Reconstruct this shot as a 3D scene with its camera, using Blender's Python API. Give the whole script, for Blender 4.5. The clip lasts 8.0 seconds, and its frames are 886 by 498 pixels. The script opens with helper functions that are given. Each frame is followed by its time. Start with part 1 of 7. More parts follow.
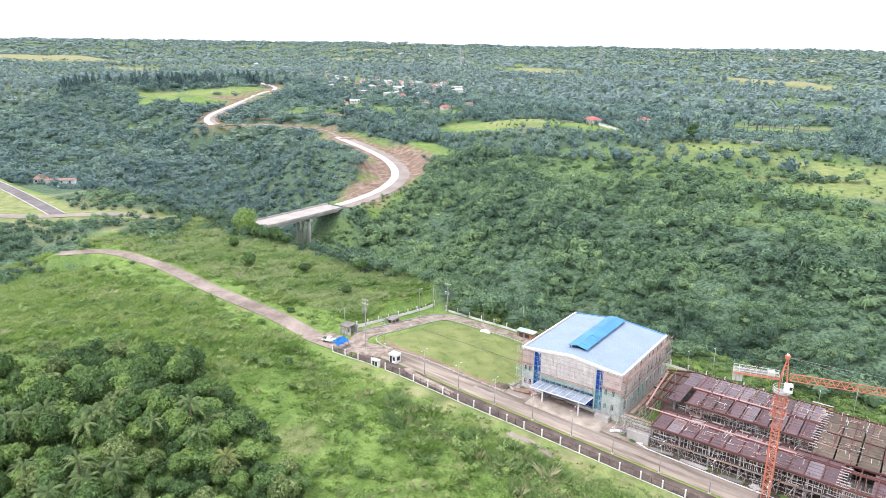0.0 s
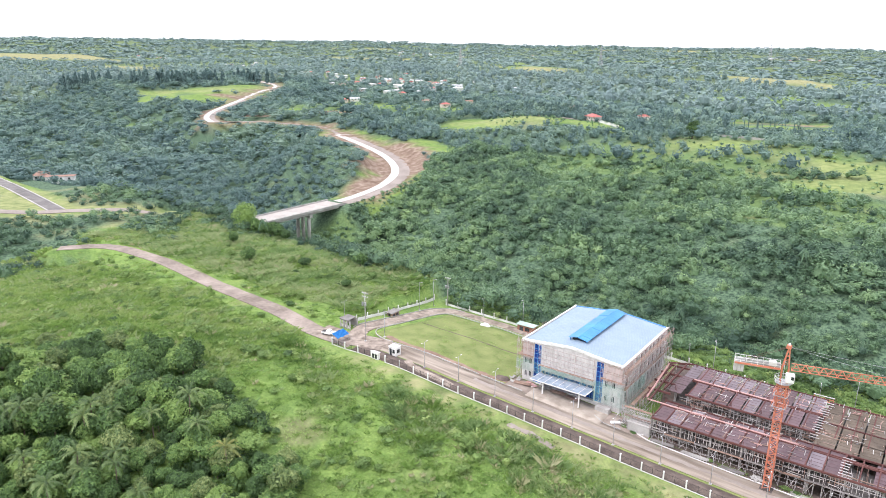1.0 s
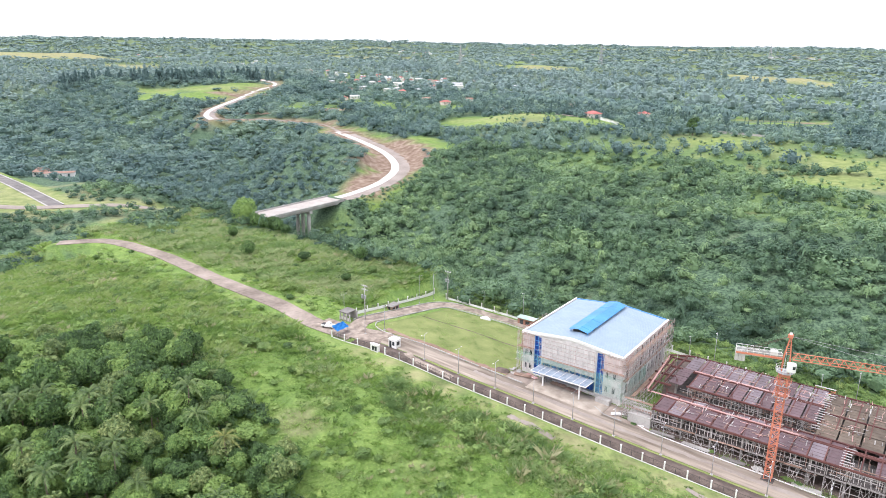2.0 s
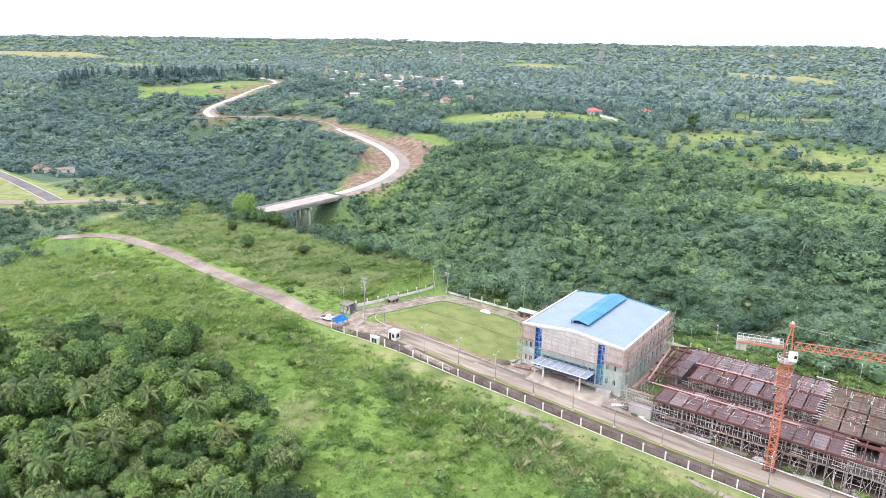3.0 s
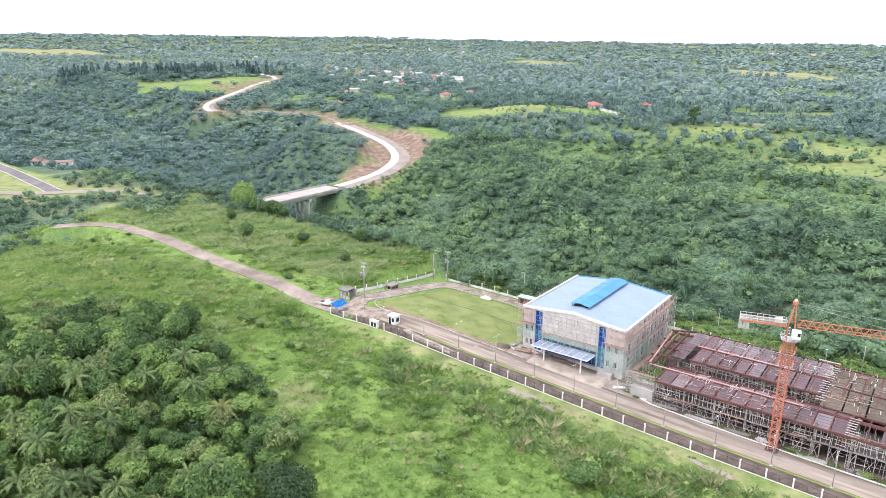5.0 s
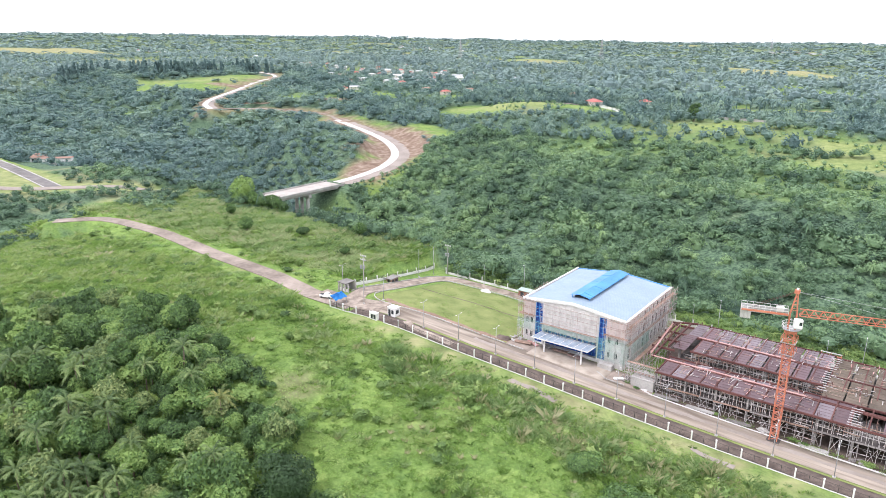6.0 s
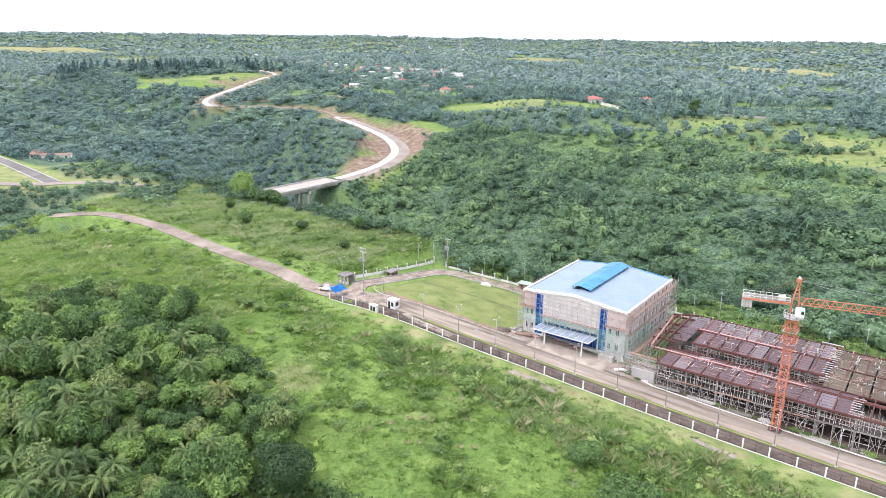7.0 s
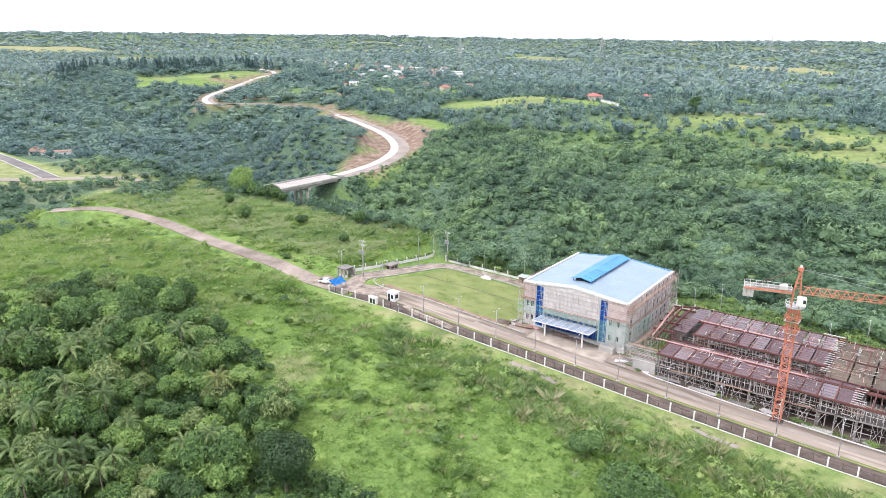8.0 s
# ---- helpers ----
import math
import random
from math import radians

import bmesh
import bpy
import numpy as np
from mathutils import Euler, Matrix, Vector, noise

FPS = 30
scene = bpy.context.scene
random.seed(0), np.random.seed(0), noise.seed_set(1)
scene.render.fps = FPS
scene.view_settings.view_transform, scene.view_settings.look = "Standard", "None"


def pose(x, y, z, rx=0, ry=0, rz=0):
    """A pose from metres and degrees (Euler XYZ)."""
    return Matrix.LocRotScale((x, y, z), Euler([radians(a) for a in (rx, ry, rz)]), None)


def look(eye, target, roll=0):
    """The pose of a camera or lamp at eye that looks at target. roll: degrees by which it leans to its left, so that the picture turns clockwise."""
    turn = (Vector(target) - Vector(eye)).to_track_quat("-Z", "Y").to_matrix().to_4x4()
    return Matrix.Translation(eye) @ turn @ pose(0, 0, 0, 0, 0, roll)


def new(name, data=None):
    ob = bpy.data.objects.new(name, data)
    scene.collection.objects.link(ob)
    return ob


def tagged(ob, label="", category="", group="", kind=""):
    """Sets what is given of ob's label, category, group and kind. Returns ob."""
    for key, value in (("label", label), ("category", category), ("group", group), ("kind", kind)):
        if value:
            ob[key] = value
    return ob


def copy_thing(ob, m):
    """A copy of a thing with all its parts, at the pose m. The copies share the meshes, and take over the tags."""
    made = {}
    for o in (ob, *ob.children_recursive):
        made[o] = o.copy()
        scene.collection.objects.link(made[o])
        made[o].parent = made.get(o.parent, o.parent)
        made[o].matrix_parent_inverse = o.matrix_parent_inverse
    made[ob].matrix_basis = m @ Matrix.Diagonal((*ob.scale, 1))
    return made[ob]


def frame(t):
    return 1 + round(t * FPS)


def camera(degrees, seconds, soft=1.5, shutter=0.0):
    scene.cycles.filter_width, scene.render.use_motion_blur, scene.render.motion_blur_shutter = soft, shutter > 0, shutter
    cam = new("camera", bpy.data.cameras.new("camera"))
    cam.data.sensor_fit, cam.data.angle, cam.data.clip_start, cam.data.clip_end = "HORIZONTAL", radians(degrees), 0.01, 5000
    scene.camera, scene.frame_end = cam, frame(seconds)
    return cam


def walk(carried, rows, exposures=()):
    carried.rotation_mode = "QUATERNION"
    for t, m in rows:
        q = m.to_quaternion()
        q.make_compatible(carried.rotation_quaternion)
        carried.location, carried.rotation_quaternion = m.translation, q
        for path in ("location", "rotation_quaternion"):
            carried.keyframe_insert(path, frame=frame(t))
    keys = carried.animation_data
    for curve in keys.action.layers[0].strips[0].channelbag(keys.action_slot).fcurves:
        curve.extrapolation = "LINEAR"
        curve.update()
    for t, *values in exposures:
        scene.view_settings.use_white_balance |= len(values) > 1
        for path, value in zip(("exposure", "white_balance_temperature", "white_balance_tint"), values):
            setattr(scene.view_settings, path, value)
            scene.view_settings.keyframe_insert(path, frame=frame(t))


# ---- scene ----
cam = camera(64.82, 8.0, soft=0.5)
# seconds, eye x, y, z, heading (degrees from +y, minus to the left), pitch, lean
ROWS = [
    (0.0, 52.006, -139.323, 82.089, -36.341, -16.281, 0.49),
    (0.5, 52.024, -139.296, 81.109, -36.348, -16.299, 0.485),
    (1.0, 52.04, -139.267, 80.12, -36.354, -16.319, 0.48),
    (1.5, 52.053, -139.236, 79.123, -36.359, -16.342, 0.475),
    (3.0, 52.08, -139.133, 76.093, -36.373, -16.417, 0.455),
    (3.5, 52.084, -139.094, 75.073, -36.377, -16.443, 0.447),
    (4.0, 52.086, -139.054, 74.05, -36.38, -16.469, 0.438),
    (4.5, 52.086, -139.012, 73.025, -36.382, -16.495, 0.429),
    (6.0, 52.072, -138.875, 69.947, -36.387, -16.564, 0.398),
    (6.5, 52.063, -138.825, 68.923, -36.387, -16.583, 0.386),
    (7.0, 52.051, -138.773, 67.902, -36.387, -16.599, 0.374),
    (7.5, 52.037, -138.72, 66.884, -36.386, -16.611, 0.361),
    (8.0, 52.021, -138.665, 65.872, -36.385, -16.621, 0.347),
]


def aimed(x, y, z, heading, pitch, lean):
    h, p = radians(heading), radians(pitch)
    way = Vector((math.sin(h) * math.cos(p), math.cos(h) * math.cos(p), math.sin(p)))
    return look((x, y, z), Vector((x, y, z)) + way * 100, lean)


walk(cam, [(t, aimed(*row)) for t, *row in ROWS], exposures=[(0.0, 0.8, 6060, 18), (8.0, 0.8, 6060, 18)])

# ---- light ----
SUN_HIGH, SUN_FROM = 58.0, 205.0          # degrees above the horizon, degrees clockwise from +y
world = bpy.data.worlds.new("overcast_sky")
scene.world = world
world.use_nodes = True
wn, wl = world.node_tree.nodes, world.node_tree.links
wn.clear()
sky = wn.new("ShaderNodeTexSky")
sky.sky_type, sky.sun_disc = "NISHITA", False
sky.sun_elevation, sky.sun_rotation = radians(SUN_HIGH), radians(SUN_FROM)
sky_dim = wn.new("ShaderNodeMix")
sky_dim.data_type, sky_dim.blend_type = "RGBA", "MULTIPLY"
sky_dim.inputs["Factor"].default_value = 1.0
wl.new(sky.outputs[0], sky_dim.inputs["A"])
sky_dim.inputs["B"].default_value = (0.1, 0.1, 0.1, 1)
cloud_where = wn.new("ShaderNodeTexCoord")
cloud_noise = wn.new("ShaderNodeTexNoise")
cloud_noise.inputs["Scale"].default_value, cloud_noise.inputs["Detail"].default_value = 2.2, 5.0
wl.new(cloud_where.outputs["Generated"], cloud_noise.inputs["Vector"])
cloud_ramp = wn.new("ShaderNodeValToRGB")
cloud_ramp.color_ramp.elements[0].position, cloud_ramp.color_ramp.elements[0].color = 0.3, (0.93, 0.96, 0.97, 1)
cloud_ramp.color_ramp.elements[1].position, cloud_ramp.color_ramp.elements[1].color = 0.7, (1.02, 1.03, 1.01, 1)
wl.new(cloud_noise.outputs[0], cloud_ramp.inputs[0])
sky_mix = wn.new("ShaderNodeMix")
sky_mix.data_type = "RGBA"
sky_mix.inputs["Factor"].default_value = 0.93
wl.new(sky_dim.outputs["Result"], sky_mix.inputs["A"])
wl.new(cloud_ramp.outputs[0], sky_mix.inputs["B"])
sky_out = wn.new("ShaderNodeBackground")
sky_out.inputs["Strength"].default_value = 1.05
wl.new(sky_mix.outputs["Result"], sky_out.inputs["Color"])
world_end = wn.new("ShaderNodeOutputWorld")
wl.new(sky_out.outputs[0], world_end.inputs[0])

sun = new("sun", bpy.data.lights.new("sun", "SUN"))
sun.data.energy, sun.data.angle, sun.data.color = 1.4, radians(14), (1.0, 0.96, 0.9)
sa, se = radians(SUN_FROM), radians(SUN_HIGH)
sun.matrix_world = look((math.sin(sa) * math.cos(se) * 300, math.cos(sa) * math.cos(se) * 300, math.sin(se) * 300), (0, 0, 0))


# ---- materials ----
def material(name, dark, light, rough=0.7, scale=4.0, fine=40.0, bump=0.0, metal=0.0, amount=0.5, by_object=0.0, spec=0.3, distort=0.0, bump_size=0.02, stretch=(1, 1, 1)):
    """Paint, stone, metal and the like: two colours mixed by coarse and fine noise, at the metres of the world."""
    m = bpy.data.materials.new(name)
    m.use_nodes = True
    n, l = m.node_tree.nodes, m.node_tree.links
    p = n["Principled BSDF"]
    where = n.new("ShaderNodeNewGeometry")
    a, b = n.new("ShaderNodeTexNoise"), n.new("ShaderNodeTexNoise")
    a.inputs["Scale"].default_value, a.inputs["Detail"].default_value, a.inputs["Distortion"].default_value = 1.0 / scale, 6.0, distort
    b.inputs["Scale"].default_value, b.inputs["Detail"].default_value = fine / 10.0, 3.0
    drawn = n.new("ShaderNodeVectorMath")
    drawn.operation = "MULTIPLY"
    l.new(where.outputs["Position"], drawn.inputs[0])
    drawn.inputs[1].default_value = stretch
    for t in (a, b):
        l.new(drawn.outputs[0], t.inputs["Vector"])
    add = n.new("ShaderNodeMath")
    add.operation = "MULTIPLY_ADD"
    l.new(b.outputs[0], add.inputs[0])
    add.inputs[1].default_value = 0.45
    l.new(a.outputs[0], add.inputs[2])
    last = add
    if by_object:
        info = n.new("ShaderNodeObjectInfo")
        more = n.new("ShaderNodeMath")
        more.operation = "MULTIPLY_ADD"
        l.new(info.outputs["Random"], more.inputs[0])
        more.inputs[1].default_value = by_object
        l.new(add.outputs[0], more.inputs[2])
        last = more
    ramp = n.new("ShaderNodeMapRange")
    ramp.inputs["From Min"].default_value, ramp.inputs["From Max"].default_value = 0.72 - amount / 2 - 0.0, 0.72 + amount / 2 + by_object
    l.new(last.outputs[0], ramp.inputs["Value"])
    mix = n.new("ShaderNodeMix")
    mix.data_type = "RGBA"
    mix.inputs["A"].default_value, mix.inputs["B"].default_value = (*dark, 1), (*light, 1)
    l.new(ramp.outputs[0], mix.inputs["Factor"])
    l.new(mix.outputs["Result"], p.inputs["Base Color"])
    p.inputs["Roughness"].default_value, p.inputs["Metallic"].default_value = rough, metal
    p.inputs["Specular IOR Level"].default_value = spec
    if bump:
        bu = n.new("ShaderNodeBump")
        bu.inputs["Strength"].default_value, bu.inputs["Distance"].default_value = bump, bump_size
        l.new(b.outputs[0], bu.inputs["Height"])
        l.new(bu.outputs[0], p.inputs["Normal"])
    return m


def foliage(name, colours, rough=0.55, patch=30.0, leaf_var=0.25, through_light=0.25):
    """Leaves: a ramp over each plant's own tone, patches of the wood and each leaf's chance."""
    m = bpy.data.materials.new(name)
    m.use_nodes = True
    n, l = m.node_tree.nodes, m.node_tree.links
    p = n["Principled BSDF"]
    tone = n.new("ShaderNodeAttribute")
    tone.attribute_name = "tone"
    where = n.new("ShaderNodeNewGeometry")
    a = n.new("ShaderNodeTexNoise")
    a.inputs["Scale"].default_value, a.inputs["Detail"].default_value = 1.0 / patch, 4.0
    l.new(where.outputs["Position"], a.inputs["Vector"])
    s1, s2 = n.new("ShaderNodeMath"), n.new("ShaderNodeMath")
    s1.operation = s2.operation = "MULTIPLY_ADD"
    l.new(a.outputs[0], s1.inputs[0])
    s1.inputs[1].default_value = 0.9
    l.new(tone.outputs["Fac"], s1.inputs[2])
    l.new(where.outputs["Random Per Island"], s2.inputs[0])
    s2.inputs[1].default_value = leaf_var
    l.new(s1.outputs[0], s2.inputs[2])
    grain, s3 = n.new("ShaderNodeTexNoise"), n.new("ShaderNodeMath")
    grain.inputs["Scale"].default_value, grain.inputs["Detail"].default_value = 1.7, 3.0
    l.new(where.outputs["Position"], grain.inputs["Vector"])
    s3.operation = "MULTIPLY_ADD"
    l.new(grain.outputs[0], s3.inputs[0])
    s3.inputs[1].default_value = 0.5
    l.new(s2.outputs[0], s3.inputs[2])
    shift = n.new("ShaderNodeMath")
    shift.operation = "SUBTRACT"
    l.new(s3.outputs[0], shift.inputs[0])
    shift.inputs[1].default_value = 0.70 + leaf_var / 2
    ramp = n.new("ShaderNodeValToRGB")
    while len(ramp.color_ramp.elements) < len(colours):
        ramp.color_ramp.elements.new(0.5)
    for i, c in enumerate(colours):
        e = ramp.color_ramp.elements[i]
        e.position, e.color = i / (len(colours) - 1), (*c, 1)
    l.new(shift.outputs[0], ramp.inputs[0])
    l.new(ramp.outputs[0], p.inputs["Base Color"])
    p.inputs["Roughness"].default_value, p.inputs["Specular IOR Level"].default_value = rough, 0.25
    if through_light:
        tr, mx = n.new("ShaderNodeBsdfTranslucent"), n.new("ShaderNodeMixShader")
        l.new(ramp.outputs[0], tr.inputs["Color"])
        mx.inputs[0].default_value = through_light
        l.new(p.outputs[0], mx.inputs[1])
        l.new(tr.outputs[0], mx.inputs[2])
        l.new(mx.outputs[0], n["Material Output"].inputs[0])
    return m


CONCRETE = material("concrete", (0.30, 0.28, 0.26), (0.52, 0.50, 0.47), 0.85, 5.0, 30.0, 0.3)
ROAD = material("worn_concrete_road", (0.15, 0.115, 0.09), (0.42, 0.35, 0.29), 0.9, 2.6, 9.0, 0.3, amount=0.45, distort=0.8)
FRONT_ROAD = material("tyre_streaked_concrete", (0.165, 0.130, 0.100), (0.42, 0.355, 0.29), 0.9, 1.8, 9.0, 0.3, amount=0.38, distort=0.5, stretch=(0.09, 1, 1))
FORECOURT = material("pale_dusty_forecourt", (0.27, 0.222, 0.178), (0.50, 0.435, 0.365), 0.9, 2.5, 9.0, 0.3, amount=0.6)
TRACK = material("worn_brown_road", (0.17, 0.135, 0.11), (0.40, 0.33, 0.28), 0.9, 7.0, 10.0, 0.3)
RAW = material("raw_grey_concrete", (0.16, 0.145, 0.135), (0.33, 0.31, 0.29), 0.9, 1.5, 20.0, 0.3, by_object=0.3)
PALE_ROAD = material("new_pale_concrete", (0.50, 0.46, 0.425), (0.72, 0.68, 0.64), 0.85, 12.0, 6.0, 0.2)
ASPHALT = material("grey_asphalt", (0.12, 0.11, 0.105), (0.24, 0.22, 0.205), 0.9, 5.0, 10.0, 0.3)
DECK_CONCRETE = material("dusty_bridge_deck", (0.34, 0.30, 0.27), (0.50, 0.455, 0.415), 0.9, 5.0, 8.0, 0.3, amount=0.6)
GRAVEL = material("gravel", (0.23, 0.19, 0.165), (0.38, 0.33, 0.29), 0.95, 14.0, 10.0, 0.4)
SOIL = material("red_soil", (0.17, 0.105, 0.075), (0.33, 0.235, 0.18), 0.95, 9.0, 8.0, 0.5, distort=0.6)
WHITE = material("white_paint", (0.62, 0.60, 0.57), (0.82, 0.81, 0.79), 0.6, 3.0, 20.0)
BLUE = material("blue_roof_paint", (0.03, 0.19, 0.48), (0.06, 0.29, 0.62), 0.4, 4.0, 20.0, spec=0.5)
PALE_ROOF = material("pale_blue_roof_sheet", (0.225, 0.295, 0.365), (0.29, 0.365, 0.44), 0.5, 5.0, 8.0, spec=0.5, amount=0.7)
RUST = material("red_primer_formwork", (0.075, 0.028, 0.026), (0.17, 0.075, 0.065), 0.8, 2.5, 14.0, 0.3, by_object=0.5)
ORANGE = material("orange_crane_paint", (0.47, 0.145, 0.085), (0.62, 0.24, 0.15), 0.6, 3.0, 20.0, spec=0.4)
STEEL = material("galvanised_steel", (0.30, 0.30, 0.31), (0.55, 0.55, 0.56), 0.5, 2.0, 20.0, metal=0.5)
DARK = material("dark_iron", (0.03, 0.03, 0.032), (0.07, 0.065, 0.06), 0.7, 2.0, 20.0)
# A little haze blue is mixed into the wood leaves.
LEAVES = foliage("wood_leaves", [(0.062, 0.112, 0.076), (0.124, 0.208, 0.118), (0.194, 0.300, 0.150), (0.290, 0.412, 0.182)], leaf_var=0.28, through_light=0.15)
# Haze is put into these leaf colours: valley bluer, far plain greyer and paler.
HAZED_VALLEY_LEAVES = foliage("hazed_valley_leaves", [(0.100, 0.166, 0.160), (0.146, 0.228, 0.208), (0.192, 0.286, 0.234), (0.256, 0.356, 0.252)], leaf_var=0.26, patch=60.0)
HAZED_FAR_LEAVES = foliage("hazed_far_leaves", [(0.172, 0.246, 0.246), (0.206, 0.288, 0.278), (0.238, 0.325, 0.290), (0.285, 0.372, 0.300)], leaf_var=0.15, patch=120.0)
GRASS = foliage("grass_blades", [(0.142, 0.238, 0.070), (0.218, 0.346, 0.090), (0.292, 0.424, 0.114), (0.385, 0.475, 0.18)], 0.7, 14.0, 0.35, 0.55)
BUSH = foliage("bush_leaves", [(0.046, 0.086, 0.036), (0.100, 0.178, 0.060), (0.170, 0.280, 0.084), (0.280, 0.400, 0.118)], 0.6, 14.0, 0.6)
SCRUB_LEAVES = foliage("scrub_leaves", [(0.105, 0.175, 0.060), (0.160, 0.250, 0.078), (0.220, 0.325, 0.098), (0.31, 0.395, 0.135)], 0.65, 12.0, 0.5)
DRY = foliage("dry_reed", [(0.29, 0.32, 0.15), (0.37, 0.385, 0.19), (0.45, 0.44, 0.25), (0.54, 0.50, 0.33)], 0.8, 9.0, 0.3)
FROND = foliage("palm_fronds", [(0.055, 0.092, 0.038), (0.120, 0.182, 0.068), (0.225, 0.300, 0.108), (0.40, 0.44, 0.18)], 0.5, 20.0, 0.6)
YELLOWING = foliage("yellowing_fronds", [(0.08, 0.12, 0.045), (0.17, 0.21, 0.07), (0.28, 0.29, 0.09), (0.44, 0.38, 0.13)], 0.6, 3.0, 0.7)
REED = foliage("grey_green_reed", [(0.185, 0.285, 0.110), (0.250, 0.366, 0.142), (0.330, 0.438, 0.185), (0.45, 0.51, 0.27)], 0.7, 10.0, 0.35, 0.55)
BARK = material("bark", (0.10, 0.075, 0.055), (0.24, 0.19, 0.15), 0.9, 0.8, 20.0, 0.5)


# ---- the lie of the land ----
def step(a, b, v):
    t = np.clip((v - a) / (b - a), 0, 1)
    return t * t * (3 - 2 * t)


def hump(x, y, cx, cy, sx, sy, turn=0.0):
    c, s = math.cos(radians(turn)), math.sin(radians(turn))
    u, v = (x - cx) * c + (y - cy) * s, (y - cy) * c - (x - cx) * s
    return np.exp(-(u / sx) ** 2 - (v / sy) ** 2)


def waves(x, y, size, seed):
    """Smooth rolling noise between about -1 and 1."""
    rng = np.random.RandomState(seed)
    total = np.zeros(np.shape(x))
    for octave in range(3):
        for _ in range(5):
            a, ph = rng.uniform(0, 2 * math.pi), rng.uniform(0, 2 * math.pi)
            k = 2 * math.pi / size * 2 ** octave * rng.uniform(0.6, 1.4)
            total = total + np.sin(k * (x * math.cos(a) + y * math.sin(a)) + ph) * 0.5 ** octave
    return total / 3.2


RAVINE_X = [-900, -600, -420, -330, -255, -200, -140, -80, 0, 80, 300]
SOUTH_LIP = [60, 40, 40, 58, 70, 40, 40, 43, 50, 50, 50]
FLOOR_NEAR = [160, 120, 100, 96, 98, 80, 80, 82, 84, 85, 85]
FLOOR_FAR = [260, 240, 220, 150, 132, 125, 112, 102, 98, 98, 98]
NORTH_LIP = [400, 330, 320, 215, 240, 262, 225, 208, 200, 200, 200]
FLOOR_Z = [-12, -18, -20, -22, -30, -34, -36, -36, -36, -36, -36]


def base_height(x, y):
    x, y = np.asarray(x, float), np.asarray(y, float)
    # the southern plateau with the compound
    south = np.interp(x, [-420, -330, -215, -140, -75, -50, -33, -15, 8, 26, 44, 90, 200], [-6, 2.5, 2.4, 3.1, 2.6, 2.2, 1.0, 0.1, -1.3, -2.2, -2.9, -4.2, -6])
    inside = step(-84, -80, x)
    south = south - (0.015 + 0.145 * step(2, -42, x)) * np.clip(y + 3, 0, 37) * inside
    south = south - np.clip(-y - 24, 0, 60) * 0.075 * step(-75, -45, x)
    south = south + 4.2 * hump(x, y, -112, -62, 62, 32) - 8.0 * hump(x, y, -70, -112, 42, 34) - 5.0 * hump(x, y, -10, -105, 50, 34)
    south = south + 1.6 * hump(x, y, 6, -36, 26, 7, -4) + 0.8 * hump(x, y, -22, -34, 14, 8, 20)
    south = south - 9 * hump(x, y, -235, -62, 40, 34) - 4 * hump(x, y, -215, -20, 22, 12)
    south = south + 2.0 * hump(x, y, -150, 24, 45, 16) * step(-86, -96, x) + 7.5 * hump(x, y, -418, 70, 26, 18)
    # the northern side
    north = -1.0 + 15.5 * step(225, 425, y) + 2.5 * hump(x, y, 10, 205, 60, 30) - 16 * hump(x, y, -92, 246, 42, 30)
    # Hollow at (-628, 400) is sunk to keep the hill road in camera view.
    north = north + 4 * hump(x, y, -275, 415, 60, 40) + 9 * hump(x, y, -325, 214, 45, 40) - 13 * hump(x, y, -628, 400, 85, 38, 56) + 5 * hump(x, y, -150, 212, 40, 26) + 6 * hump(x, y, -760, 520, 130, 160)
    north = north - 8 * hump(x, y, -338, 396, 42, 46) - 4 * hump(x, y, -335, 455, 40, 40) + 3 * hump(x, y, -225, 392, 45, 34) + 4.5 * hump(x, y, -62, 378, 62, 32) - 6 * hump(x, y, -85, 600, 90, 60) - 13 * hump(x, y, -845, 425, 60, 60)
    north = north - 8 * hump(x, y, -180, 308, 75, 44) - 4 * hump(x, y, -180, 250, 50, 34) - 5 * hump(x, y, -270, 340, 50, 30)
    far = np.hypot(x - 52, y + 139)
    north = north + 6 * step(700, 1800, far) * step(300, -900, x) + 5.0 * waves(x, y, 900, 3) * step(500, 1500, far)
    north = north - 12 * step(600, 1800, far) * step(-700, -100, x)
    # Swells added to turn the pale far fields towards the camera.
    north = north + 16 * hump(x, y, -2480, 1010, 480, 150, 15) + 9 * hump(x, y, -300, 1490, 190, 70, -27) + 6 * hump(x, y, -800, 1430, 110, 60)
    # Distant rim raised round the camera to set the horizon's height in view.
    north = north + (46 + 26 * step(-1500, -3800, x)) * step(2600, 4700, far) + 3 * waves(x, y, 300, 5) * step(250, 700, y)
    lip, near, away, top, low = (np.interp(x, RAVINE_X, k) for k in (SOUTH_LIP, FLOOR_NEAR, FLOOR_FAR, NORTH_LIP, FLOOR_Z))
    down, up = step(lip, near, y), step(away, top, y)
    z = np.where(y < (near + away) / 2, south + (low - south) * down, low + (north - low) * up)
    return z


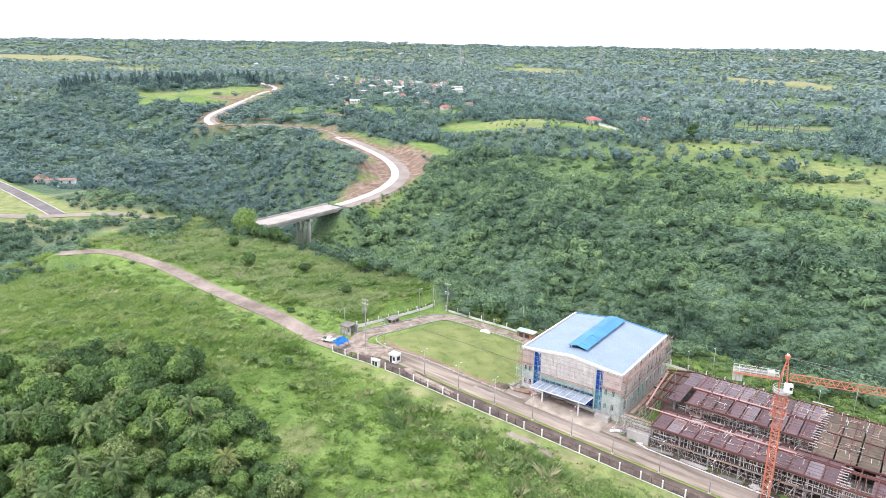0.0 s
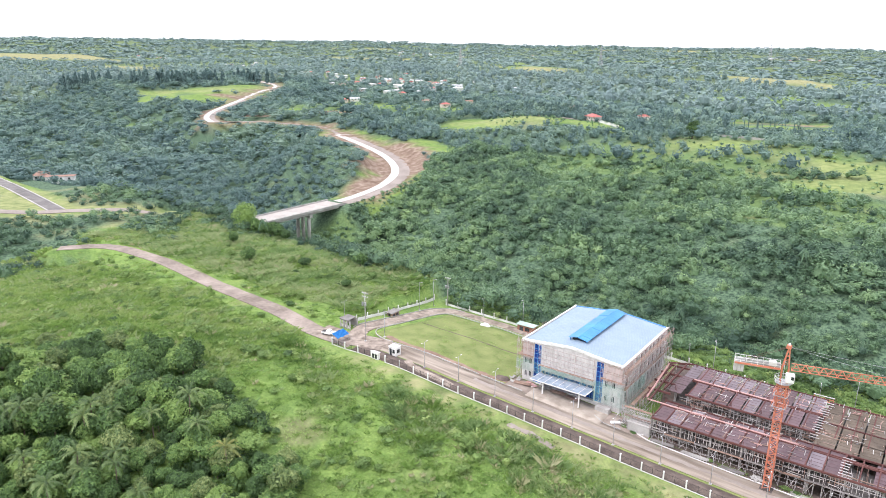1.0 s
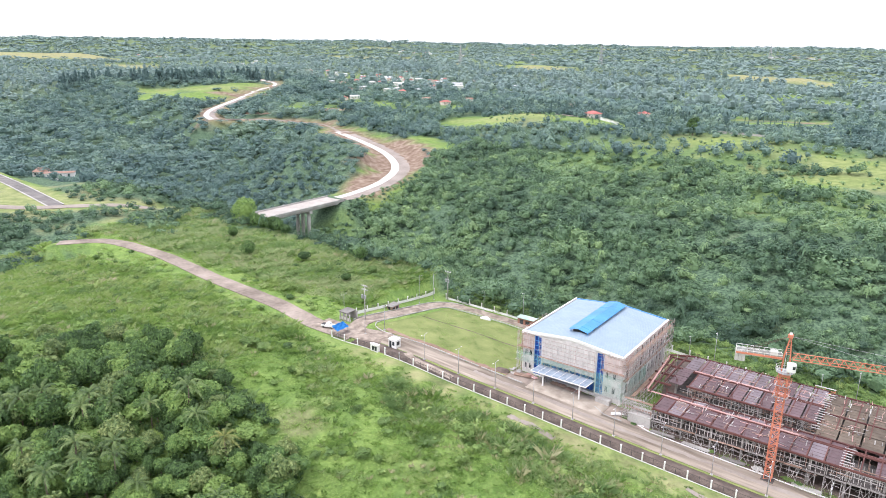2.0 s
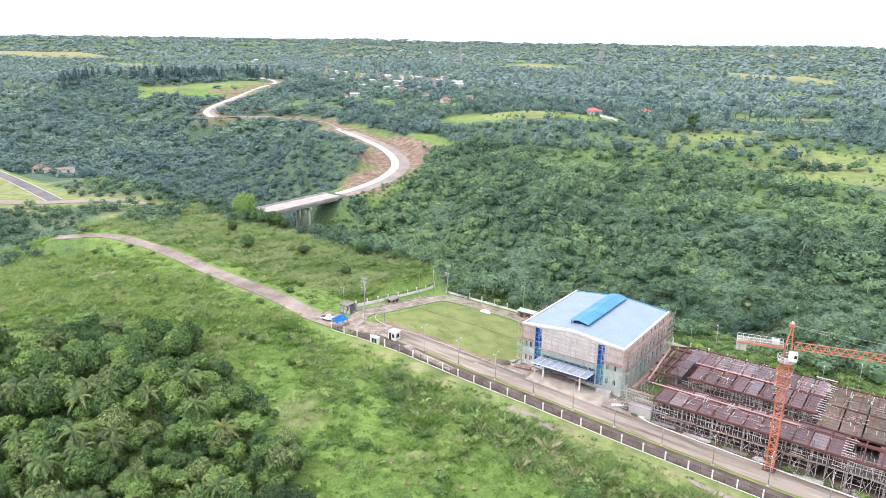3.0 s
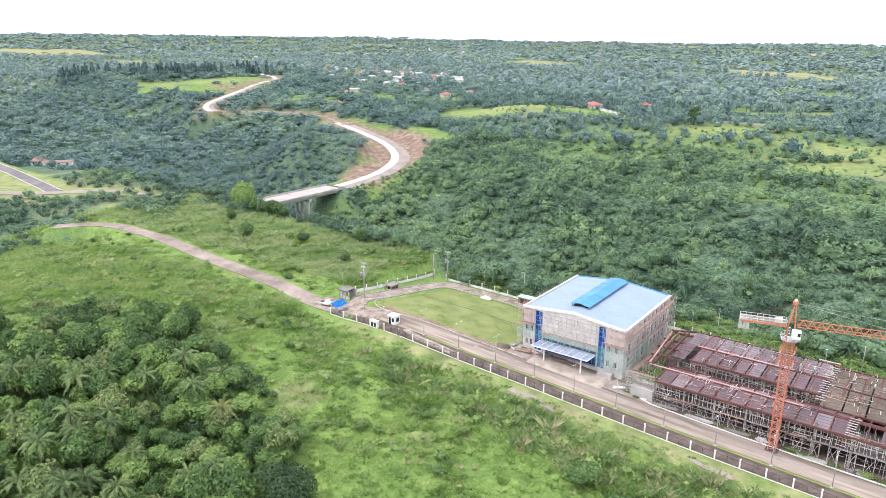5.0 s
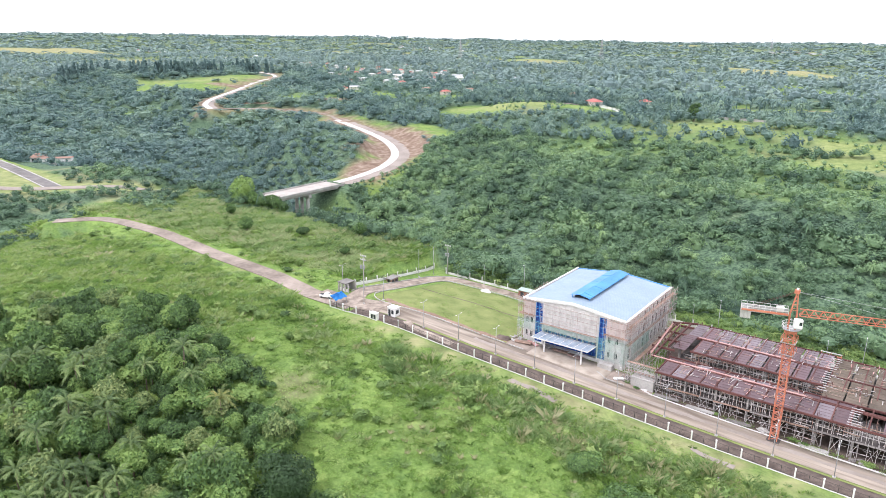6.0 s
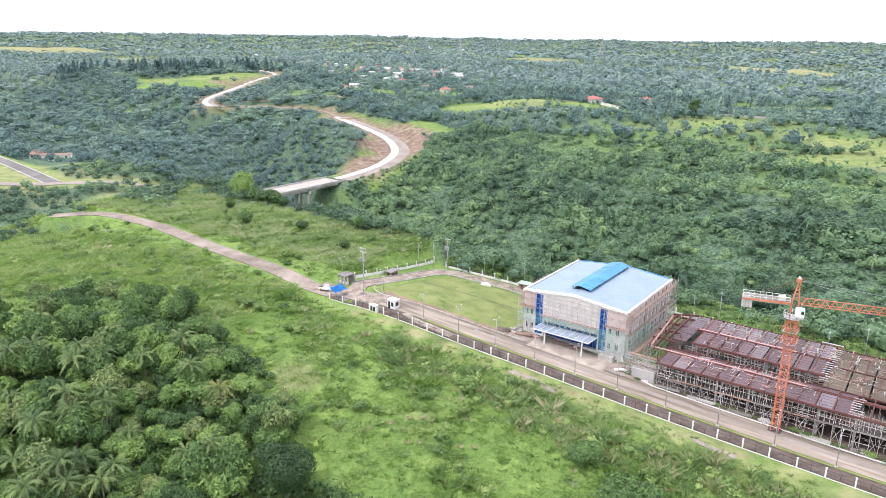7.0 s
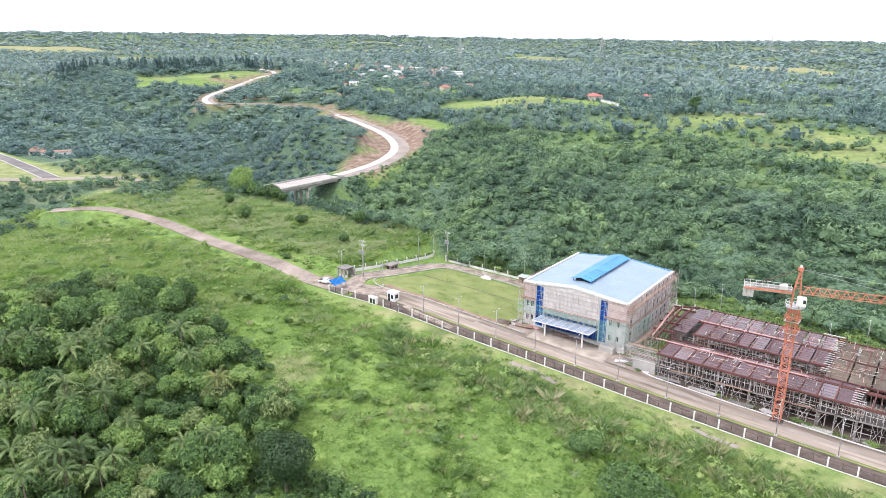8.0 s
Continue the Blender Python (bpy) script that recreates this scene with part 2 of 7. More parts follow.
class Line:
    """A road's middle line in plan, smoothed, with its heights."""

    def __init__(self, knots, spacing=4.0):
        k = np.array(knots, float)
        dense = []
        for i in range(len(k) - 1):
            p0, p1, p2, p3 = k[max(i - 1, 0)], k[i], k[i + 1], k[min(i + 2, len(k) - 1)]
            count = max(2, int(np.linalg.norm(p2 - p1) / spacing))
            for t in np.arange(count) / count:
                dense.append(0.5 * (2 * p1 + (p2 - p0) * t + (2 * p0 - 5 * p1 + 4 * p2 - p3) * t * t + (3 * p1 - p0 - 3 * p2 + p3) * t ** 3))
        dense.append(k[-1])
        self.p = np.array(dense)
        d = np.gradient(self.p[:, :2], axis=0)
        d /= np.linalg.norm(d, axis=1)[:, None]
        self.side = np.stack([d[:, 1], -d[:, 0]], 1)

    def near(self, x, y):
        """Distance to the line, and its height there."""
        x, y = np.asarray(x, float), np.asarray(y, float)
        best, high = np.full(x.shape, 1e9), np.zeros(x.shape)
        box = (x > self.p[:, 0].min() - 70) & (x < self.p[:, 0].max() + 70) & (y > self.p[:, 1].min() - 70) & (y < self.p[:, 1].max() + 70)
        if not box.any():
            return best, high
        bx, by, b, h = x[box], y[box], best[box], high[box]
        for i in range(len(self.p) - 1):
            a, c = self.p[i], self.p[i + 1]
            v = c - a
            t = np.clip(((bx - a[0]) * v[0] + (by - a[1]) * v[1]) / (v[0] ** 2 + v[1] ** 2), 0, 1)
            d = np.hypot(bx - a[0] - t * v[0], by - a[1] - t * v[1])
            m = d < b
            b[m], h[m] = d[m], (a[2] + t * v[2])[m]
        best[box], high[box] = b, h
        return best, high


VALLEY_ROAD = Line([(-252, 84, -12.6), (-249, 120, -12.6), (-246, 158, -12.3), (-247, 182, -11.4), (-253, 210, -10), (-270, 242, -8.2), (-298, 268, -5.5), (-334, 287, -2.2), (-388, 303, 3.5)])
HIDDEN_TRACK = Line([(-388, 303, 3.5), (-424.2, 324.7, 4.4), (-444.9, 326.5, 4.8), (-460.7, 323.1, 5.0), (-497.2, 319.4, 5.4), (-519.0, 302.4, 5.8), (-525.0, 285.6, 6.2)], 8)
FAR_ROAD = Line([(-532.0, 277.2, 6.4), (-562.3, 293.1, 6.9), (-588.7, 314.2, 7.6), (-616.4, 343.8, 8.6), (-664.9, 409.0, 11.4), (-724.3, 488.0, 15.6), (-743.5, 528.8, 18.2), (-763.3, 555.1, 19.8), (-825.0, 595.7, 20.3), (-898.3, 622.1, 21.0)], 8)
GATE_ROAD = Line([(-70, -13.4, 2.5), (-84, -14, 2.7), (-104, -10.5, 3.0), (-138, -8, 3.2), (-171.7, -3.4, 3.0), (-191.3, -2.8, 2.8), (-204.8, -3.0, 2.6), (-214.2, -6.0, 2.5), (-220.2, -10.8, 2.3), (-225.8, -16.9, 2.0)])
WEST_ROAD = Line([(-350, -24, 3.2), (-300, 0, 2.6), (-283, 20, 2.2), (-268, 38, 1.2), (-258, 60, -6)])
WEST_SLOPE = Line([(-292, 14, 2.2), (-330, 21, 1.6), (-380, 29, 1.2), (-450, 38, 0.4)])


def ground_z(x, y):
    x, y = np.asarray(x, float), np.asarray(y, float)
    z = base_height(x, y)
    z = z + 0.22 * waves(x, y, 14, 11) * step(-18, -22, y)
    for line, half, blend in ((VALLEY_ROAD, 10, 20), (HIDDEN_TRACK, 4, 8), (FAR_ROAD, 8, 22), (GATE_ROAD, 3.6, 5), (WEST_ROAD, 8, 8), (WEST_SLOPE, 6, 8)):
        d, h = line.near(x, y)
        w = 1 - step(half, half + blend, d)
        if line is VALLEY_ROAD:
            w = w * np.maximum(step(98, 90, y), step(134, 157, y))
        z = z + (h - 0.12 - z) * w
    return z


def ground_at(x, y):
    return float(ground_z(np.array([x]), np.array([y]))[0])


# how the land is covered: 1 where trees stand, falling to 0 on open grass
def open_land(x, y):
    """1 on meadows, fields and bare places, 0 under trees."""
    o = np.zeros(np.shape(x))
    lip = np.interp(x, RAVINE_X, SOUTH_LIP)
    o = np.maximum(o, step(4, -6, y - lip + 2) * step(-250, -235, x))
    for cx, cy, sx, sy, turn in PLATEAU_WOODS:
        o = o * (1 - step(0.30, 0.50, hump(x, y, cx, cy, sx, sy, turn) + 0.12 * waves(x, y, 24, 9)))
    for cx, cy, sx, sy, turn in MEADOWS:
        o = np.maximum(o, step(0.30, 0.48, hump(x, y, cx, cy, sx, sy, turn) + 0.10 * waves(x, y, 30, 8)))
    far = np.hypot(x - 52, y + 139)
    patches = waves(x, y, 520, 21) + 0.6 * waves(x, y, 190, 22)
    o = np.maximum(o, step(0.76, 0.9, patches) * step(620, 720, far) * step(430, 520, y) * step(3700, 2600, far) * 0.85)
    # Beyond 1400 m from the camera all cover turns partly open.
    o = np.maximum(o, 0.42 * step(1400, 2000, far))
    for cx, cy, sx, sy, turn in SCRUB:
        o = np.maximum(o, 0.55 * step(0.25, 0.5, hump(x, y, cx, cy, sx, sy, turn) + 0.14 * waves(x, y, 30, 18)))
    for k in FAR_FIELDS:
        o = np.maximum(o, step(0.30, 0.45, hump(x, y, *k) + 0.08 * waves(x, y, 140, 19)))
    for hx, hy, _ in VILLAGE:
        o = np.maximum(o, step(0.25, 0.5, hump(x, y, hx + 9, hy - 9, 17, 17)))
    for line, half in ((VALLEY_ROAD, 20), (HIDDEN_TRACK, 4), (FAR_ROAD, 9), (WEST_ROAD, 8), (WEST_SLOPE, 9), (GATE_ROAD, 5)):
        d, _ = line.near(x, y)
        o = np.maximum(o, (1 - step(half, half + 3, d)) * (step(158, 166, y) if line is VALLEY_ROAD else 1))
    return o


# The patch at (-185, 60) is opened to keep the pier in camera view.
MEADOWS = [
    (-300, 408, 52, 44, -12), (-200, 412, 46, 20, -14), (-250, 410, 50, 26, 0), (-185, 60, 30, 14, 0), (-82, 368, 30, 8, 4), (8, 346, 32, 18, -20), (14, 312, 30, 14, 10), (-12, 300, 20, 10, 0),
    (-62, 500, 40, 20, 0), (-28, 500, 24, 16, 0), (-72, 592, 74, 28, 0), (-790, 440, 90, 60, 20), (-770, 365, 30, 26, 0), (-680, 298, 28, 8, 24),
    (-835, 436, 62, 38, 30), (-775, 500, 62, 30, 40), (-690, 452, 20, 40, -40), (-560, 560, 50, 18, 20), (-520, 375, 60, 9, 2), (-470, 442, 44, 16, -6), (-290, 300, 34, 20, -20),
    (-262, 42, 22, 9, 20), (-330, 2, 52, 16, 10), (-700, 400, 60, 30, 40),
]
PLATEAU_WOODS = [(-228, 26, 30, 12, -14), (-250, 52, 20, 12, 0), (-262, -44, 44, 22, 20), (-232, -76, 30, 30, 0), (-240, -12, 26, 10, 0), (-226, -38, 20, 13, 0)]
SCRUB = [(-60, 345, 90, 50, 0), (0, 250, 45, 50, 0), (-130, 330, 60, 40, 0), (-230, 130, 18, 22, 0), (-480, 420, 90, 50, 0), (-210, 95, 30, 18, 0)]
# The field at (-1290, 3700) stands in for a pale strip of distant water.
FAR_FIELDS = [(-2400, 950, 450, 120, 15), (-1640, 830, 140, 60, 0), (-285, 1450, 170, 46, -27), (-790, 1400, 90, 40, 0), (-1900, 1990, 260, 60, 0), (-1100, 1520, 180, 60, 20), (-1290, 3700, 420, 90, 19), (-640, 3300, 160, 50, 10), (-2500, 2600, 200, 60, 40)]
# the houses of the village: x, y, kind
VILLAGE = [(-892, 744, 3), (-690, 617, 0), (-733, 705, 2), (-670, 682, 1), (-720, 759, 2), (-701, 750, 1), (-843, 949, 0), (-694, 803, 1), (-666, 798, 2), (-642, 781, 0), (-574, 588, 4), (-551, 586, 0), (-530, 455, 0), (-541, 485, 1),
           (-398, 474, 0), (-446, 503, 2), (-563, 733, 1), (-414, 543, 2), (-181, 481, 3), (-505, 797, 4), (-291, 565, 2), (-1614, 1110, 4), (-2184, 1402, 4)]


def mesh_of(name, verts, faces, tone=None, smooth=False):
    """A mesh from arrays: verts (n, 3) and faces (m, 3 or 4)."""
    verts, faces = np.ascontiguousarray(verts, np.float32), np.ascontiguousarray(faces, np.int32)
    me = bpy.data.meshes.new(name)
    me.vertices.add(len(verts))
    me.vertices.foreach_set("co", verts.ravel())
    k = faces.shape[1]
    me.loops.add(int(faces.size))
    me.loops.foreach_set("vertex_index", faces.ravel())
    me.polygons.add(len(faces))
    me.polygons.foreach_set("loop_start", np.arange(0, faces.size, k, dtype=np.int32))
    me.polygons.foreach_set("use_smooth", np.full(len(faces), smooth))
    if tone is not None:
        at = me.attributes.new("tone", "FLOAT", "POINT")
        at.data.foreach_set("value", np.ascontiguousarray(tone, np.float32))
    me.update(calc_edges=True)
    me.validate()
    return me


def spread(reach_low, middle, reach_high, fine, count):
    """Grid lines that stand close together about the middle and widen outwards."""
    b = 5.6
    u = np.linspace(-1, 1, count)
    s = np.sinh(b * np.abs(u)) / math.sinh(b)
    lin = np.abs(u) * fine * count / 2
    low, high = middle - reach_low, reach_high - middle
    return np.where(u < 0, middle - (lin + s * (low - fine * count / 2)), middle + (lin + s * (high - fine * count / 2)))


def grass_land(name):
    """Ground cover: grass, forest floor and bare soil, mixed by the land's own cover values."""
    m = bpy.data.materials.new(name)
    m.use_nodes = True
    n, l = m.node_tree.nodes, m.node_tree.links
    p = n["Principled BSDF"]
    where = n.new("ShaderNodeNewGeometry")

    def noise_at(scale, detail=5.0):
        t = n.new("ShaderNodeTexNoise")
        t.inputs["Scale"].default_value, t.inputs["Detail"].default_value = scale, detail
        l.new(where.outputs["Position"], t.inputs["Vector"])
        return t

    def ramp_of(src, stops):
        r = n.new("ShaderNodeValToRGB")
        while len(r.color_ramp.elements) < len(stops):
            r.color_ramp.elements.new(0.5)
        for e, (pos, c) in zip(r.color_ramp.elements, stops):
            e.position, e.color = pos, (*c, 1)
        l.new(src, r.inputs[0])
        return r.outputs[0]

    def mixed(fac, a, b, kind="MIX"):
        x = n.new("ShaderNodeMix")
        x.data_type, x.blend_type = "RGBA", kind
        if isinstance(fac, float):
            x.inputs["Factor"].default_value = fac
        else:
            l.new(fac, x.inputs["Factor"])
        l.new(a, x.inputs["A"])
        l.new(b, x.inputs["B"])
        return x.outputs["Result"]

    big, mid, fine = noise_at(0.035), noise_at(0.25, 7.0), noise_at(1.6, 5.0)
    green = ramp_of(big.outputs[0], [(0.34, (0.115, 0.178, 0.062)), (0.48, (0.188, 0.262, 0.090)), (0.58, (0.215, 0.288, 0.096)), (0.70, (0.285, 0.318, 0.132))])
    rough_green = ramp_of(mid.outputs[0], [(0.3, (0.098, 0.168, 0.050)), (0.5, (0.182, 0.284, 0.072)), (0.7, (0.285, 0.370, 0.112))])
    grass = mixed(0.5, green, rough_green)
    speck = ramp_of(fine.outputs[0], [(0.34, (0.58, 0.66, 0.52)), (0.5, (0.88, 0.92, 0.82)), (0.66, (1.18, 1.16, 1.02))])
    grass = mixed(0.8, grass, speck, "MULTIPLY")
    tuftn = noise_at(0.9, 4.0)
    # Dark and light speckle stands for understory between the crowns.
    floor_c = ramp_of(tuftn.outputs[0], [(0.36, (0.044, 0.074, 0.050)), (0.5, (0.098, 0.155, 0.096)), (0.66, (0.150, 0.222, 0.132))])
    bare_c = ramp_of(mid.outputs[0], [(0.3, (0.155, 0.105, 0.076)), (0.5, (0.245, 0.176, 0.132)), (0.7, (0.35, 0.278, 0.22))])
    dry_c = ramp_of(mid.outputs[0], [(0.3, (0.20, 0.215, 0.10)), (0.5, (0.31, 0.30, 0.15)), (0.7, (0.41, 0.375, 0.205))])
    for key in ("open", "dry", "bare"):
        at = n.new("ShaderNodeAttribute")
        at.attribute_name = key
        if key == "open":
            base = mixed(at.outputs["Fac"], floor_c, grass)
        elif key == "dry":
            base = mixed(at.outputs["Fac"], base, dry_c)
        else:
            base = mixed(at.outputs["Fac"], base, bare_c)
    l.new(base, p.inputs["Base Color"])
    p.inputs["Roughness"].default_value, p.inputs["Specular IOR Level"].default_value = 0.95, 0.1
    bu = n.new("ShaderNodeBump")
    bu.inputs["Strength"].default_value, bu.inputs["Distance"].default_value = 0.6, 0.25
    l.new(fine.outputs[0], bu.inputs["Height"])
    l.new(bu.outputs[0], p.inputs["Normal"])
    return m


BARE = [(-268, 260, 20, 26, 20), (-300, 292, 40, 10, -24), (-262, 205, 14, 22, 0), (-290, 236, 10, 26, 25), (-612, 332, 26, 12, 45), (-690, 430, 16, 40, -35), (-470, 380, 40, 7, 10), (-560, 330, 40, 7, 10), (-87, 596, 36, 15, 0)]


def bare_land(x, y):
    b = np.zeros(np.shape(x))
    for k in BARE:
        b = np.maximum(b, step(0.25, 0.55, hump(x, y, *k) + 0.16 * waves(x, y, 18, 31)))
    b = np.maximum(b, 0.35 * step(-26, -23, y) * step(-17, -19, y) * step(-70, -40, x) * step(0.0, 0.6, waves(x, y, 9, 35)))
    b = np.maximum(b, 0.4 * step(0.3, 0.6, hump(x, y, -50, -51, 6, 5) + 0.2 * waves(x, y, 5, 36)))
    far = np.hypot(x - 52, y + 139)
    # Ground beyond 900 m from the camera takes a little of the bare colour.
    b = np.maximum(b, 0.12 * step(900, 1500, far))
    for line, half in ((VALLEY_ROAD, 11), (FAR_ROAD, 9), (HIDDEN_TRACK, 4)):
        d, _ = line.near(x, y)
        b = np.maximum(b, (1 - step(half, half + 7, d + 3 * waves(x, y, 16, 33))) * (step(160, 178, y) if line is VALLEY_ROAD else 1))
    return b


def dry_land(x, y):
    """1 where the grass is short, yellow and dry."""
    d = np.zeros(np.shape(x))
    for k in FAR_FIELDS:
        d = np.maximum(d, 0.9 * step(0.30, 0.5, hump(x, y, *k) + 0.14 * waves(x, y, 140, 19)))
    for k, most in (((-330, 6, 80, 34, 10), 0.6), ((-262, 42, 30, 12, 20), 0.6), ((-278, 404, 60, 30, -12), 0.45), ((-790, 440, 80, 50, 20), 0.4), ((10, 330, 50, 40, 0), 0.4), ((-90, 370, 60, 26, 0), 0.25)):
        d = np.maximum(d, most * step(0.25, 0.6, hump(x, y, *k) + 0.3 * waves(x, y, 34, 38)))
    verge = step(-27, -23, y) * step(-16, -19, y) * step(-80, -55, x)
    return np.maximum(d, verge * (0.45 + 0.35 * waves(x, y, 11, 39)))


gx, gy = spread(-4900, -55, 2600, 1.9, 330), spread(-900, 0, 4900, 1.9, 330)
GX, GY = np.meshgrid(gx, gy)
GZ = ground_z(GX, GY)
rows_n, cols_n = GX.shape
quads = (np.arange(rows_n - 1)[:, None] * cols_n + np.arange(cols_n - 1)[None, :]).ravel()
quads = np.stack([quads, quads + 1, quads + cols_n + 1, quads + cols_n], 1)
land_mesh = mesh_of("ground", np.stack([GX.ravel(), GY.ravel(), GZ.ravel()], 1), quads, smooth=True)
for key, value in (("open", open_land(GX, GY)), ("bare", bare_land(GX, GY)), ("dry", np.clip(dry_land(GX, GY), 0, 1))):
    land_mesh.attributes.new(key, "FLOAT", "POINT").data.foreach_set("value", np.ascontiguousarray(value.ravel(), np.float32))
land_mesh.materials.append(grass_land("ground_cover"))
ground = tagged(new("ground", land_mesh), "rolling green land with meadows, ravine and far plain", "ground", kind="structure")


def strip(name, line, low, high, lift, mat, label, category="road", ragged=0.0, first=0, last=None, parent=None):
    """A road sheet along a line between two offsets (right positive), with thickness at its edges."""
    p, s = line.p[first:last], line.side[first:last]
    rng = np.random.RandomState(len(p))
    rows = []
    for off, down in ((low, 0.25), (low, 0), ((low + high) / 2, 0), (high, 0), (high, 0.25)):
        jig = ragged * rng.uniform(-1, 1, len(p)) if off in (low, high) else 0 * p[:, 0]
        rows.append(np.stack([p[:, 0] + s[:, 0] * (off + jig), p[:, 1] + s[:, 1] * (off + jig), p[:, 2] + lift - down], 1))
    v = np.concatenate(rows)
    n = len(p)
    f = [[r * n + i, r * n + i + 1, (r + 1) * n + i + 1, (r + 1) * n + i] for r in range(4) for i in range(n - 1)]
    me = mesh_of(name, v, np.array(f))
    me.materials.append(mat)
    ob = new(name, me)
    if parent:
        ob.parent = parent
    else:
        tagged(ob, label, category, kind="structure")
    return ob


strip("road", VALLEY_ROAD, 1.0, 9.0, 0.03, GRAVEL, "graded gravel half of the valley road beside the paving", first=18)
strip("road", VALLEY_ROAD, -4.3, 1.2, 0.12, PALE_ROAD, "new pale concrete carriageway winding up the far bank", ragged=0.15, first=18)
strip("road", HIDDEN_TRACK, -1.8, 1.8, 0.05, GRAVEL, "pale earth track between the two paved lengths of road", ragged=0.5)
strip("road", FAR_ROAD, -4.0, 1.5, 0.12, PALE_ROAD, "new pale concrete road climbing the distant hill", ragged=0.15)
strip("road", FAR_ROAD, 1.5, 7.0, 0.05, GRAVEL, "graded brown shoulder of the distant hill road")
strip("road", GATE_ROAD, -2.9, 2.9, 0.06, TRACK, "worn brown concrete road leading out of the gate", ragged=0.15)
strip("road", WEST_ROAD, -3.3, 3.3, 0.06, GRAVEL, "wide pale road past the western junction", ragged=0.2)
strip("road", WEST_SLOPE, -3.0, 3.0, 0.06, ASPHALT, "dark grey road climbing the western slope", ragged=0.1)
for off in (-3.5, 3.5):
    strip("kerb", WEST_SLOPE, off - 0.35, off + 0.35, 0.2, CONCRETE, "pale concrete edge of the western slope road", "kerb")


# ---- plants ----
def leaf_quads(rng, centre, out, size, droop=0.3):
    """Kite-shaped leaf clusters about the centres, facing roughly outwards."""
    n = len(centre)
    normal = out + rng.normal(0, 0.3, (n, 3))
    normal /= np.linalg.norm(normal, axis=1)[:, None] + 1e-9
    a = np.cross(normal, rng.normal(0, 1, (n, 3)))
    a /= np.linalg.norm(a, axis=1)[:, None] + 1e-9
    b = np.cross(normal, a)
    s = (size * rng.uniform(0.6, 1.4, n))[:, None]
    v = np.stack([centre - a * s - b * s * 0.45, centre - a * s * 0.6 + b * s * 0.6, centre + a * s * 1.1 - normal * s * droop], 1)
    return v.reshape(-1, 3)


def halved(f):
    """Quads cut into triangles."""
    f = np.asarray(f)
    return np.vstack([f[:, [0, 1, 2]], f[:, [0, 2, 3]]]) if f.shape[1] == 4 else f


def lumpy_crown(rng, leaves, leaf, lobes=6, flat=0.8, core=True):
    """A crown about one metre in radius, standing on z = 0 to about 1.7 flat: leaf clusters over several lobes."""
    dirs = rng.normal(0, 1, (lobes, 3))
    dirs[:, 2] = np.abs(dirs[:, 2]) * 0.8
    dirs /= np.linalg.norm(dirs, axis=1)[:, None]
    mid = dirs * rng.uniform(0.35, 0.8, (lobes, 1))
    rad = rng.uniform(0.28, 0.56, lobes)
    mid = np.vstack([mid, [[0, 0, 0]]])
    rad = np.append(rad, 0.62)
    pick = rng.choice(lobes + 1, leaves * 3, p=rad ** 2 / (rad ** 2).sum())
    d = rng.normal(0, 1, (leaves * 3, 3))
    d[:, 2] += 0.35
    d /= np.linalg.norm(d, axis=1)[:, None]
    c = mid[pick] + d * (rad[pick] * rng.uniform(0.8, 1.25, leaves * 3))[:, None]
    clear = np.ones(len(c), bool)
    for m, r in zip(mid, rad):
        clear &= np.linalg.norm(c - m, axis=1) > r * 0.84
    keep = np.where(clear & (c[:, 2] > -0.55))[0][:leaves]
    v = leaf_quads(rng, c[keep], d[keep], leaf)
    shape = np.array([1, 1, flat])
    v = v * shape
    v[:, 2] += flat * 0.75
    f = np.arange(len(v)).reshape(-1, 3)
    return v, f


def dome(rng, rings=4, around=8, flat=0.8, bump=0.25):
    """A closed rough dome in quads, the shaded inside of a crown."""
    v, f = [], []
    for i in range(rings + 1):
        a = math.pi * (0.02 + 0.96 * i / rings)
        for j in range(around):
            t = 2 * math.pi * j / around
            r = 0.50 * (1 + rng.uniform(-bump, bump))
            v.append((math.sin(a) * math.cos(t) * r, math.sin(a) * math.sin(t) * r, (math.cos(a) * r + 0.75) * flat))
    for i in range(rings):
        for j in range(around):
            f.append((i * around + j, (i + 1) * around + j, (i + 1) * around + (j + 1) % around, i * around + (j + 1) % around))
    return np.array(v), halved(np.array(f))


def crown_kinds(seed, count, leaves, leaf, flat=(0.6, 1.0), rings=4, around=8):
    rng = np.random.RandomState(seed)
    kinds = []
    for _ in range(count):
        fl = rng.uniform(*flat)
        v, f = lumpy_crown(rng, leaves, leaf, rng.randint(4, 9), fl)
        dv, df = dome(rng, rings, around, fl)
        kinds.append((np.vstack([v, dv]), np.vstack([f, df + len(v)])))
    return kinds


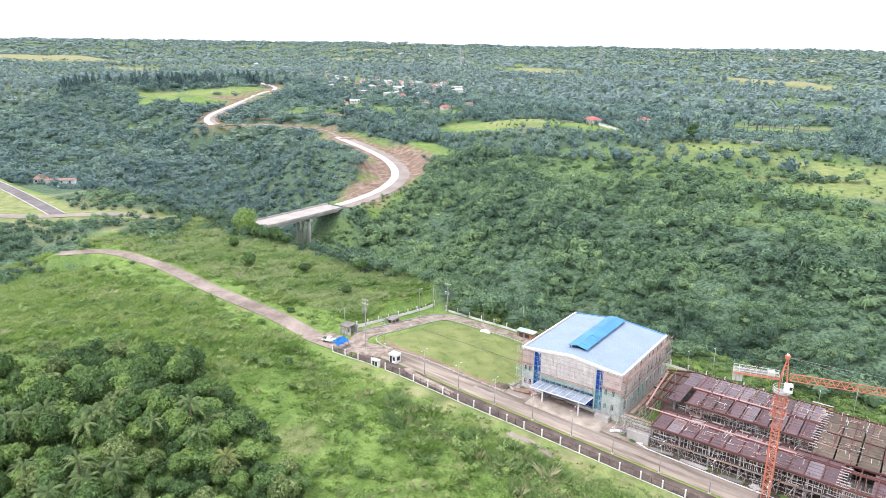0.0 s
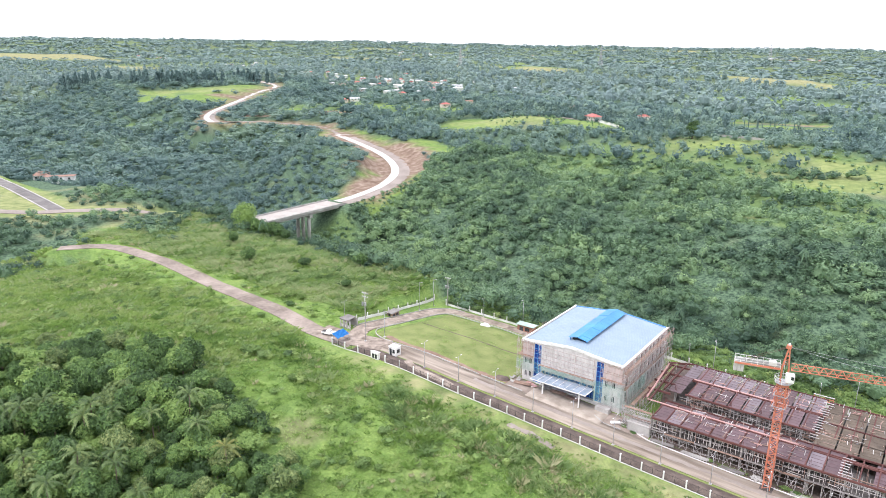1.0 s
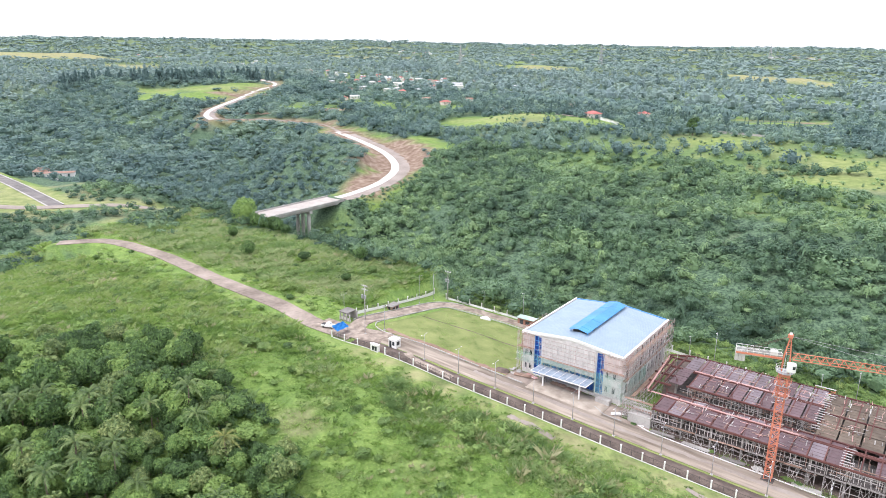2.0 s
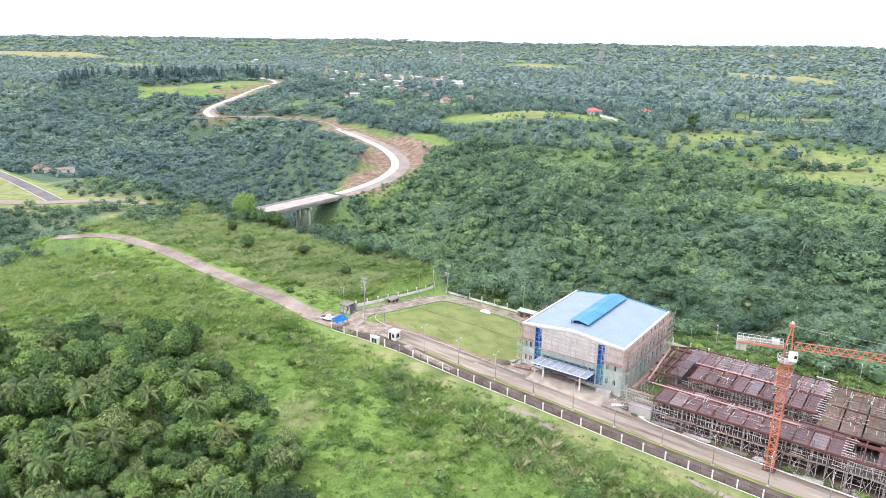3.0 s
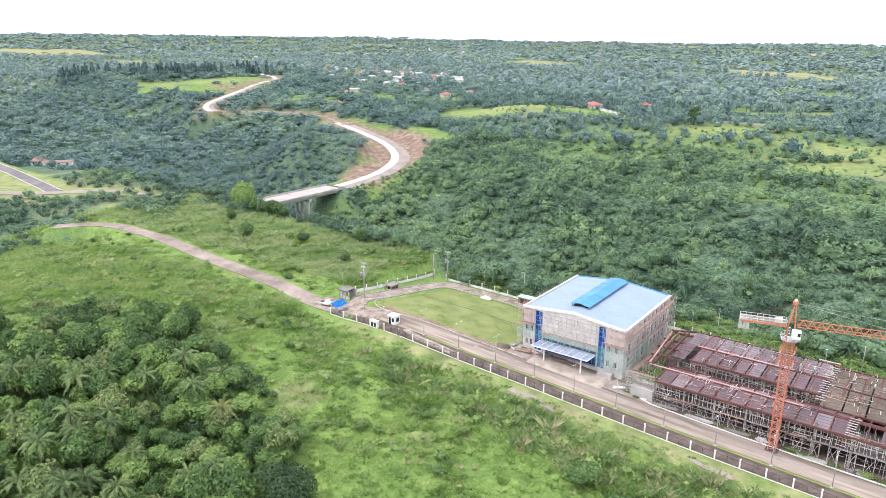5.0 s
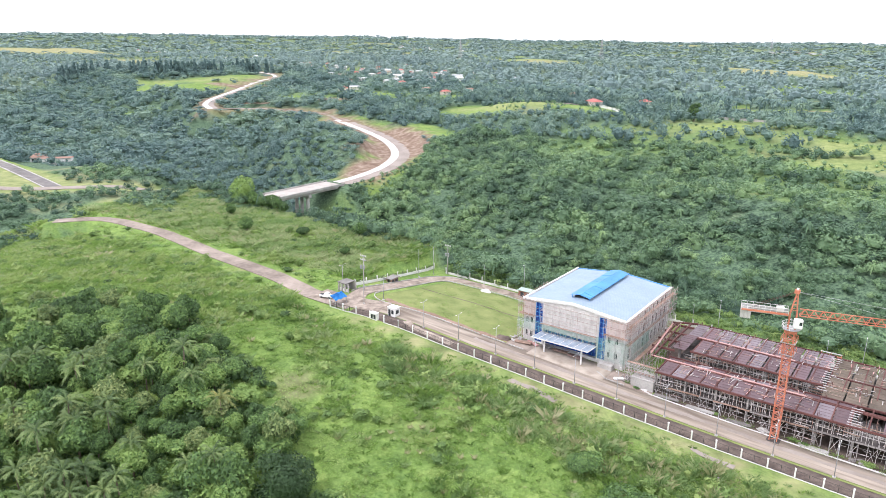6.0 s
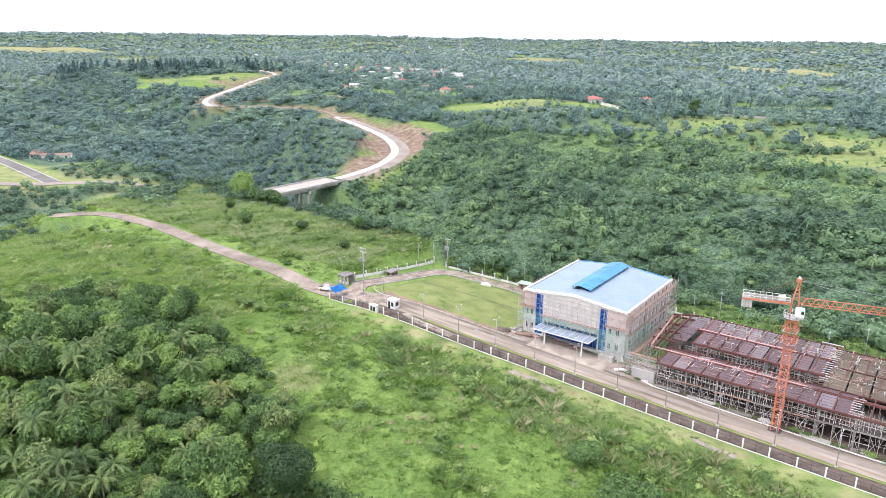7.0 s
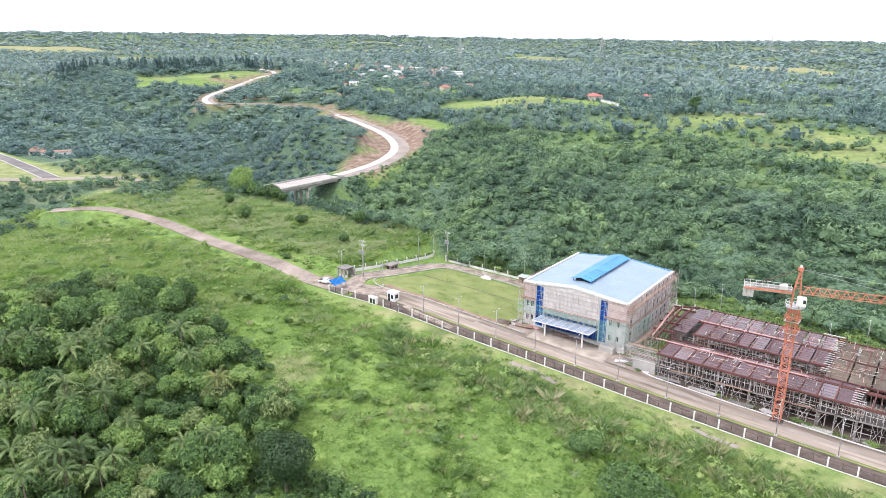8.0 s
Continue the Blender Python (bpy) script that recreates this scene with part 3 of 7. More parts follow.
def gathered(name, kinds, places, mat, label, category, seed):
    """One object of many plants: places are rows of x, y, z, width, height, tone."""
    rng = np.random.RandomState(seed)
    places = np.asarray(places)
    which = rng.randint(0, len(kinds), len(places))
    vs, fs, ts, base = [], [], [], 0
    for k, (v, f) in enumerate(kinds):
        rows = places[which == k]
        if not len(rows):
            continue
        a = rng.uniform(0, 2 * math.pi, len(rows))
        c, s = np.cos(a)[:, None], np.sin(a)[:, None]
        x = (v[None, :, 0] * c - v[None, :, 1] * s) * rows[:, 3:4] + rows[:, 0:1]
        y = (v[None, :, 0] * s + v[None, :, 1] * c) * rows[:, 3:4] + rows[:, 1:2]
        z = v[None, :, 2] * rows[:, 4:5] + rows[:, 2:3]
        vs.append(np.stack([x, y, z], 2).reshape(-1, 3))
        off = base + np.arange(len(rows))[:, None, None] * len(v)
        fs.append((f[None] + off).reshape(-1, 3))
        ts.append(np.repeat(rows[:, 5], len(v)))
        base += len(rows) * len(v)
    me = mesh_of(name, np.concatenate(vs), np.concatenate(fs), np.concatenate(ts))
    me.materials.append(mat)
    return tagged(new(name, me), label, category, kind="stuff")


def scattered(seed, low, high, spacing):
    """Jittered points over a rectangle of the plan."""
    rng = np.random.RandomState(seed)
    xs, ys = np.arange(low[0], high[0], spacing), np.arange(low[1], high[1], spacing)
    x, y = np.meshgrid(xs, ys)
    x = x + rng.uniform(-0.5, 0.5, x.shape) * spacing
    y = y + rng.uniform(-0.5, 0.5, y.shape) * spacing
    return x.ravel(), y.ravel(), rng


def towards(x, y, low, high):
    """Points of the plan whose bearing from the camera lies in a fan about its view."""
    a = np.degrees(np.arctan2(x - 52, y + 139))
    return (a > low) & (a < high)


# Field edges that trees must not hide from the camera.
CREST = Line([(-335, 388, 0), (-300, 376, 0), (-262, 380, 0), (-229, 384, 0), (-205, 398, 0), (-181, 414, 0)], 6)
RIDGE_FIELD = Line([(-862, 408, 0), (-810, 430, 0), (-752, 468, 0)], 8)
RED_FIELD = Line([(-124, 578, 0), (-90, 574, 0), (-48, 570, 0)], 8)
UPPER_FIELD = Line([(-8, 306, 0), (10, 300, 0), (34, 296, 0)], 6)
for line in (CREST, UPPER_FIELD, RIDGE_FIELD, RED_FIELD):
    line.p[:, 2] = ground_z(line.p[:, 0], line.p[:, 1])


def under_sight_line(x, y):
    """The highest that a tree may reach without hiding the far bank's roads and fields from the camera at its lowest.
    """
    ex, ey, ez = 52.0, -139.0, 66.0
    far, bearing = np.hypot(x - ex, y - ey), np.arctan2(x - ex, y - ey)
    top = np.full(x.shape, 1e3)
    for line in (VALLEY_ROAD, HIDDEN_TRACK, FAR_ROAD, CREST, UPPER_FIELD, RIDGE_FIELD, RED_FIELD):
        for px, py, pz in line.p:
            if line is VALLEY_ROAD and py < 158:
                continue
            d, b = math.hypot(px - ex, py - ey), math.atan2(px - ex, py - ey)
            hides = (np.abs(bearing - b) < 0.007 + 3.5 / far) & (far < d - 2) & (far > d - 200)
            top = np.where(hides, np.minimum(top, ez + (pz + 0.2 - ez) * far / d), top)
    return top


def wood(name, seed, low, high, spacing, kinds, width, height, label, keep=None, mat=None, sink=0.5, lift=0.0):
    x, y, rng = scattered(seed, low, high, spacing)
    ok = towards(x, y, -72.5, -0.5) & (rng.uniform(0, 1, x.shape) > open_land(x, y) * 1.02)
    ok &= (VALLEY_ROAD.near(x, y)[0] > 12) | (y < 140)
    if keep is not None:
        ok &= keep(x, y)
    x, y = x[ok], y[ok]
    w = rng.uniform(*width, len(x)) * (1 + 0.25 * waves(x, y, 60, 41))
    h = w * rng.uniform(*height, len(x))
    tone = 0.47 + 0.18 * rng.normal(0, 1, len(x)) + 0.22 * waves(x, y, 90, 43)
    z = ground_z(x, y) - sink + lift * np.clip(waves(x, y, 34, 45), -0.5, 1.2)
    # Trees are lowered or dropped to fit the camera's view.
    room = under_sight_line(x, y) - z
    h = np.minimum(h, room / 1.3)
    # Shade put into leaf tone: west valley and behind the compound; thicket simply darker.
    tone = tone - 0.4 * hump(x, y, -380, 110, 90, 70) - 0.4 * hump(x, y, -245, 20, 50, 50) - 0.22 * hump(x, y, 30, 110, 90, 60)
    rows = np.stack([x, y, z, w, h, np.clip(tone, 0, 1)], 1)[room > 1.0]
    return gathered(name, kinds, rows, mat or LEAVES, label, "woods", seed)


def palm_head(rng, fronds=15, length=1.0, pieces=3, cut=True, broad=0.13):
    """A star of drooping fronds about the origin, each a folded strip in a few pieces."""
    v, f = [], []
    for i in range(fronds):
        a = 2 * math.pi * (i / fronds) + rng.uniform(-0.2, 0.2)
        rise = rng.uniform(0.0, 0.95)
        l = length * rng.uniform(0.8, 1.1)
        for side in (-1, 1):
            base = len(v)
            for k in range(pieces + 1):
                t = k / pieces
                r = l * t * (1 - 0.12 * t)
                z = l * (rise * t - (0.75 + 0.35 * rise) * t * t) + 0.1
                w = l * broad * math.sin(math.pi * min(1, 0.12 + 0.88 * t)) + 0.012
                cx, cy = r * math.cos(a), r * math.sin(a)
                ox, oy = -math.sin(a) * side, math.cos(a) * side
                v.append((cx, cy, z))
                v.append((cx + ox * w, cy + oy * w, z - w * 0.55))
            for k in range(pieces):
                b = base + 2 * k
                f.append((b, b + 1, b + 3, b + 2))
    return np.array(v), (halved(np.array(f)) if cut else np.array(f))


def tuft(rng, blades=22, wide=0.05, spread=0.8):
    """A clump of arching blades one metre high."""
    v, f = [], []
    for _ in range(blades):
        a, r = rng.uniform(0, 2 * math.pi), rng.uniform(0.0, 0.4)
        lean, h = rng.uniform(0.1, spread), rng.uniform(0.5, 1.1)
        x, y = r * math.cos(a), r * math.sin(a)
        w = wide * rng.uniform(0.6, 1.5)
        ox, oy = -math.sin(a) * w, math.cos(a) * w
        b = len(v)
        v += [(x - ox, y - oy, -0.1), (x + ox + lean * 0.3 * math.cos(a), y + oy + lean * 0.3 * math.sin(a), h * 0.6), (x + lean * math.cos(a), y + lean * math.sin(a), h)]
        f.append((b, b + 1, b + 2))
    return np.array(v), np.array(f)


rng0 = np.random.RandomState(12)
MID_KINDS = crown_kinds(5, 9, 112, 0.150, (0.5, 0.85), 3, 6)
STAR_KINDS = []
for _ in range(4):
    v, f = palm_head(rng0, 11, 1.0, 2)
    STAR_KINDS.append((v * 0.8 + np.array([0, 0, 1.0]), f))
NEAR_KINDS = crown_kinds(9, 8, 230, 0.095, (0.5, 0.85), 3, 6)
FAR_KINDS = crown_kinds(6, 7, 56, 0.20, (0.6, 1.0), 3, 7)
DIM_KINDS = crown_kinds(7, 6, 14, 0.26, (0.7, 1.0), 3, 6)
GROVES = []
for _ in range(6):
    v, f = lumpy_crown(rng0, 26, 0.36, 4, 0.8)
    GROVES.append((v, f))


def seen_slope(x, y):
    """Leave thin the steep wall right under the compound, which drops out of sight, and clear a lane for the camera's
    view of the pier.
    """
    sight_lane = np.abs((x + 247) * 0.662 + (y - 125) * 0.750)
    low = (sight_lane < 11) & (x < -150)
    return ((y > 92) | (x < -150) | (y < 52)) & ~low


wood("forest", 1, (-262, 40), (75, 330), 4.4, MID_KINDS, (2.3, 4.7), (0.85, 1.35), "dense green broadleaf forest filling the ravine", keep=lambda x, y: seen_slope(x, y) & ((y > 150) | (x < -190)), lift=3.0)
wood("forest", 12, (-190, 40), (75, 150), 3.8, NEAR_KINDS, (2.3, 4.7), (0.85, 1.35), "dense green broadleaf forest behind the compound", keep=seen_slope, lift=3.0)
wood("palms", 11, (-262, 39), (75, 330), 24.0, STAR_KINDS, (2.6, 3.6), (1.9, 2.5), "palms and bananas scattered through the ravine forest", keep=seen_slope)
wood("forest", 2, (-420, 60), (-262, 330), 5.8, MID_KINDS, (2.2, 4.6), (0.85, 1.4), "dense green forest on the knoll beside the winding road", lift=2.5, mat=HAZED_VALLEY_LEAVES)
wood("forest", 7, (-330, -110), (-84, 76), 5.2, MID_KINDS, (1.8, 3.4), (0.8, 1.2), "thicket of green trees on the western edge of the plateau", lift=1.0, keep=lambda x, y: (y < np.interp(x, RAVINE_X, SOUTH_LIP) - 2) | (x < -262))
wood("forest", 3, (-1000, -60), (-420, 640), 9.0, FAR_KINDS, (4.2, 8.0), (0.6, 0.95), "broad woods over the western valley, blued for haze", mat=HAZED_VALLEY_LEAVES, lift=4.0)
wood("forest", 4, (-420, 330), (60, 640), 7.5, FAR_KINDS, (2.8, 5.6), (0.85, 1.3), "green woods along the edge of the far plateau", mat=HAZED_VALLEY_LEAVES, lift=1.5)
# The far woods take leaves with haze mixed into their colour.
wood("forest", 5, (-2000, 100), (100, 1500), 18.0, DIM_KINDS, (4.5, 10.5), (0.65, 1.1), "distant woods and coconut groves on the plain, greyed for haze",
     keep=lambda x, y: ~((x > -1000) & (y < 640)), mat=HAZED_FAR_LEAVES)
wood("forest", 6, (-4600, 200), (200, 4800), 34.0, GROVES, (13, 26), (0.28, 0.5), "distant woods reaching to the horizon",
     keep=lambda x, y: ~((x > -2000) & (y < 1500)) & (np.hypot(x - 52, y + 139) < 4850), mat=HAZED_FAR_LEAVES, sink=1.5)


def scrubby(x, y):
    m = np.zeros(np.shape(x))
    for k in SCRUB + MEADOWS[1:10]:
        m = np.maximum(m, hump(x, y, *k))
    return (m > 0.25) & (waves(x, y, 26, 71) > -0.1)


x, y, rng = scattered(24, (-262, 50), (-140, 140), 2.6)
# Low plants only, along the camera's sight line to the pier.
ok = (np.abs((x + 247) * 0.662 + (y - 125) * 0.750) < 11) & (y > np.interp(x, RAVINE_X, SOUTH_LIP))
x, y = x[ok], y[ok]
rows = np.stack([x, y, ground_z(x, y) - 0.3, rng.uniform(1.2, 2.0, len(x)), rng.uniform(0.8, 1.4, len(x)), np.clip(0.5 + 0.25 * rng.normal(0, 1, len(x)), 0, 1)], 1)
gathered("scrub", FAR_KINDS, rows, LEAVES, "low green scrub in the lane cleared for the view of the bridge", "bushes", 25)

x, y, rng = scattered(26, (-262, 138), (-205, 225), 3.2)
ok = (VALLEY_ROAD.near(x, y)[0] > 9.5) & (VALLEY_ROAD.near(x, y)[0] < 24) & (x > -244) & (rng.uniform(0, 1, x.shape) < 0.8)
x, y = x[ok], y[ok]
rows = np.stack([x, y, ground_z(x, y) - 0.3, rng.uniform(0.9, 2.2, len(x)), rng.uniform(0.8, 2.0, len(x)), np.clip(0.5 + 0.25 * rng.normal(0, 1, len(x)), 0, 1)], 1)
gathered("scrub", FAR_KINDS, rows, LEAVES, "low green scrub below the road at the bridge's end", "bushes", 27)

x, y, rng = scattered(21, (-420, 230), (60, 480), 4.6)
ok = towards(x, y, -60, 3) & scrubby(x, y) & (rng.uniform(0, 1, x.shape) < 0.5) & (VALLEY_ROAD.near(x, y)[0] > 16)
x, y = x[ok], y[ok]
rows = np.stack([x, y, ground_z(x, y) - 0.2, rng.uniform(0.7, 2.0, len(x)), rng.uniform(0.7, 1.9, len(x)), np.clip(0.6 + 0.25 * rng.normal(0, 1, len(x)), 0, 1)], 1)
gathered("scrub", FAR_KINDS, rows, LEAVES, "low scrub over the upper meadows", "bushes", 22)

x, y, rng = scattered(28, (-78, 39.4), (92, 62), 2.2)
ok = y < np.interp(x, RAVINE_X, SOUTH_LIP) + 9
x, y = x[ok], y[ok]
rows = np.stack([x, y, ground_z(x, y) - 0.3, rng.uniform(1.0, 1.9, len(x)), rng.uniform(0.8, 1.9, len(x)), np.clip(0.36 + 0.25 * rng.normal(0, 1, len(x)), 0, 1)], 1)
gathered("scrub", MID_KINDS, rows, SCRUB_LEAVES, "light green scrub and bananas behind the back fence", "bushes", 29)
rows = rows[::9].copy()
rows[:, 3], rows[:, 4] = rng.uniform(1.6, 2.4, len(rows)), rng.uniform(1.4, 2.4, len(rows))
gathered("banana_plants", STAR_KINDS, rows, SCRUB_LEAVES, "broad-leaved banana plants among the scrub behind the fence", "banana plants", 30)

COCONUTS = []
for k in range(4):
    v, f = palm_head(rng0, 12, 0.42, 2, True, 0.2)
    v = v + np.array([0, 0, 1.0])
    w = 0.018
    tv = np.array([(-w, -w, -0.05), (w, -w, -0.05), (w, w, -0.05), (-w, w, -0.05), (-w, -w, 1.02), (w, -w, 1.02), (w, w, 1.02), (-w, w, 1.02)])
    tf = halved(np.array([(0, 1, 5, 4), (1, 2, 6, 5), (2, 3, 7, 6), (3, 0, 4, 7)]))
    COCONUTS.append((np.vstack([v, tv]), np.vstack([f, tf + len(v)])))
x, y, rng = scattered(31, (-330, 415), (10, 600), 8.0)
ok = (hump(x, y, -150, 478, 125, 40, -14) + 0.7 * hump(x, y, -330, 520, 60, 60) > 0.42) & (rng.uniform(0, 1, x.shape) < 0.6) & (open_land(x, y) < 0.6) & ((x < -128) | (y < 470))
x, y = x[ok], y[ok]
h = rng.uniform(9, 14, len(x))
rows = np.stack([x, y, ground_z(x, y), h * 0.85, h, np.clip(0.4 + 0.25 * rng.normal(0, 1, len(x)), 0, 1)], 1)
gathered("coconut_grove", COCONUTS, rows, HAZED_VALLEY_LEAVES, "grove of tall coconut palms along the ridge", "palms", 32)


# ---- building blocks ----
def part(name, bm, mat, parent, label="", smooth=False):
    """Link a bmesh as one mesh object under a thing or a part."""
    me = bpy.data.meshes.new(name)
    bm.to_mesh(me)
    bm.free()
    if smooth:
        me.polygons.foreach_set("use_smooth", [True] * len(me.polygons))
    me.materials.append(mat)
    return hung(name, me, parent, label)


def hung(name, me, parent, label="", at=None):
    """An object on a mesh, under a parent, placed in world terms."""
    ob = new(name, me)
    if parent is not None:
        ob.parent = parent
        top = Matrix.Identity(4)
        chain = []
        q = parent
        while q is not None:
            chain.append(q)
            q = q.parent
        for q in reversed(chain):
            top = top @ q.matrix_parent_inverse @ q.matrix_basis
        ob.matrix_parent_inverse = top.inverted()
    if at is not None:
        ob.matrix_basis = at
    return tagged(ob, label)


def thing(name, at, label, category, group="", kind=""):
    ob = new(name)
    ob.empty_display_size = 0.3
    ob.matrix_basis = Matrix.Translation(at)
    return tagged(ob, label, category, group, kind)


def add_box(bm, x0, x1, y0, y1, z0, z1, bevel=0.0):
    r = bmesh.ops.create_cube(bm, size=1, matrix=Matrix.Translation(((x0 + x1) / 2, (y0 + y1) / 2, (z0 + z1) / 2)) @ Matrix.Diagonal((x1 - x0, y1 - y0, z1 - z0, 1)))
    if bevel:
        edges = list({e for v in r["verts"] for e in v.link_edges})
        bmesh.ops.bevel(bm, geom=edges, offset=bevel, segments=1, affect="EDGES")
    return bm


def box_of(x0, x1, y0, y1, z0, z1, bevel=0.0):
    return add_box(bmesh.new(), x0, x1, y0, y1, z0, z1, bevel)


SHARED = {}


def shared_mesh(kind, mat):
    """One mesh for all alike pieces: a square bar or a six-sided tube, one metre long along z."""
    key = (kind, mat.name)
    if key not in SHARED:
        bm = bmesh.new()
        if kind == "tube":
            bmesh.ops.create_cone(bm, cap_ends=True, segments=6, radius1=0.5, radius2=0.5, depth=1)
        else:
            bmesh.ops.create_cube(bm, size=1)
        me = bpy.data.meshes.new(kind)
        bm.to_mesh(me)
        bm.free()
        me.materials.append(mat)
        SHARED[key] = me
    return SHARED[key]


def bar_pose(a, b, w, h):
    a, b = Vector(a), Vector(b)
    d = b - a
    turn = d.to_track_quat("Z", "Y").to_matrix().to_4x4()
    return Matrix.Translation((a + b) / 2) @ turn @ Matrix.Diagonal((w, h, d.length, 1))


def bar(name, parent, a, b, w, mat, h=None, kind="bar", label=""):
    """A bar or tube from a to b as a part of its own."""
    return hung(name, shared_mesh(kind, mat), parent, label, bar_pose(a, b, w, h or w))


def add_bar(bm, a, b, w, h=None, sides=4):
    """A bar from a to b inside a mesh that is one piece anyway."""
    if sides == 4:
        bmesh.ops.create_cube(bm, size=1, matrix=bar_pose(a, b, w, h or w))
    else:
        bmesh.ops.create_cone(bm, cap_ends=True, segments=sides, radius1=0.5, radius2=0.5, depth=1, matrix=bar_pose(a, b, w, h or w))
    return bm


NET = bpy.data.materials.new("green_scaffold_net")
NET.use_nodes = True
nn, nl = NET.node_tree.nodes, NET.node_tree.links
net_clear, net_mix, net_weave = nn.new("ShaderNodeBsdfTransparent"), nn.new("ShaderNodeMixShader"), nn.new("ShaderNodeTexNoise")
nn["Principled BSDF"].inputs["Base Color"].default_value = (0.17, 0.42, 0.33, 1)
nn["Principled BSDF"].inputs["Roughness"].default_value = 0.8
net_weave.inputs["Scale"].default_value = 0.6
net_span = nn.new("ShaderNodeMapRange")
net_span.inputs["From Min"].default_value, net_span.inputs["From Max"].default_value = 0.35, 0.7
net_span.inputs["To Min"].default_value, net_span.inputs["To Max"].default_value = 0.10, 0.46
nl.new(net_weave.outputs[0], net_span.inputs["Value"])
nl.new(net_span.outputs[0], net_mix.inputs[0])
nl.new(net_clear.outputs[0], net_mix.inputs[1])
nl.new(nn["Principled BSDF"].outputs[0], net_mix.inputs[2])
nl.new(net_mix.outputs[0], nn["Material Output"].inputs[0])

GLASS_BLUE = material("blue_glazing", (0.008, 0.03, 0.17), (0.02, 0.07, 0.32), 0.12, 2.0, 10.0, spec=0.6)
GLASS_DARK = material("dark_window_glass", (0.02, 0.025, 0.03), (0.06, 0.07, 0.075), 0.15, 2.0, 10.0, spec=0.6)
GLASS_PALE = material("pale_canopy_glass", (0.20, 0.25, 0.32), (0.36, 0.42, 0.50), 0.35, 2.0, 10.0, spec=0.6)
PLASTER = material("raw_white_plaster", (0.50, 0.47, 0.455), (0.80, 0.77, 0.75), 0.8, 2.2, 25.0, 0.2, by_object=0.25)
RENDERED = material("unpainted_brownish_render", (0.40, 0.31, 0.29), (0.66, 0.56, 0.53), 0.85, 2.0, 20.0, 0.2, by_object=0.2)
TUBE = material("scaffold_tube", (0.38, 0.35, 0.34), (0.66, 0.62, 0.60), 0.55, 1.5, 20.0, metal=0.2)
TUBE_BROWN = material("rusty_scaffold_tube", (0.24, 0.14, 0.11), (0.46, 0.32, 0.27), 0.7, 1.5, 20.0, by_object=0.3)
PLANK = material("scaffold_plank", (0.22, 0.14, 0.10), (0.42, 0.30, 0.24), 0.85, 1.5, 20.0, by_object=0.4)
FORM = material("plum_film_faced_plywood", (0.045, 0.022, 0.023), (0.185, 0.118, 0.130), 0.5, 1.4, 9.0, 0.3, by_object=0.7, spec=0.4, amount=0.7)
FORM_GREY = material("greyed_mauve_plywood", (0.085, 0.062, 0.068), (0.27, 0.225, 0.245), 0.6, 1.4, 9.0, 0.3, by_object=0.5, spec=0.4, amount=0.7)
FORM_OLD = material("weathered_olive_plywood", (0.08, 0.062, 0.046), (0.19, 0.15, 0.115), 0.75, 2.5, 8.0, 0.2, by_object=0.45)
# Slab colour darkened to stand for the deep shade under the decks.
DARKENED_SLAB = material("darkened_slab", (0.05, 0.044, 0.042), (0.14, 0.122, 0.112), 0.7, 1.5, 14.0, 0.3)
PINK = material("pink_beam_board", (0.40, 0.21, 0.19), (0.60, 0.38, 0.35), 0.7, 3.0, 14.0)
TARP_BLUE = material("blue_tarpaulin", (0.02, 0.22, 0.60), (0.05, 0.33, 0.76), 0.45, 1.5, 10.0, spec=0.4)
BRICK_RED = material("red_brick", (0.20, 0.09, 0.06), (0.36, 0.19, 0.14), 0.9, 1.5, 20.0, 0.3)
GREENISH_ROOF = material("pale_green_sheet", (0.30, 0.42, 0.36), (0.50, 0.60, 0.52), 0.5, 2.0, 10.0)
RUBBER = material("black_rubber", (0.012, 0.012, 0.012), (0.03, 0.03, 0.03), 0.8, 1.0, 20.0)
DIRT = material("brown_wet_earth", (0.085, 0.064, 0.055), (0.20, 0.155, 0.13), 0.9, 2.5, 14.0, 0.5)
LAWN = material("short_lawn", (0.135, 0.178, 0.058), (0.28, 0.305, 0.12), 0.95, 6.0, 20.0, 0.5, spec=0.1, amount=0.6)

# ---- the compound's roads and lawn ----


def flat_sheet(name, x0, x1, y0, y1, lift, mat, label, category, step_m=1.6, bend=None):
    """A sheet that follows the ground, a little above it, with edges that go down into it."""
    nx, ny = max(2, int((x1 - x0) / step_m)), max(2, int((y1 - y0) / step_m))
    eu, ev = 0.04 / (x1 - x0), 0.04 / (y1 - y0)
    us, vs = (np.concatenate([[0], np.linspace(e, 1 - e, k + 1), [1]]) for e, k in ((eu, nx), (ev, ny)))
    u, v = np.meshgrid(us, vs)
    nx, ny = nx + 2, ny + 2
    x, y = x0 + (x1 - x0) * u, y0 + (y1 - y0) * v
    if bend is not None:
        x, y = bend(x, y)
    z = ground_z(x, y) + lift
    rim = (u == 0) | (u == 1) | (v == 0) | (v == 1)
    z = np.where(rim, z - lift - 0.1, z)
    q = (np.arange(ny)[:, None] * (nx + 1) + np.arange(nx)[None, :]).ravel()
    me = mesh_of(name, np.stack([x.ravel(), y.ravel(), z.ravel()], 1), np.stack([q, q + 1, q + nx + 2, q + nx + 1], 1), smooth=True)
    me.materials.append(mat)
    return tagged(new(name, me), label, category, kind="structure")


def ribbon(name, pts, half, lift, mat, label, category, ragged=0.0):
    line = Line([(x, y, ground_at(x, y)) for x, y in pts], 1.5)
    line.p[:, 2] = ground_z(line.p[:, 0], line.p[:, 1])
    return strip(name, line, -half, half, lift, mat, label, category, ragged)


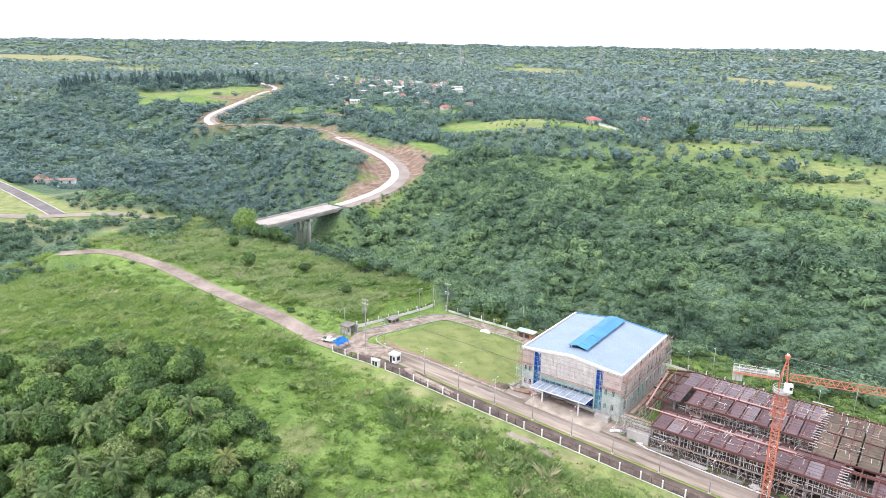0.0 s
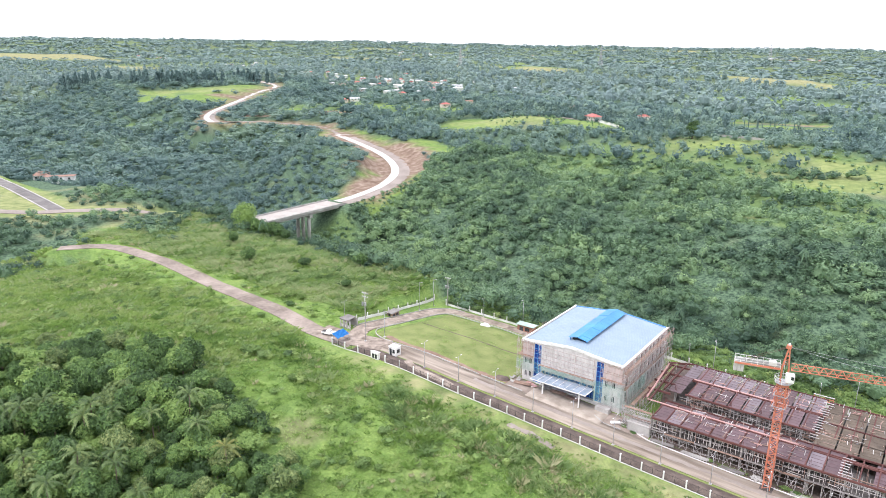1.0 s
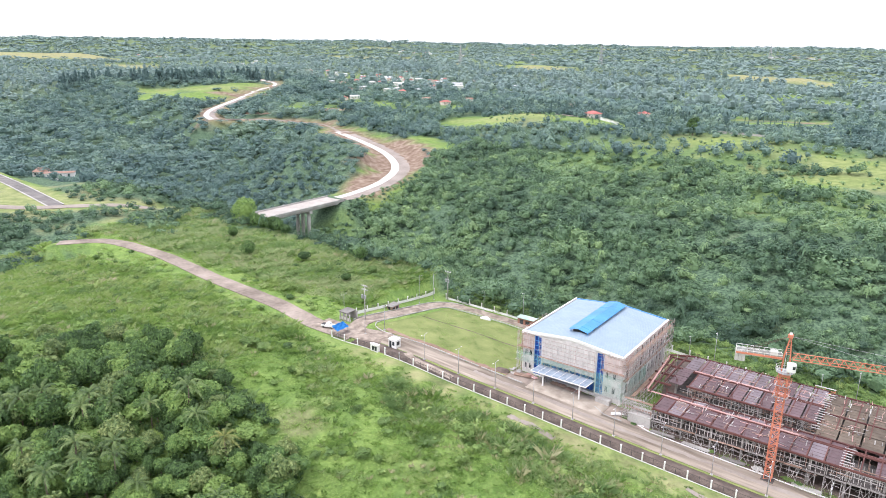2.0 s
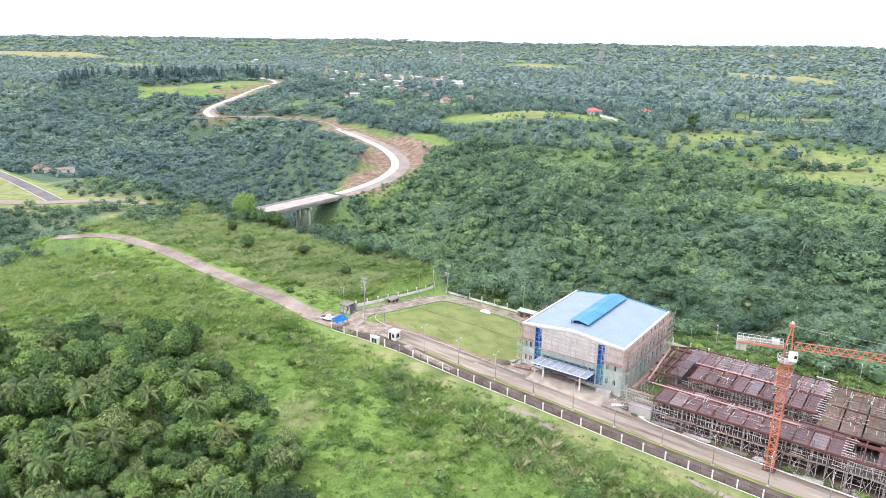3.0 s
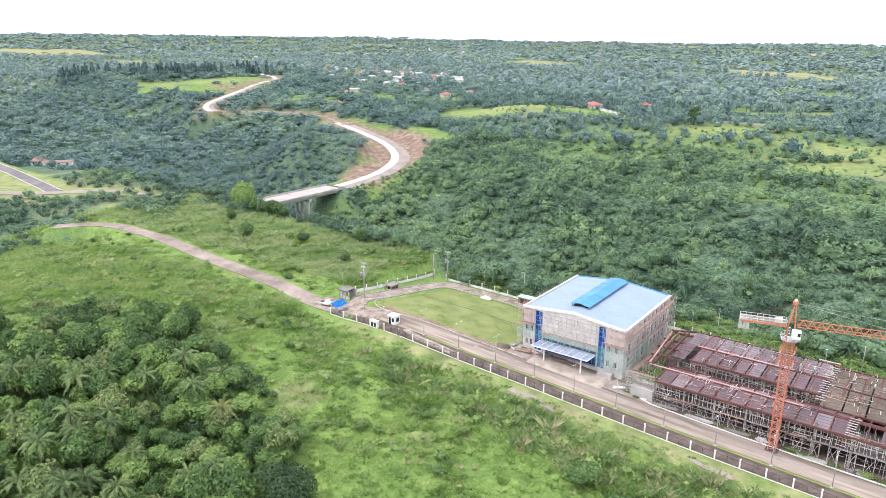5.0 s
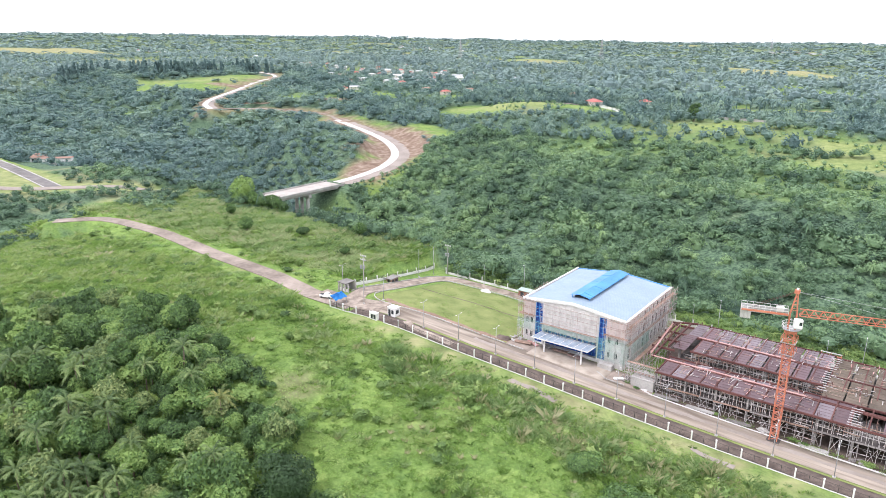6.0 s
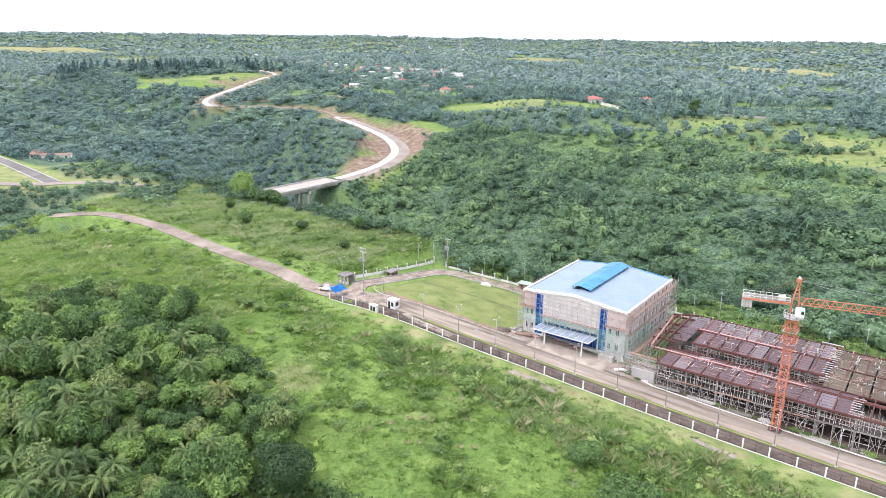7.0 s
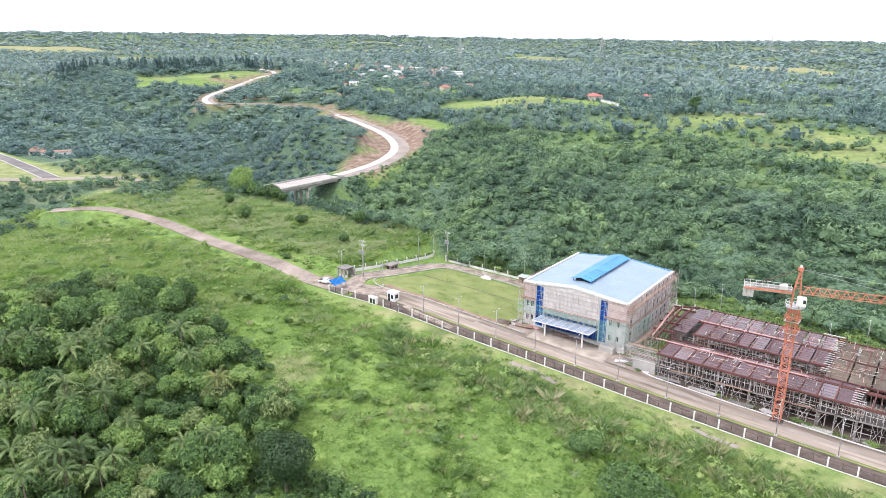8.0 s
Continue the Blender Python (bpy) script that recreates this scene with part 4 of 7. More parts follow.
flat_sheet("lawn", -69.5, -27, -6, 29.5, 0.10, LAWN, "short patchy lawn in the middle of the compound", "lawn")
flat_sheet("drive", -68, 92, -17.2, -13.0, 0.12, DIRT, "dark wet earth strip inside the front fence", "ground")
flat_sheet("verge", -46, 92, -13.3, -12.5, 0.18, LAWN, "narrow grass verge beside the front road", "grass")
flat_sheet("road", -66, 92, -12.6, -6.4, 0.16, FRONT_ROAD, "stained pale concrete road along the front of the compound", "road")
ribbon("road", [(-84, -12.6), (-76, -12.2), (-70, -11.0), (-62, -9.6)], 3.6, 0.2, ROAD, "worn concrete apron inside the gate", "road", 0.1)
ribbon("road", [(-72, -11), (-74.5, -6), (-74.6, 4), (-74.6, 16), (-74.2, 27), (-72, 31.5), (-67, 33.1), (-56, 33.3), (-40, 33.3), (-20, 33.2)], 2.5, 0.18, ROAD, "brown concrete road round the lawn", "road", 0.12)
flat_sheet("yard", 9.2, 92, -6.1, -4.7, 0.08, DIRT, "muddy strip along the foot of the unfinished building", "ground")
# Dark sheet added on unseen ground so the deck gaps read dark.
flat_sheet("yard", 2, 92, 27.1, 36.9, 0.1, DIRT, "dark sheet behind the unfinished building, seen through its deck gaps", "ground")
flat_sheet("apron", -20.5, -1.5, -7.6, -0.6, 0.22, FORECOURT, "dusty concrete forecourt in front of the hall", "pavement")
ribbon("drive", [(-66, -4.6), (-58, -5.3), (-46, -5.4), (-34, -5.3), (-27, -4.6)], 0.75, 0.16, SOIL, "strip of turned red soil beside the lawn", "ground", 0.3)
ribbon("drive", [(-34, -9.0), (-24, -9.3), (-10, -9.2), (6, -9.4), (24, -9.2), (44, -9.3), (70, -9.2)], 0.55, 0.19, GRAVEL, "dusty band of dried mud along the middle of the front road", "road", 0.25)
ribbon("drive", [(-52, -13), (-49, -14.5), (-44, -15.2), (-36, -15.4)], 1.0, 0.16, ROAD, "pale wheel track over the earth strip", "road", 0.2)
ribbon("drain", [(-68.5, 14.2), (-55, 14.0), (-36, 14.6), (-28, 14.8)], 0.22, 0.12, DIRT, "narrow dark drain across the lawn", "drain", 0.08)
ribbon("path", [(-17, -21.0), (-11, -21.5), (-5, -22.2)], 0.7, 0.12, GRAVEL, "short strip of grey gravel outside the fence", "ground", 0.3)
ribbon("path", [(22, -20.4), (26, -21), (30, -21.2)], 0.6, 0.12, GRAVEL, "short strip of grey gravel outside the fence", "ground", 0.3)
flat_sheet("yard", -27.5, 9, -6.3, -0.4, 0.06, TRACK, "trampled earth round the foot of the hall", "ground")


def kerb(pts, label="low pale concrete kerb beside the road"):
    line = Line([(x, y, 0) for x, y in pts], 1.5)
    line.p[:, 2] = ground_z(line.p[:, 0], line.p[:, 1])
    strip("kerb", line, -0.1, 0.1, 0.3, WHITE if "white" in label else CONCRETE, label, "kerb")


kerb([(-27, -6.2), (-40, -6.2), (-55, -6.3), (-64, -6.8), (-69.5, -5.2), (-71.6, -1), (-71.7, 10), (-71.6, 25), (-70, 29.6), (-66, 30.4), (-50, 30.6), (-32, 30.6)], "pale kerb round the lawn")
kerb([(-77.6, -6), (-77.6, 6), (-77.4, 20), (-77, 30), (-74, 34.6), (-68, 36.0)], "pale kerb on the outer side of the ring road")
kerb([(92, -6.2), (50, -6.2), (9.2, -6.2), (8.9, -4.4)], "white kerb along the unfinished building")
kerb([(-22, -6.2), (-26, -6.2)])
kerb([(3, -6.2), (-1, -6.3), (-2.5, -5.4), (-4, -4.6)], "curved pale kerb beside the forecourt")

# ---- fences ----
bm = bmesh.new()
for i in range(15):
    x = 0.1 + i * 2.05 / 14
    add_box(bm, x - 0.010, x + 0.010, -0.010, 0.010, 0.05, 1.55)
for z in (0.12, 1.45):
    add_box(bm, 0.05, 2.2, -0.016, 0.016, z - 0.02, z + 0.02)
panel_mesh = bpy.data.meshes.new("fence_panel")
bm.to_mesh(panel_mesh)
bm.free()
panel_mesh.materials.append(DARK)
bm = box_of(-0.13, 0.13, -0.13, 0.13, 0, 2.0, 0.02)
add_box(bm, -0.16, 0.16, -0.16, 0.16, 2.0, 2.08, 0.02)
post_mesh = bpy.data.meshes.new("fence_post")
bm.to_mesh(post_mesh)
bm.free()
post_mesh.materials.append(WHITE)


def fence(a, b, count, label, plinth=0.38, skip=()):
    """Posts at even steps from a to b, a low wall between them and two iron panels to each bay."""
    root = thing("fence", (a[0], a[1], ground_at(*a)), label, "fence")
    a, b = Vector(a), Vector(b)
    turn = math.atan2(b.y - a.y, b.x - a.x)
    bay = (b - a).length / count
    for i in range(count + 1):
        p = a + (b - a) * i / count
        z = ground_at(p.x, p.y)
        hung("post", post_mesh, root, at=Matrix.Translation((p.x, p.y, z - 0.1)) @ Matrix.Rotation(turn, 4, "Z"))
        if i == count or i in skip:
            continue
        q = a + (b - a) * (i + 1) / count
        zq = ground_at(q.x, q.y)
        me = box_of(0.13, bay - 0.13, -0.09, 0.09, -0.5, plinth)
        for v in me.verts:
            v.co.z += (zq - z) * v.co.x / bay
        mesh = bpy.data.meshes.new("plinth")
        me.to_mesh(mesh)
        me.free()
        mesh.materials.append(WHITE)
        spot = Matrix.Translation((p.x, p.y, z)) @ Matrix.Rotation(turn, 4, "Z")
        hung("plinth", mesh, root, at=spot)
        lean = Matrix.Rotation(-math.atan2(zq - z, bay), 4, "Y")
        for k in range(2):
            tagged(hung("panel", panel_mesh, root, at=spot @ Matrix.Translation((k * bay / 2, 0, plinth - 0.05 + (zq - z) * k / 2)) @ lean @ Matrix.Diagonal((bay / 4.5, 1, (1.75 - plinth) / 1.6, 1))), kind="stuff")
        bar("stake", root, spot @ Vector((bay / 2, 0, 0.2 + (zq - z) / 2)), spot @ Vector((bay / 2, 0, 1.8 + (zq - z) / 2)), 0.07, DARK)
    return root


fence((-74.4, -17.4), (-50.9, -17.4), 5, "white concrete post fence with dark iron panels by the gate", 0.14, skip=(3,))
fence((-50.9, -17.4), (93.1, -17.4), 32, "long white concrete post fence with dark iron panels", 0.14)
fence((-80.4, -1.5), (-81.0, 36.8), 8, "white stepped wall and post fence beside the ring road", 1.0)
fence((-76.5, 37.4), (94, 37.4), 36, "white wall and post fence along the edge of the ravine", 0.7)


# ---- street lamps ----
def street_lamp(high, heads, label):
    root = tagged(new("street_lamp"), label, "street lamp", "lamps along the roads")
    bm = bmesh.new()
    bmesh.ops.create_cone(bm, cap_ends=True, segments=8, radius1=0.085, radius2=0.045, depth=high, matrix=Matrix.Translation((0, 0, high / 2)))
    part("pole", bm, STEEL, root, smooth=True)
    part("base", box_of(-0.28, 0.28, -0.28, 0.28, -0.4, 0.3, 0.03), CONCRETE, root)
    for s in ((1, -1) if heads == 2 else (1,)):
        part("arm", add_bar(bmesh.new(), (0, 0, high - 0.15), (0, s * 0.9, high + 0.1), 0.06, sides=6), STEEL, root)
        bm = box_of(-0.09, 0.09, s * 0.85 if s > 0 else s * 1.25, s * 1.25 if s > 0 else s * 0.85, high + 0.05, high + 0.13, 0.02)
        part("lamp_head", bm, WHITE, root)
    return root


short_lamp = street_lamp(6.8, 2, "slim grey double-headed street lamp beside the front road")
tall_lamp = street_lamp(9.5, 1, "tall grey single-arm street lamp beside the back fence")
lamp_spots = [(44.6, -12.9), (34.5, -12.9), (24.4, -12.9), (14.3, -12.9), (4.1, -12.9), (-5.5, -12.9), (-15.3, -12.9), (-25.5, -12.9), (-36, -12.9), (-46.5, -12.9), (-66, -5.6), (-68.6, -10.6), (-81.2, -5.6), (54.8, -12.9)]
for i, (x, y) in enumerate(lamp_spots):
    m = Matrix.Translation((x, y, ground_at(x, y) + 0.05))
    if i == 0:
        short_lamp.matrix_basis = m
    else:
        copy_thing(short_lamp, m)
for i, (x, y) in enumerate([(-46.6, 36.6), (-78.5, 25.5), (-61, 36.6), (10.5, 36.6), (27, 36.6), (43, 36.6), (4, 36.6), (-78.8, 33.5), (35.5, 36.6)]):
    m = Matrix.Translation((x, y, ground_at(x, y) + 0.05)) @ Matrix.Rotation(radians(180 if y > 36 else -90), 4, "Z")
    if i in (2, 6, 8):
        m = m @ Matrix.Diagonal((0.8, 0.8, 0.68, 1))
    if i == 0:
        tall_lamp.matrix_basis = m
    else:
        c = copy_thing(tall_lamp, m)
        c.matrix_basis = m


# ---- power poles ----
def power_pole(x, y, high, label, arms=2):
    z = ground_at(x, y)
    root = thing("power_pole", (x, y, z), label, "power pole")
    bm = bmesh.new()
    bmesh.ops.create_cone(bm, cap_ends=True, segments=8, radius1=0.17, radius2=0.1, depth=high + 0.5, matrix=Matrix.Translation((x, y, z + high / 2 - 0.25)))
    part("pole", bm, CONCRETE, root, smooth=True)
    for k in range(arms):
        zz = z + high - 0.4 - 1.1 * k
        part("crossarm", box_of(x - 1.1, x + 1.1, y - 0.07, y + 0.07, zz, zz + 0.14), STEEL, root)
        for s in (-0.95, -0.35, 0.35, 0.95):
            bm = bmesh.new()
            bmesh.ops.create_cone(bm, cap_ends=True, segments=8, radius1=0.1, radius2=0.05, depth=0.4, matrix=Matrix.Translation((x + s, y, zz + 0.34)))
            part("insulator", bm, WHITE, root)
    for s in (-0.5, 0.5):
        bm = bmesh.new()
        bmesh.ops.create_cone(bm, cap_ends=True, segments=10, radius1=0.32, radius2=0.32, depth=1.0, matrix=Matrix.Translation((x + s, y - 0.4, z + high * 0.68)))
        part("transformer", bm, STEEL, root)
    return root


power_pole(-75.0, -3.6, 10.5, "grey concrete power pole with crossarms and transformers")
power_pole(-75.5, 36.9, 10.0, "grey concrete power pole at the corner of the fence", 1)


# ---- small buildings by the gate ----
def hut(name, x0, x1, y0, y1, high, wall, roof, label, category, over=0.25, openings=()):
    z = min(ground_at(x0, y0), ground_at(x1, y1), ground_at(x0, y1), ground_at(x1, y0)) - 0.1
    root = thing(name, ((x0 + x1) / 2, (y0 + y1) / 2, z), label, category)
    body = part("wall", box_of(x0, x1, y0, y1, z, z + high, 0.02), wall, root)
    part("roof", box_of(x0 - over, x1 + over, y0 - over, y1 + over, z + high, z + high + 0.16, 0.03), roof, root)
    for side, u0, u1, w0, w1, name2 in openings:
        if side == "s":
            bm = box_of(u0, u1, y0 - 0.05, y0 + 0.02, z + w0, z + w1)
        else:
            bm = box_of(x1 - 0.02, x1 + 0.05, u0, u1, z + w0, z + w1)
        part(name2, bm, GLASS_DARK, root)
    return root


hut("guard_booth", -58.0, -55.6, -13.2, -11.2, 2.5, WHITE, WHITE, "white portable guard booth with dark windows", "guard booth", 0.12, [("s", -57.7, -57.0, 0.2, 2.1, "door"), ("s", -56.7, -56.0, 1.0, 2.0, "window"), ("e", -12.8, -11.7, 1.0, 2.0, "window")])
hut("meter_box", -60.0, -57.8, -17.7, -16.8, 1.9, WHITE, WHITE, "low white meter cabinet in the front fence", "cabinet", 0.1, [("s", -59.7, -59.0, 0.4, 1.6, "door"), ("s", -58.8, -58.1, 0.4, 1.6, "door")])
def open_shelter(x0, x1, y0, y1, high, label):
    """An unfinished gatehouse: pale columns on a low wall, a beam round the top and a thin slab."""
    z = min(ground_at(x0, y0), ground_at(x1, y1)) - 0.1
    root = thing("gatehouse", ((x0 + x1) / 2, (y0 + y1) / 2, z), label, "gatehouse")
    for i in range(4):
        for y in (y0, y1):
            x = x0 + (x1 - x0) * i / 3
            part("column", box_of(x - 0.14, x + 0.14, y - 0.14, y + 0.14, z, z + high, 0.02), CONCRETE, root)
    for y in (y0, y1):
        bar("beam", root, (x0 - 0.2, y, z + high), (x1 + 0.2, y, z + high), 0.24, RAW, 0.3)
    part("low_wall", box_of(x0, x1, y0 + 0.16, y0 + 0.3, z, z + 0.9), PLASTER, root)
    part("back_wall", box_of(x0, x1, y1 - 0.3, y1 - 0.16, z, z + high - 0.2), RAW, root)
    part("roof_slab", box_of(x0 - 0.35, x1 - 0.6, y0 - 0.35, y1 + 0.35, z + high + 0.16, z + high + 0.3, 0.03), RAW, root)
    for k in range(7):
        bar("prop", root, (x0 + 0.5 * k, y0 - 0.4 - 0.1 * (k % 3), z), (x0 + 0.5 * k + 0.1, y0 - 0.4, z + 1.5 + 0.5 * (k % 3)), 0.07, TUBE)
    return root


open_shelter(-81.0, -77.4, -7.4, -4.4, 2.4, "pale unfinished gatehouse frame with props and a thin slab")
hut("shack", -79.6, -77.6, 11.0, 14.4, 1.8, PLANK, RAW, "brown board shack with a dark sheet roof", "shack", 0.4, [("s", -79.0, -78.2, 0.2, 1.6, "door"), ("e", 11.4, 12.5, 0.5, 1.4, "opening"), ("e", 12.9, 14.0, 0.5, 1.4, "opening")])
hut("shed", -47.4, -42.0, 34.7, 36.9, 2.5, BRICK_RED, GREENISH_ROOF, "red brick shed with a pale green roof", "shed", 0.35, [("s", -46.6, -45.4, 0.2, 2.0, "door"), ("s", -44.6, -43.2, 0.9, 1.9, "window")])

gate_z = ground_at(-73, -14)
tent = thing("gate_shelter", (-73.3, -14.4, gate_z), "bright blue tarpaulin shelter on posts at the gate", "shelter")
bm = bmesh.new()
nx = 8
grid = [[bm.verts.new((-74.9 + 2.2 * i / nx, -17.0 + 4.4 * j / nx, gate_z + 2.9 - 1.0 * i / nx + 0.08 * math.sin(i * 2.1 + j * 1.7))) for j in range(nx + 1)] for i in range(nx + 1)]
for i in range(nx):
    for j in range(nx):
        bm.faces.new((grid[i][j], grid[i + 1][j], grid[i + 1][j + 1], grid[i][j + 1]))
bmesh.ops.solidify(bm, geom=list(bm.faces), thickness=0.04)
part("canopy", bm, TARP_BLUE, tent)
for x, y, h in ((-74.8, -16.9, 2.8), (-74.8, -12.8, 2.8), (-72.9, -16.9, 2.0), (-72.9, -12.8, 2.0)):
    bar("post", tent, (x, y, gate_z - 0.2), (x, y, gate_z + h), 0.1, STEEL, kind="tube")

bm = bmesh.new()
bmesh.ops.create_icosphere(bm, subdivisions=3, radius=1, matrix=Matrix.Translation((-55.5, 29.2, ground_at(-55.5, 29.2))) @ Matrix.Diagonal((1.7, 1.1, 1.0, 1)))
for v in bm.verts:
    v.co += Vector((noise.noise(v.co * 1.3), noise.noise(v.co * 1.7 + Vector((9, 0, 0))), noise.noise(v.co * 1.1) * 0.6)) * 0.35
heap = thing("covered_heap", (-55.5, 29.2, ground_at(-55.5, 29.2)), "heap of material under a white sheet on the lawn", "covered heap")
part("sheet", bm, WHITE, heap)


def pickup(x, y, turn, label, paint):
    z = ground_at(x, y) + 0.22
    root = thing("pickup_truck", (x, y, z), label, "car")
    place = Matrix.Translation((x, y, z)) @ Matrix.Rotation(radians(turn), 4, "Z") @ Matrix.Diagonal((0.78, 0.88, 0.88, 1))

    def put(name, bm, mat, parent=root):
        bm.transform(place)
        return part(name, bm, mat, parent)

    body = put("body", box_of(-2.5, 2.5, -0.88, 0.88, 0.4, 1.05, 0.08), paint)
    bm = box_of(-0.7, 1.2, -0.78, 0.78, 1.05, 1.72, 0.06)
    for v in bm.verts:
        if v.co.z > 1.5:
            v.co.x = 0.25 + (v.co.x - 0.25) * 0.72
            v.co.y *= 0.88
    put("cabin", bm, paint)
    put("windscreen", box_of(0.95, 1.05, -0.6, 0.6, 1.12, 1.55), GLASS_DARK)
    put("bed", box_of(-2.4, -0.85, -0.74, 0.74, 1.05, 1.09), DARK)
    for sx in (-1.55, 1.55):
        for sy in (-0.82, 0.82):
            bm = bmesh.new()
            bmesh.ops.create_cone(bm, cap_ends=True, segments=12, radius1=0.36, radius2=0.36, depth=0.24, matrix=Matrix.Translation((sx, sy, 0.36)) @ Matrix.Rotation(radians(90), 4, "X"))
            wheel = put("wheel", bm, RUBBER)
            bm = bmesh.new()
            bmesh.ops.create_cone(bm, cap_ends=True, segments=10, radius1=0.2, radius2=0.2, depth=0.27, matrix=Matrix.Translation((sx, sy, 0.36)) @ Matrix.Rotation(radians(90), 4, "X"))
            put("rim", bm, STEEL, wheel)
    return root


pickup(-79.4, -13.8, 15, "small white pickup truck standing outside the gate", WHITE)


# ---- the hall ----
def wall_with_holes(axis, at, thick, u0, u1, z0, z1, holes):
    """A wall panel along x (axis 'x') or y, with rectangular holes, as boxes butted end to end."""
    us = sorted({u0, u1, *[h[0] for h in holes], *[h[1] for h in holes]})
    bm = bmesh.new()
    for a, b in zip(us, us[1:]):
        spans, low = [], z0
        for h in sorted([h for h in holes if h[0] <= a + 1e-6 and h[1] >= b - 1e-6], key=lambda h: h[2]):
            spans.append((low, h[2]))
            low = h[3]
        spans.append((low, z1))
        for lo, hi in spans:
            if hi - lo > 0.01:
                if axis == "x":
                    add_box(bm, a, b, at, at + thick, lo, hi)
                else:
                    add_box(bm, at - thick, at, a, b, lo, hi)
    bmesh.ops.remove_doubles(bm, verts=bm.verts, dist=0.0005)
    return bm


hall = thing("hall", (-12.85, 14.4, 0), "white unfinished hall with a pale blue roof, wrapped in scaffolding", "building")
HX0, HX1, HY1 = -25.7, 0.0, 28.9
EAVE, RIDGE, MID = 10.9, 12.1, -12.85
front_holes = []
for x in (-25.1, -23.9, -4.0, -2.2):
    front_holes += [(x, x + 0.75, 1.4, 2.9), (x, x + 0.75, 4.9, 6.4)]
front_holes += [(-22.5, -20.6, 0.6, 10.6), (-6.2, -4.5, 0.6, 10.6), (-20.3, -6.5, 0.3, 4.1)]
part("wall", wall_with_holes("x", 0.0, 0.3, HX0, HX1, -3.0, 10.7, front_holes), PLASTER, hall, "raw white plastered front wall")
side_holes = [(y, y + 1.6, z, z + 2.4) for y in (2.2, 7.6, 10.8, 13.4, 16.1, 18.7, 21.7, 24.4) for z in (1.0, 4.6, 7.7)]
part("wall", wall_with_holes("y", 0.0, 0.3, 0.3, HY1, -3.5, 10.7, side_holes), PLASTER, hall, "raw white plastered side wall")
part("wall", wall_with_holes("y", HX0 + 0.3, 0.3, 0.3, HY1, -4.5, 10.7, side_holes), PLASTER, hall)
part("wall", box_of(HX0 + 0.3, HX1 - 0.3, HY1 - 0.3, HY1, -5, 10.7), PLASTER, hall)
for z in (3.6, 7.2):
    part("floor_slab", box_of(HX0 + 0.3, HX1 - 0.3, 1.3, HY1 - 0.3, z - 0.2, z), CONCRETE, hall)
part("floor_slab", box_of(HX0 + 0.3, HX1 - 0.3, 0.3, HY1 - 0.3, -0.3, 0.3), CONCRETE, hall)
for x0, x1, z0, z1 in front_holes[:8]:
    w = part("window", box_of(x0, x1, 0.14, 0.18, z0, z1), GLASS_DARK, hall)
    part("window_frame", wall_with_holes("x", 0.1, 0.12, x0, x1, z0, z1, [(x0 + 0.07, x0 + 0.34, z0 + 0.07, z1 - 0.07), (x0 + 0.41, x1 - 0.07, z0 + 0.07, z1 - 0.07)]), WHITE, w)
for y0, y1, z0, z1 in side_holes:
    part("window", box_of(-0.2, -0.16, y0, y1, z0, z1), GLASS_DARK, hall)
for x0, x1 in ((-22.5, -20.6), (-6.2, -4.5)):
    g = part("glazing", box_of(x0, x1, 0.12, 0.2, 0.6, 10.6), GLASS_BLUE, hall, "tall strip of deep blue glazing")
    for k in range(9):
        z = 0.6 + 10.0 * k / 8
        bar("mullion", g, (x0, 0.08, z), (x1, 0.08, z), 0.09, BLUE)
    for x in (x0 + 0.05, (x0 + x1) / 2, x1 - 0.05):
        bar("mullion", g, (x, 0.08, 0.6), (x, 0.08, 10.6), 0.08, BLUE)
ent = part("entrance", box_of(-20.3, -6.5, 1.0, 1.1, 0.3, 4.1), GLASS_BLUE, hall, "recessed dark blue glazed entrance")
for k in range(11):
    x = -20.3 + 13.8 * k / 10
    bar("mullion", ent, (x, 0.93, 0.3), (x, 0.93, 4.1), 0.1, BLUE)
for k in range(15):
    x = -20.3 + 13.8 * k / 14
    bar("pilaster", hall, (x, -0.06, 4.25), (x, -0.06, 10.5), 0.16, PLASTER, 0.12)
for k in range(7):
    z = 4.3 + 6.1 * k / 6
    bar("ledge", hall, (-20.3, -0.05, z), (-6.5, -0.05, z), 0.14, RENDERED, 0.1)
for x0, x1 in ((HX0, -22.6), (-4.4, HX1 + 0.06)):
    part("upper_cladding", box_of(x0, x1, -0.07, -0.004, 6.9, 10.5), RENDERED, hall, "brownish unpainted upper wall")
part("upper_cladding", box_of(0.004, 0.07, 0.0, 6.0, 6.9, 10.5), RENDERED, hall, "brownish unpainted upper wall")
for y in (6.6, 9.7, 12.4, 15.1, 17.7, 20.7, 23.4, 26.3):
    part("pilaster", box_of(0.004, 0.22, y, y + 0.8, 0.0, 10.6), PLASTER, hall)

# parapets and roof
bm = bmesh.new()
prof = [(HX0 - 0.25, 10.55), (MID, 11.9), (HX1 + 0.25, 10.55), (HX1 + 0.25, 11.2), (MID, 12.5), (HX0 - 0.25, 11.2)]
fv = [bm.verts.new((x, -0.3, z)) for x, z in prof]
bv = [bm.verts.new((x, 0.1, z)) for x, z in prof]
for k in ((0, 1, 4, 5), (1, 2, 3, 4)):
    bm.faces.new([fv[i] for i in k])
    bm.faces.new([bv[i] for i in reversed(k)])
for i in range(6):
    bm.faces.new((fv[i], bv[i], bv[(i + 1) % 6], fv[(i + 1) % 6]))
bmesh.ops.recalc_face_normals(bm, faces=bm.faces)
part("parapet", bm, WHITE, hall, "white gabled parapet")
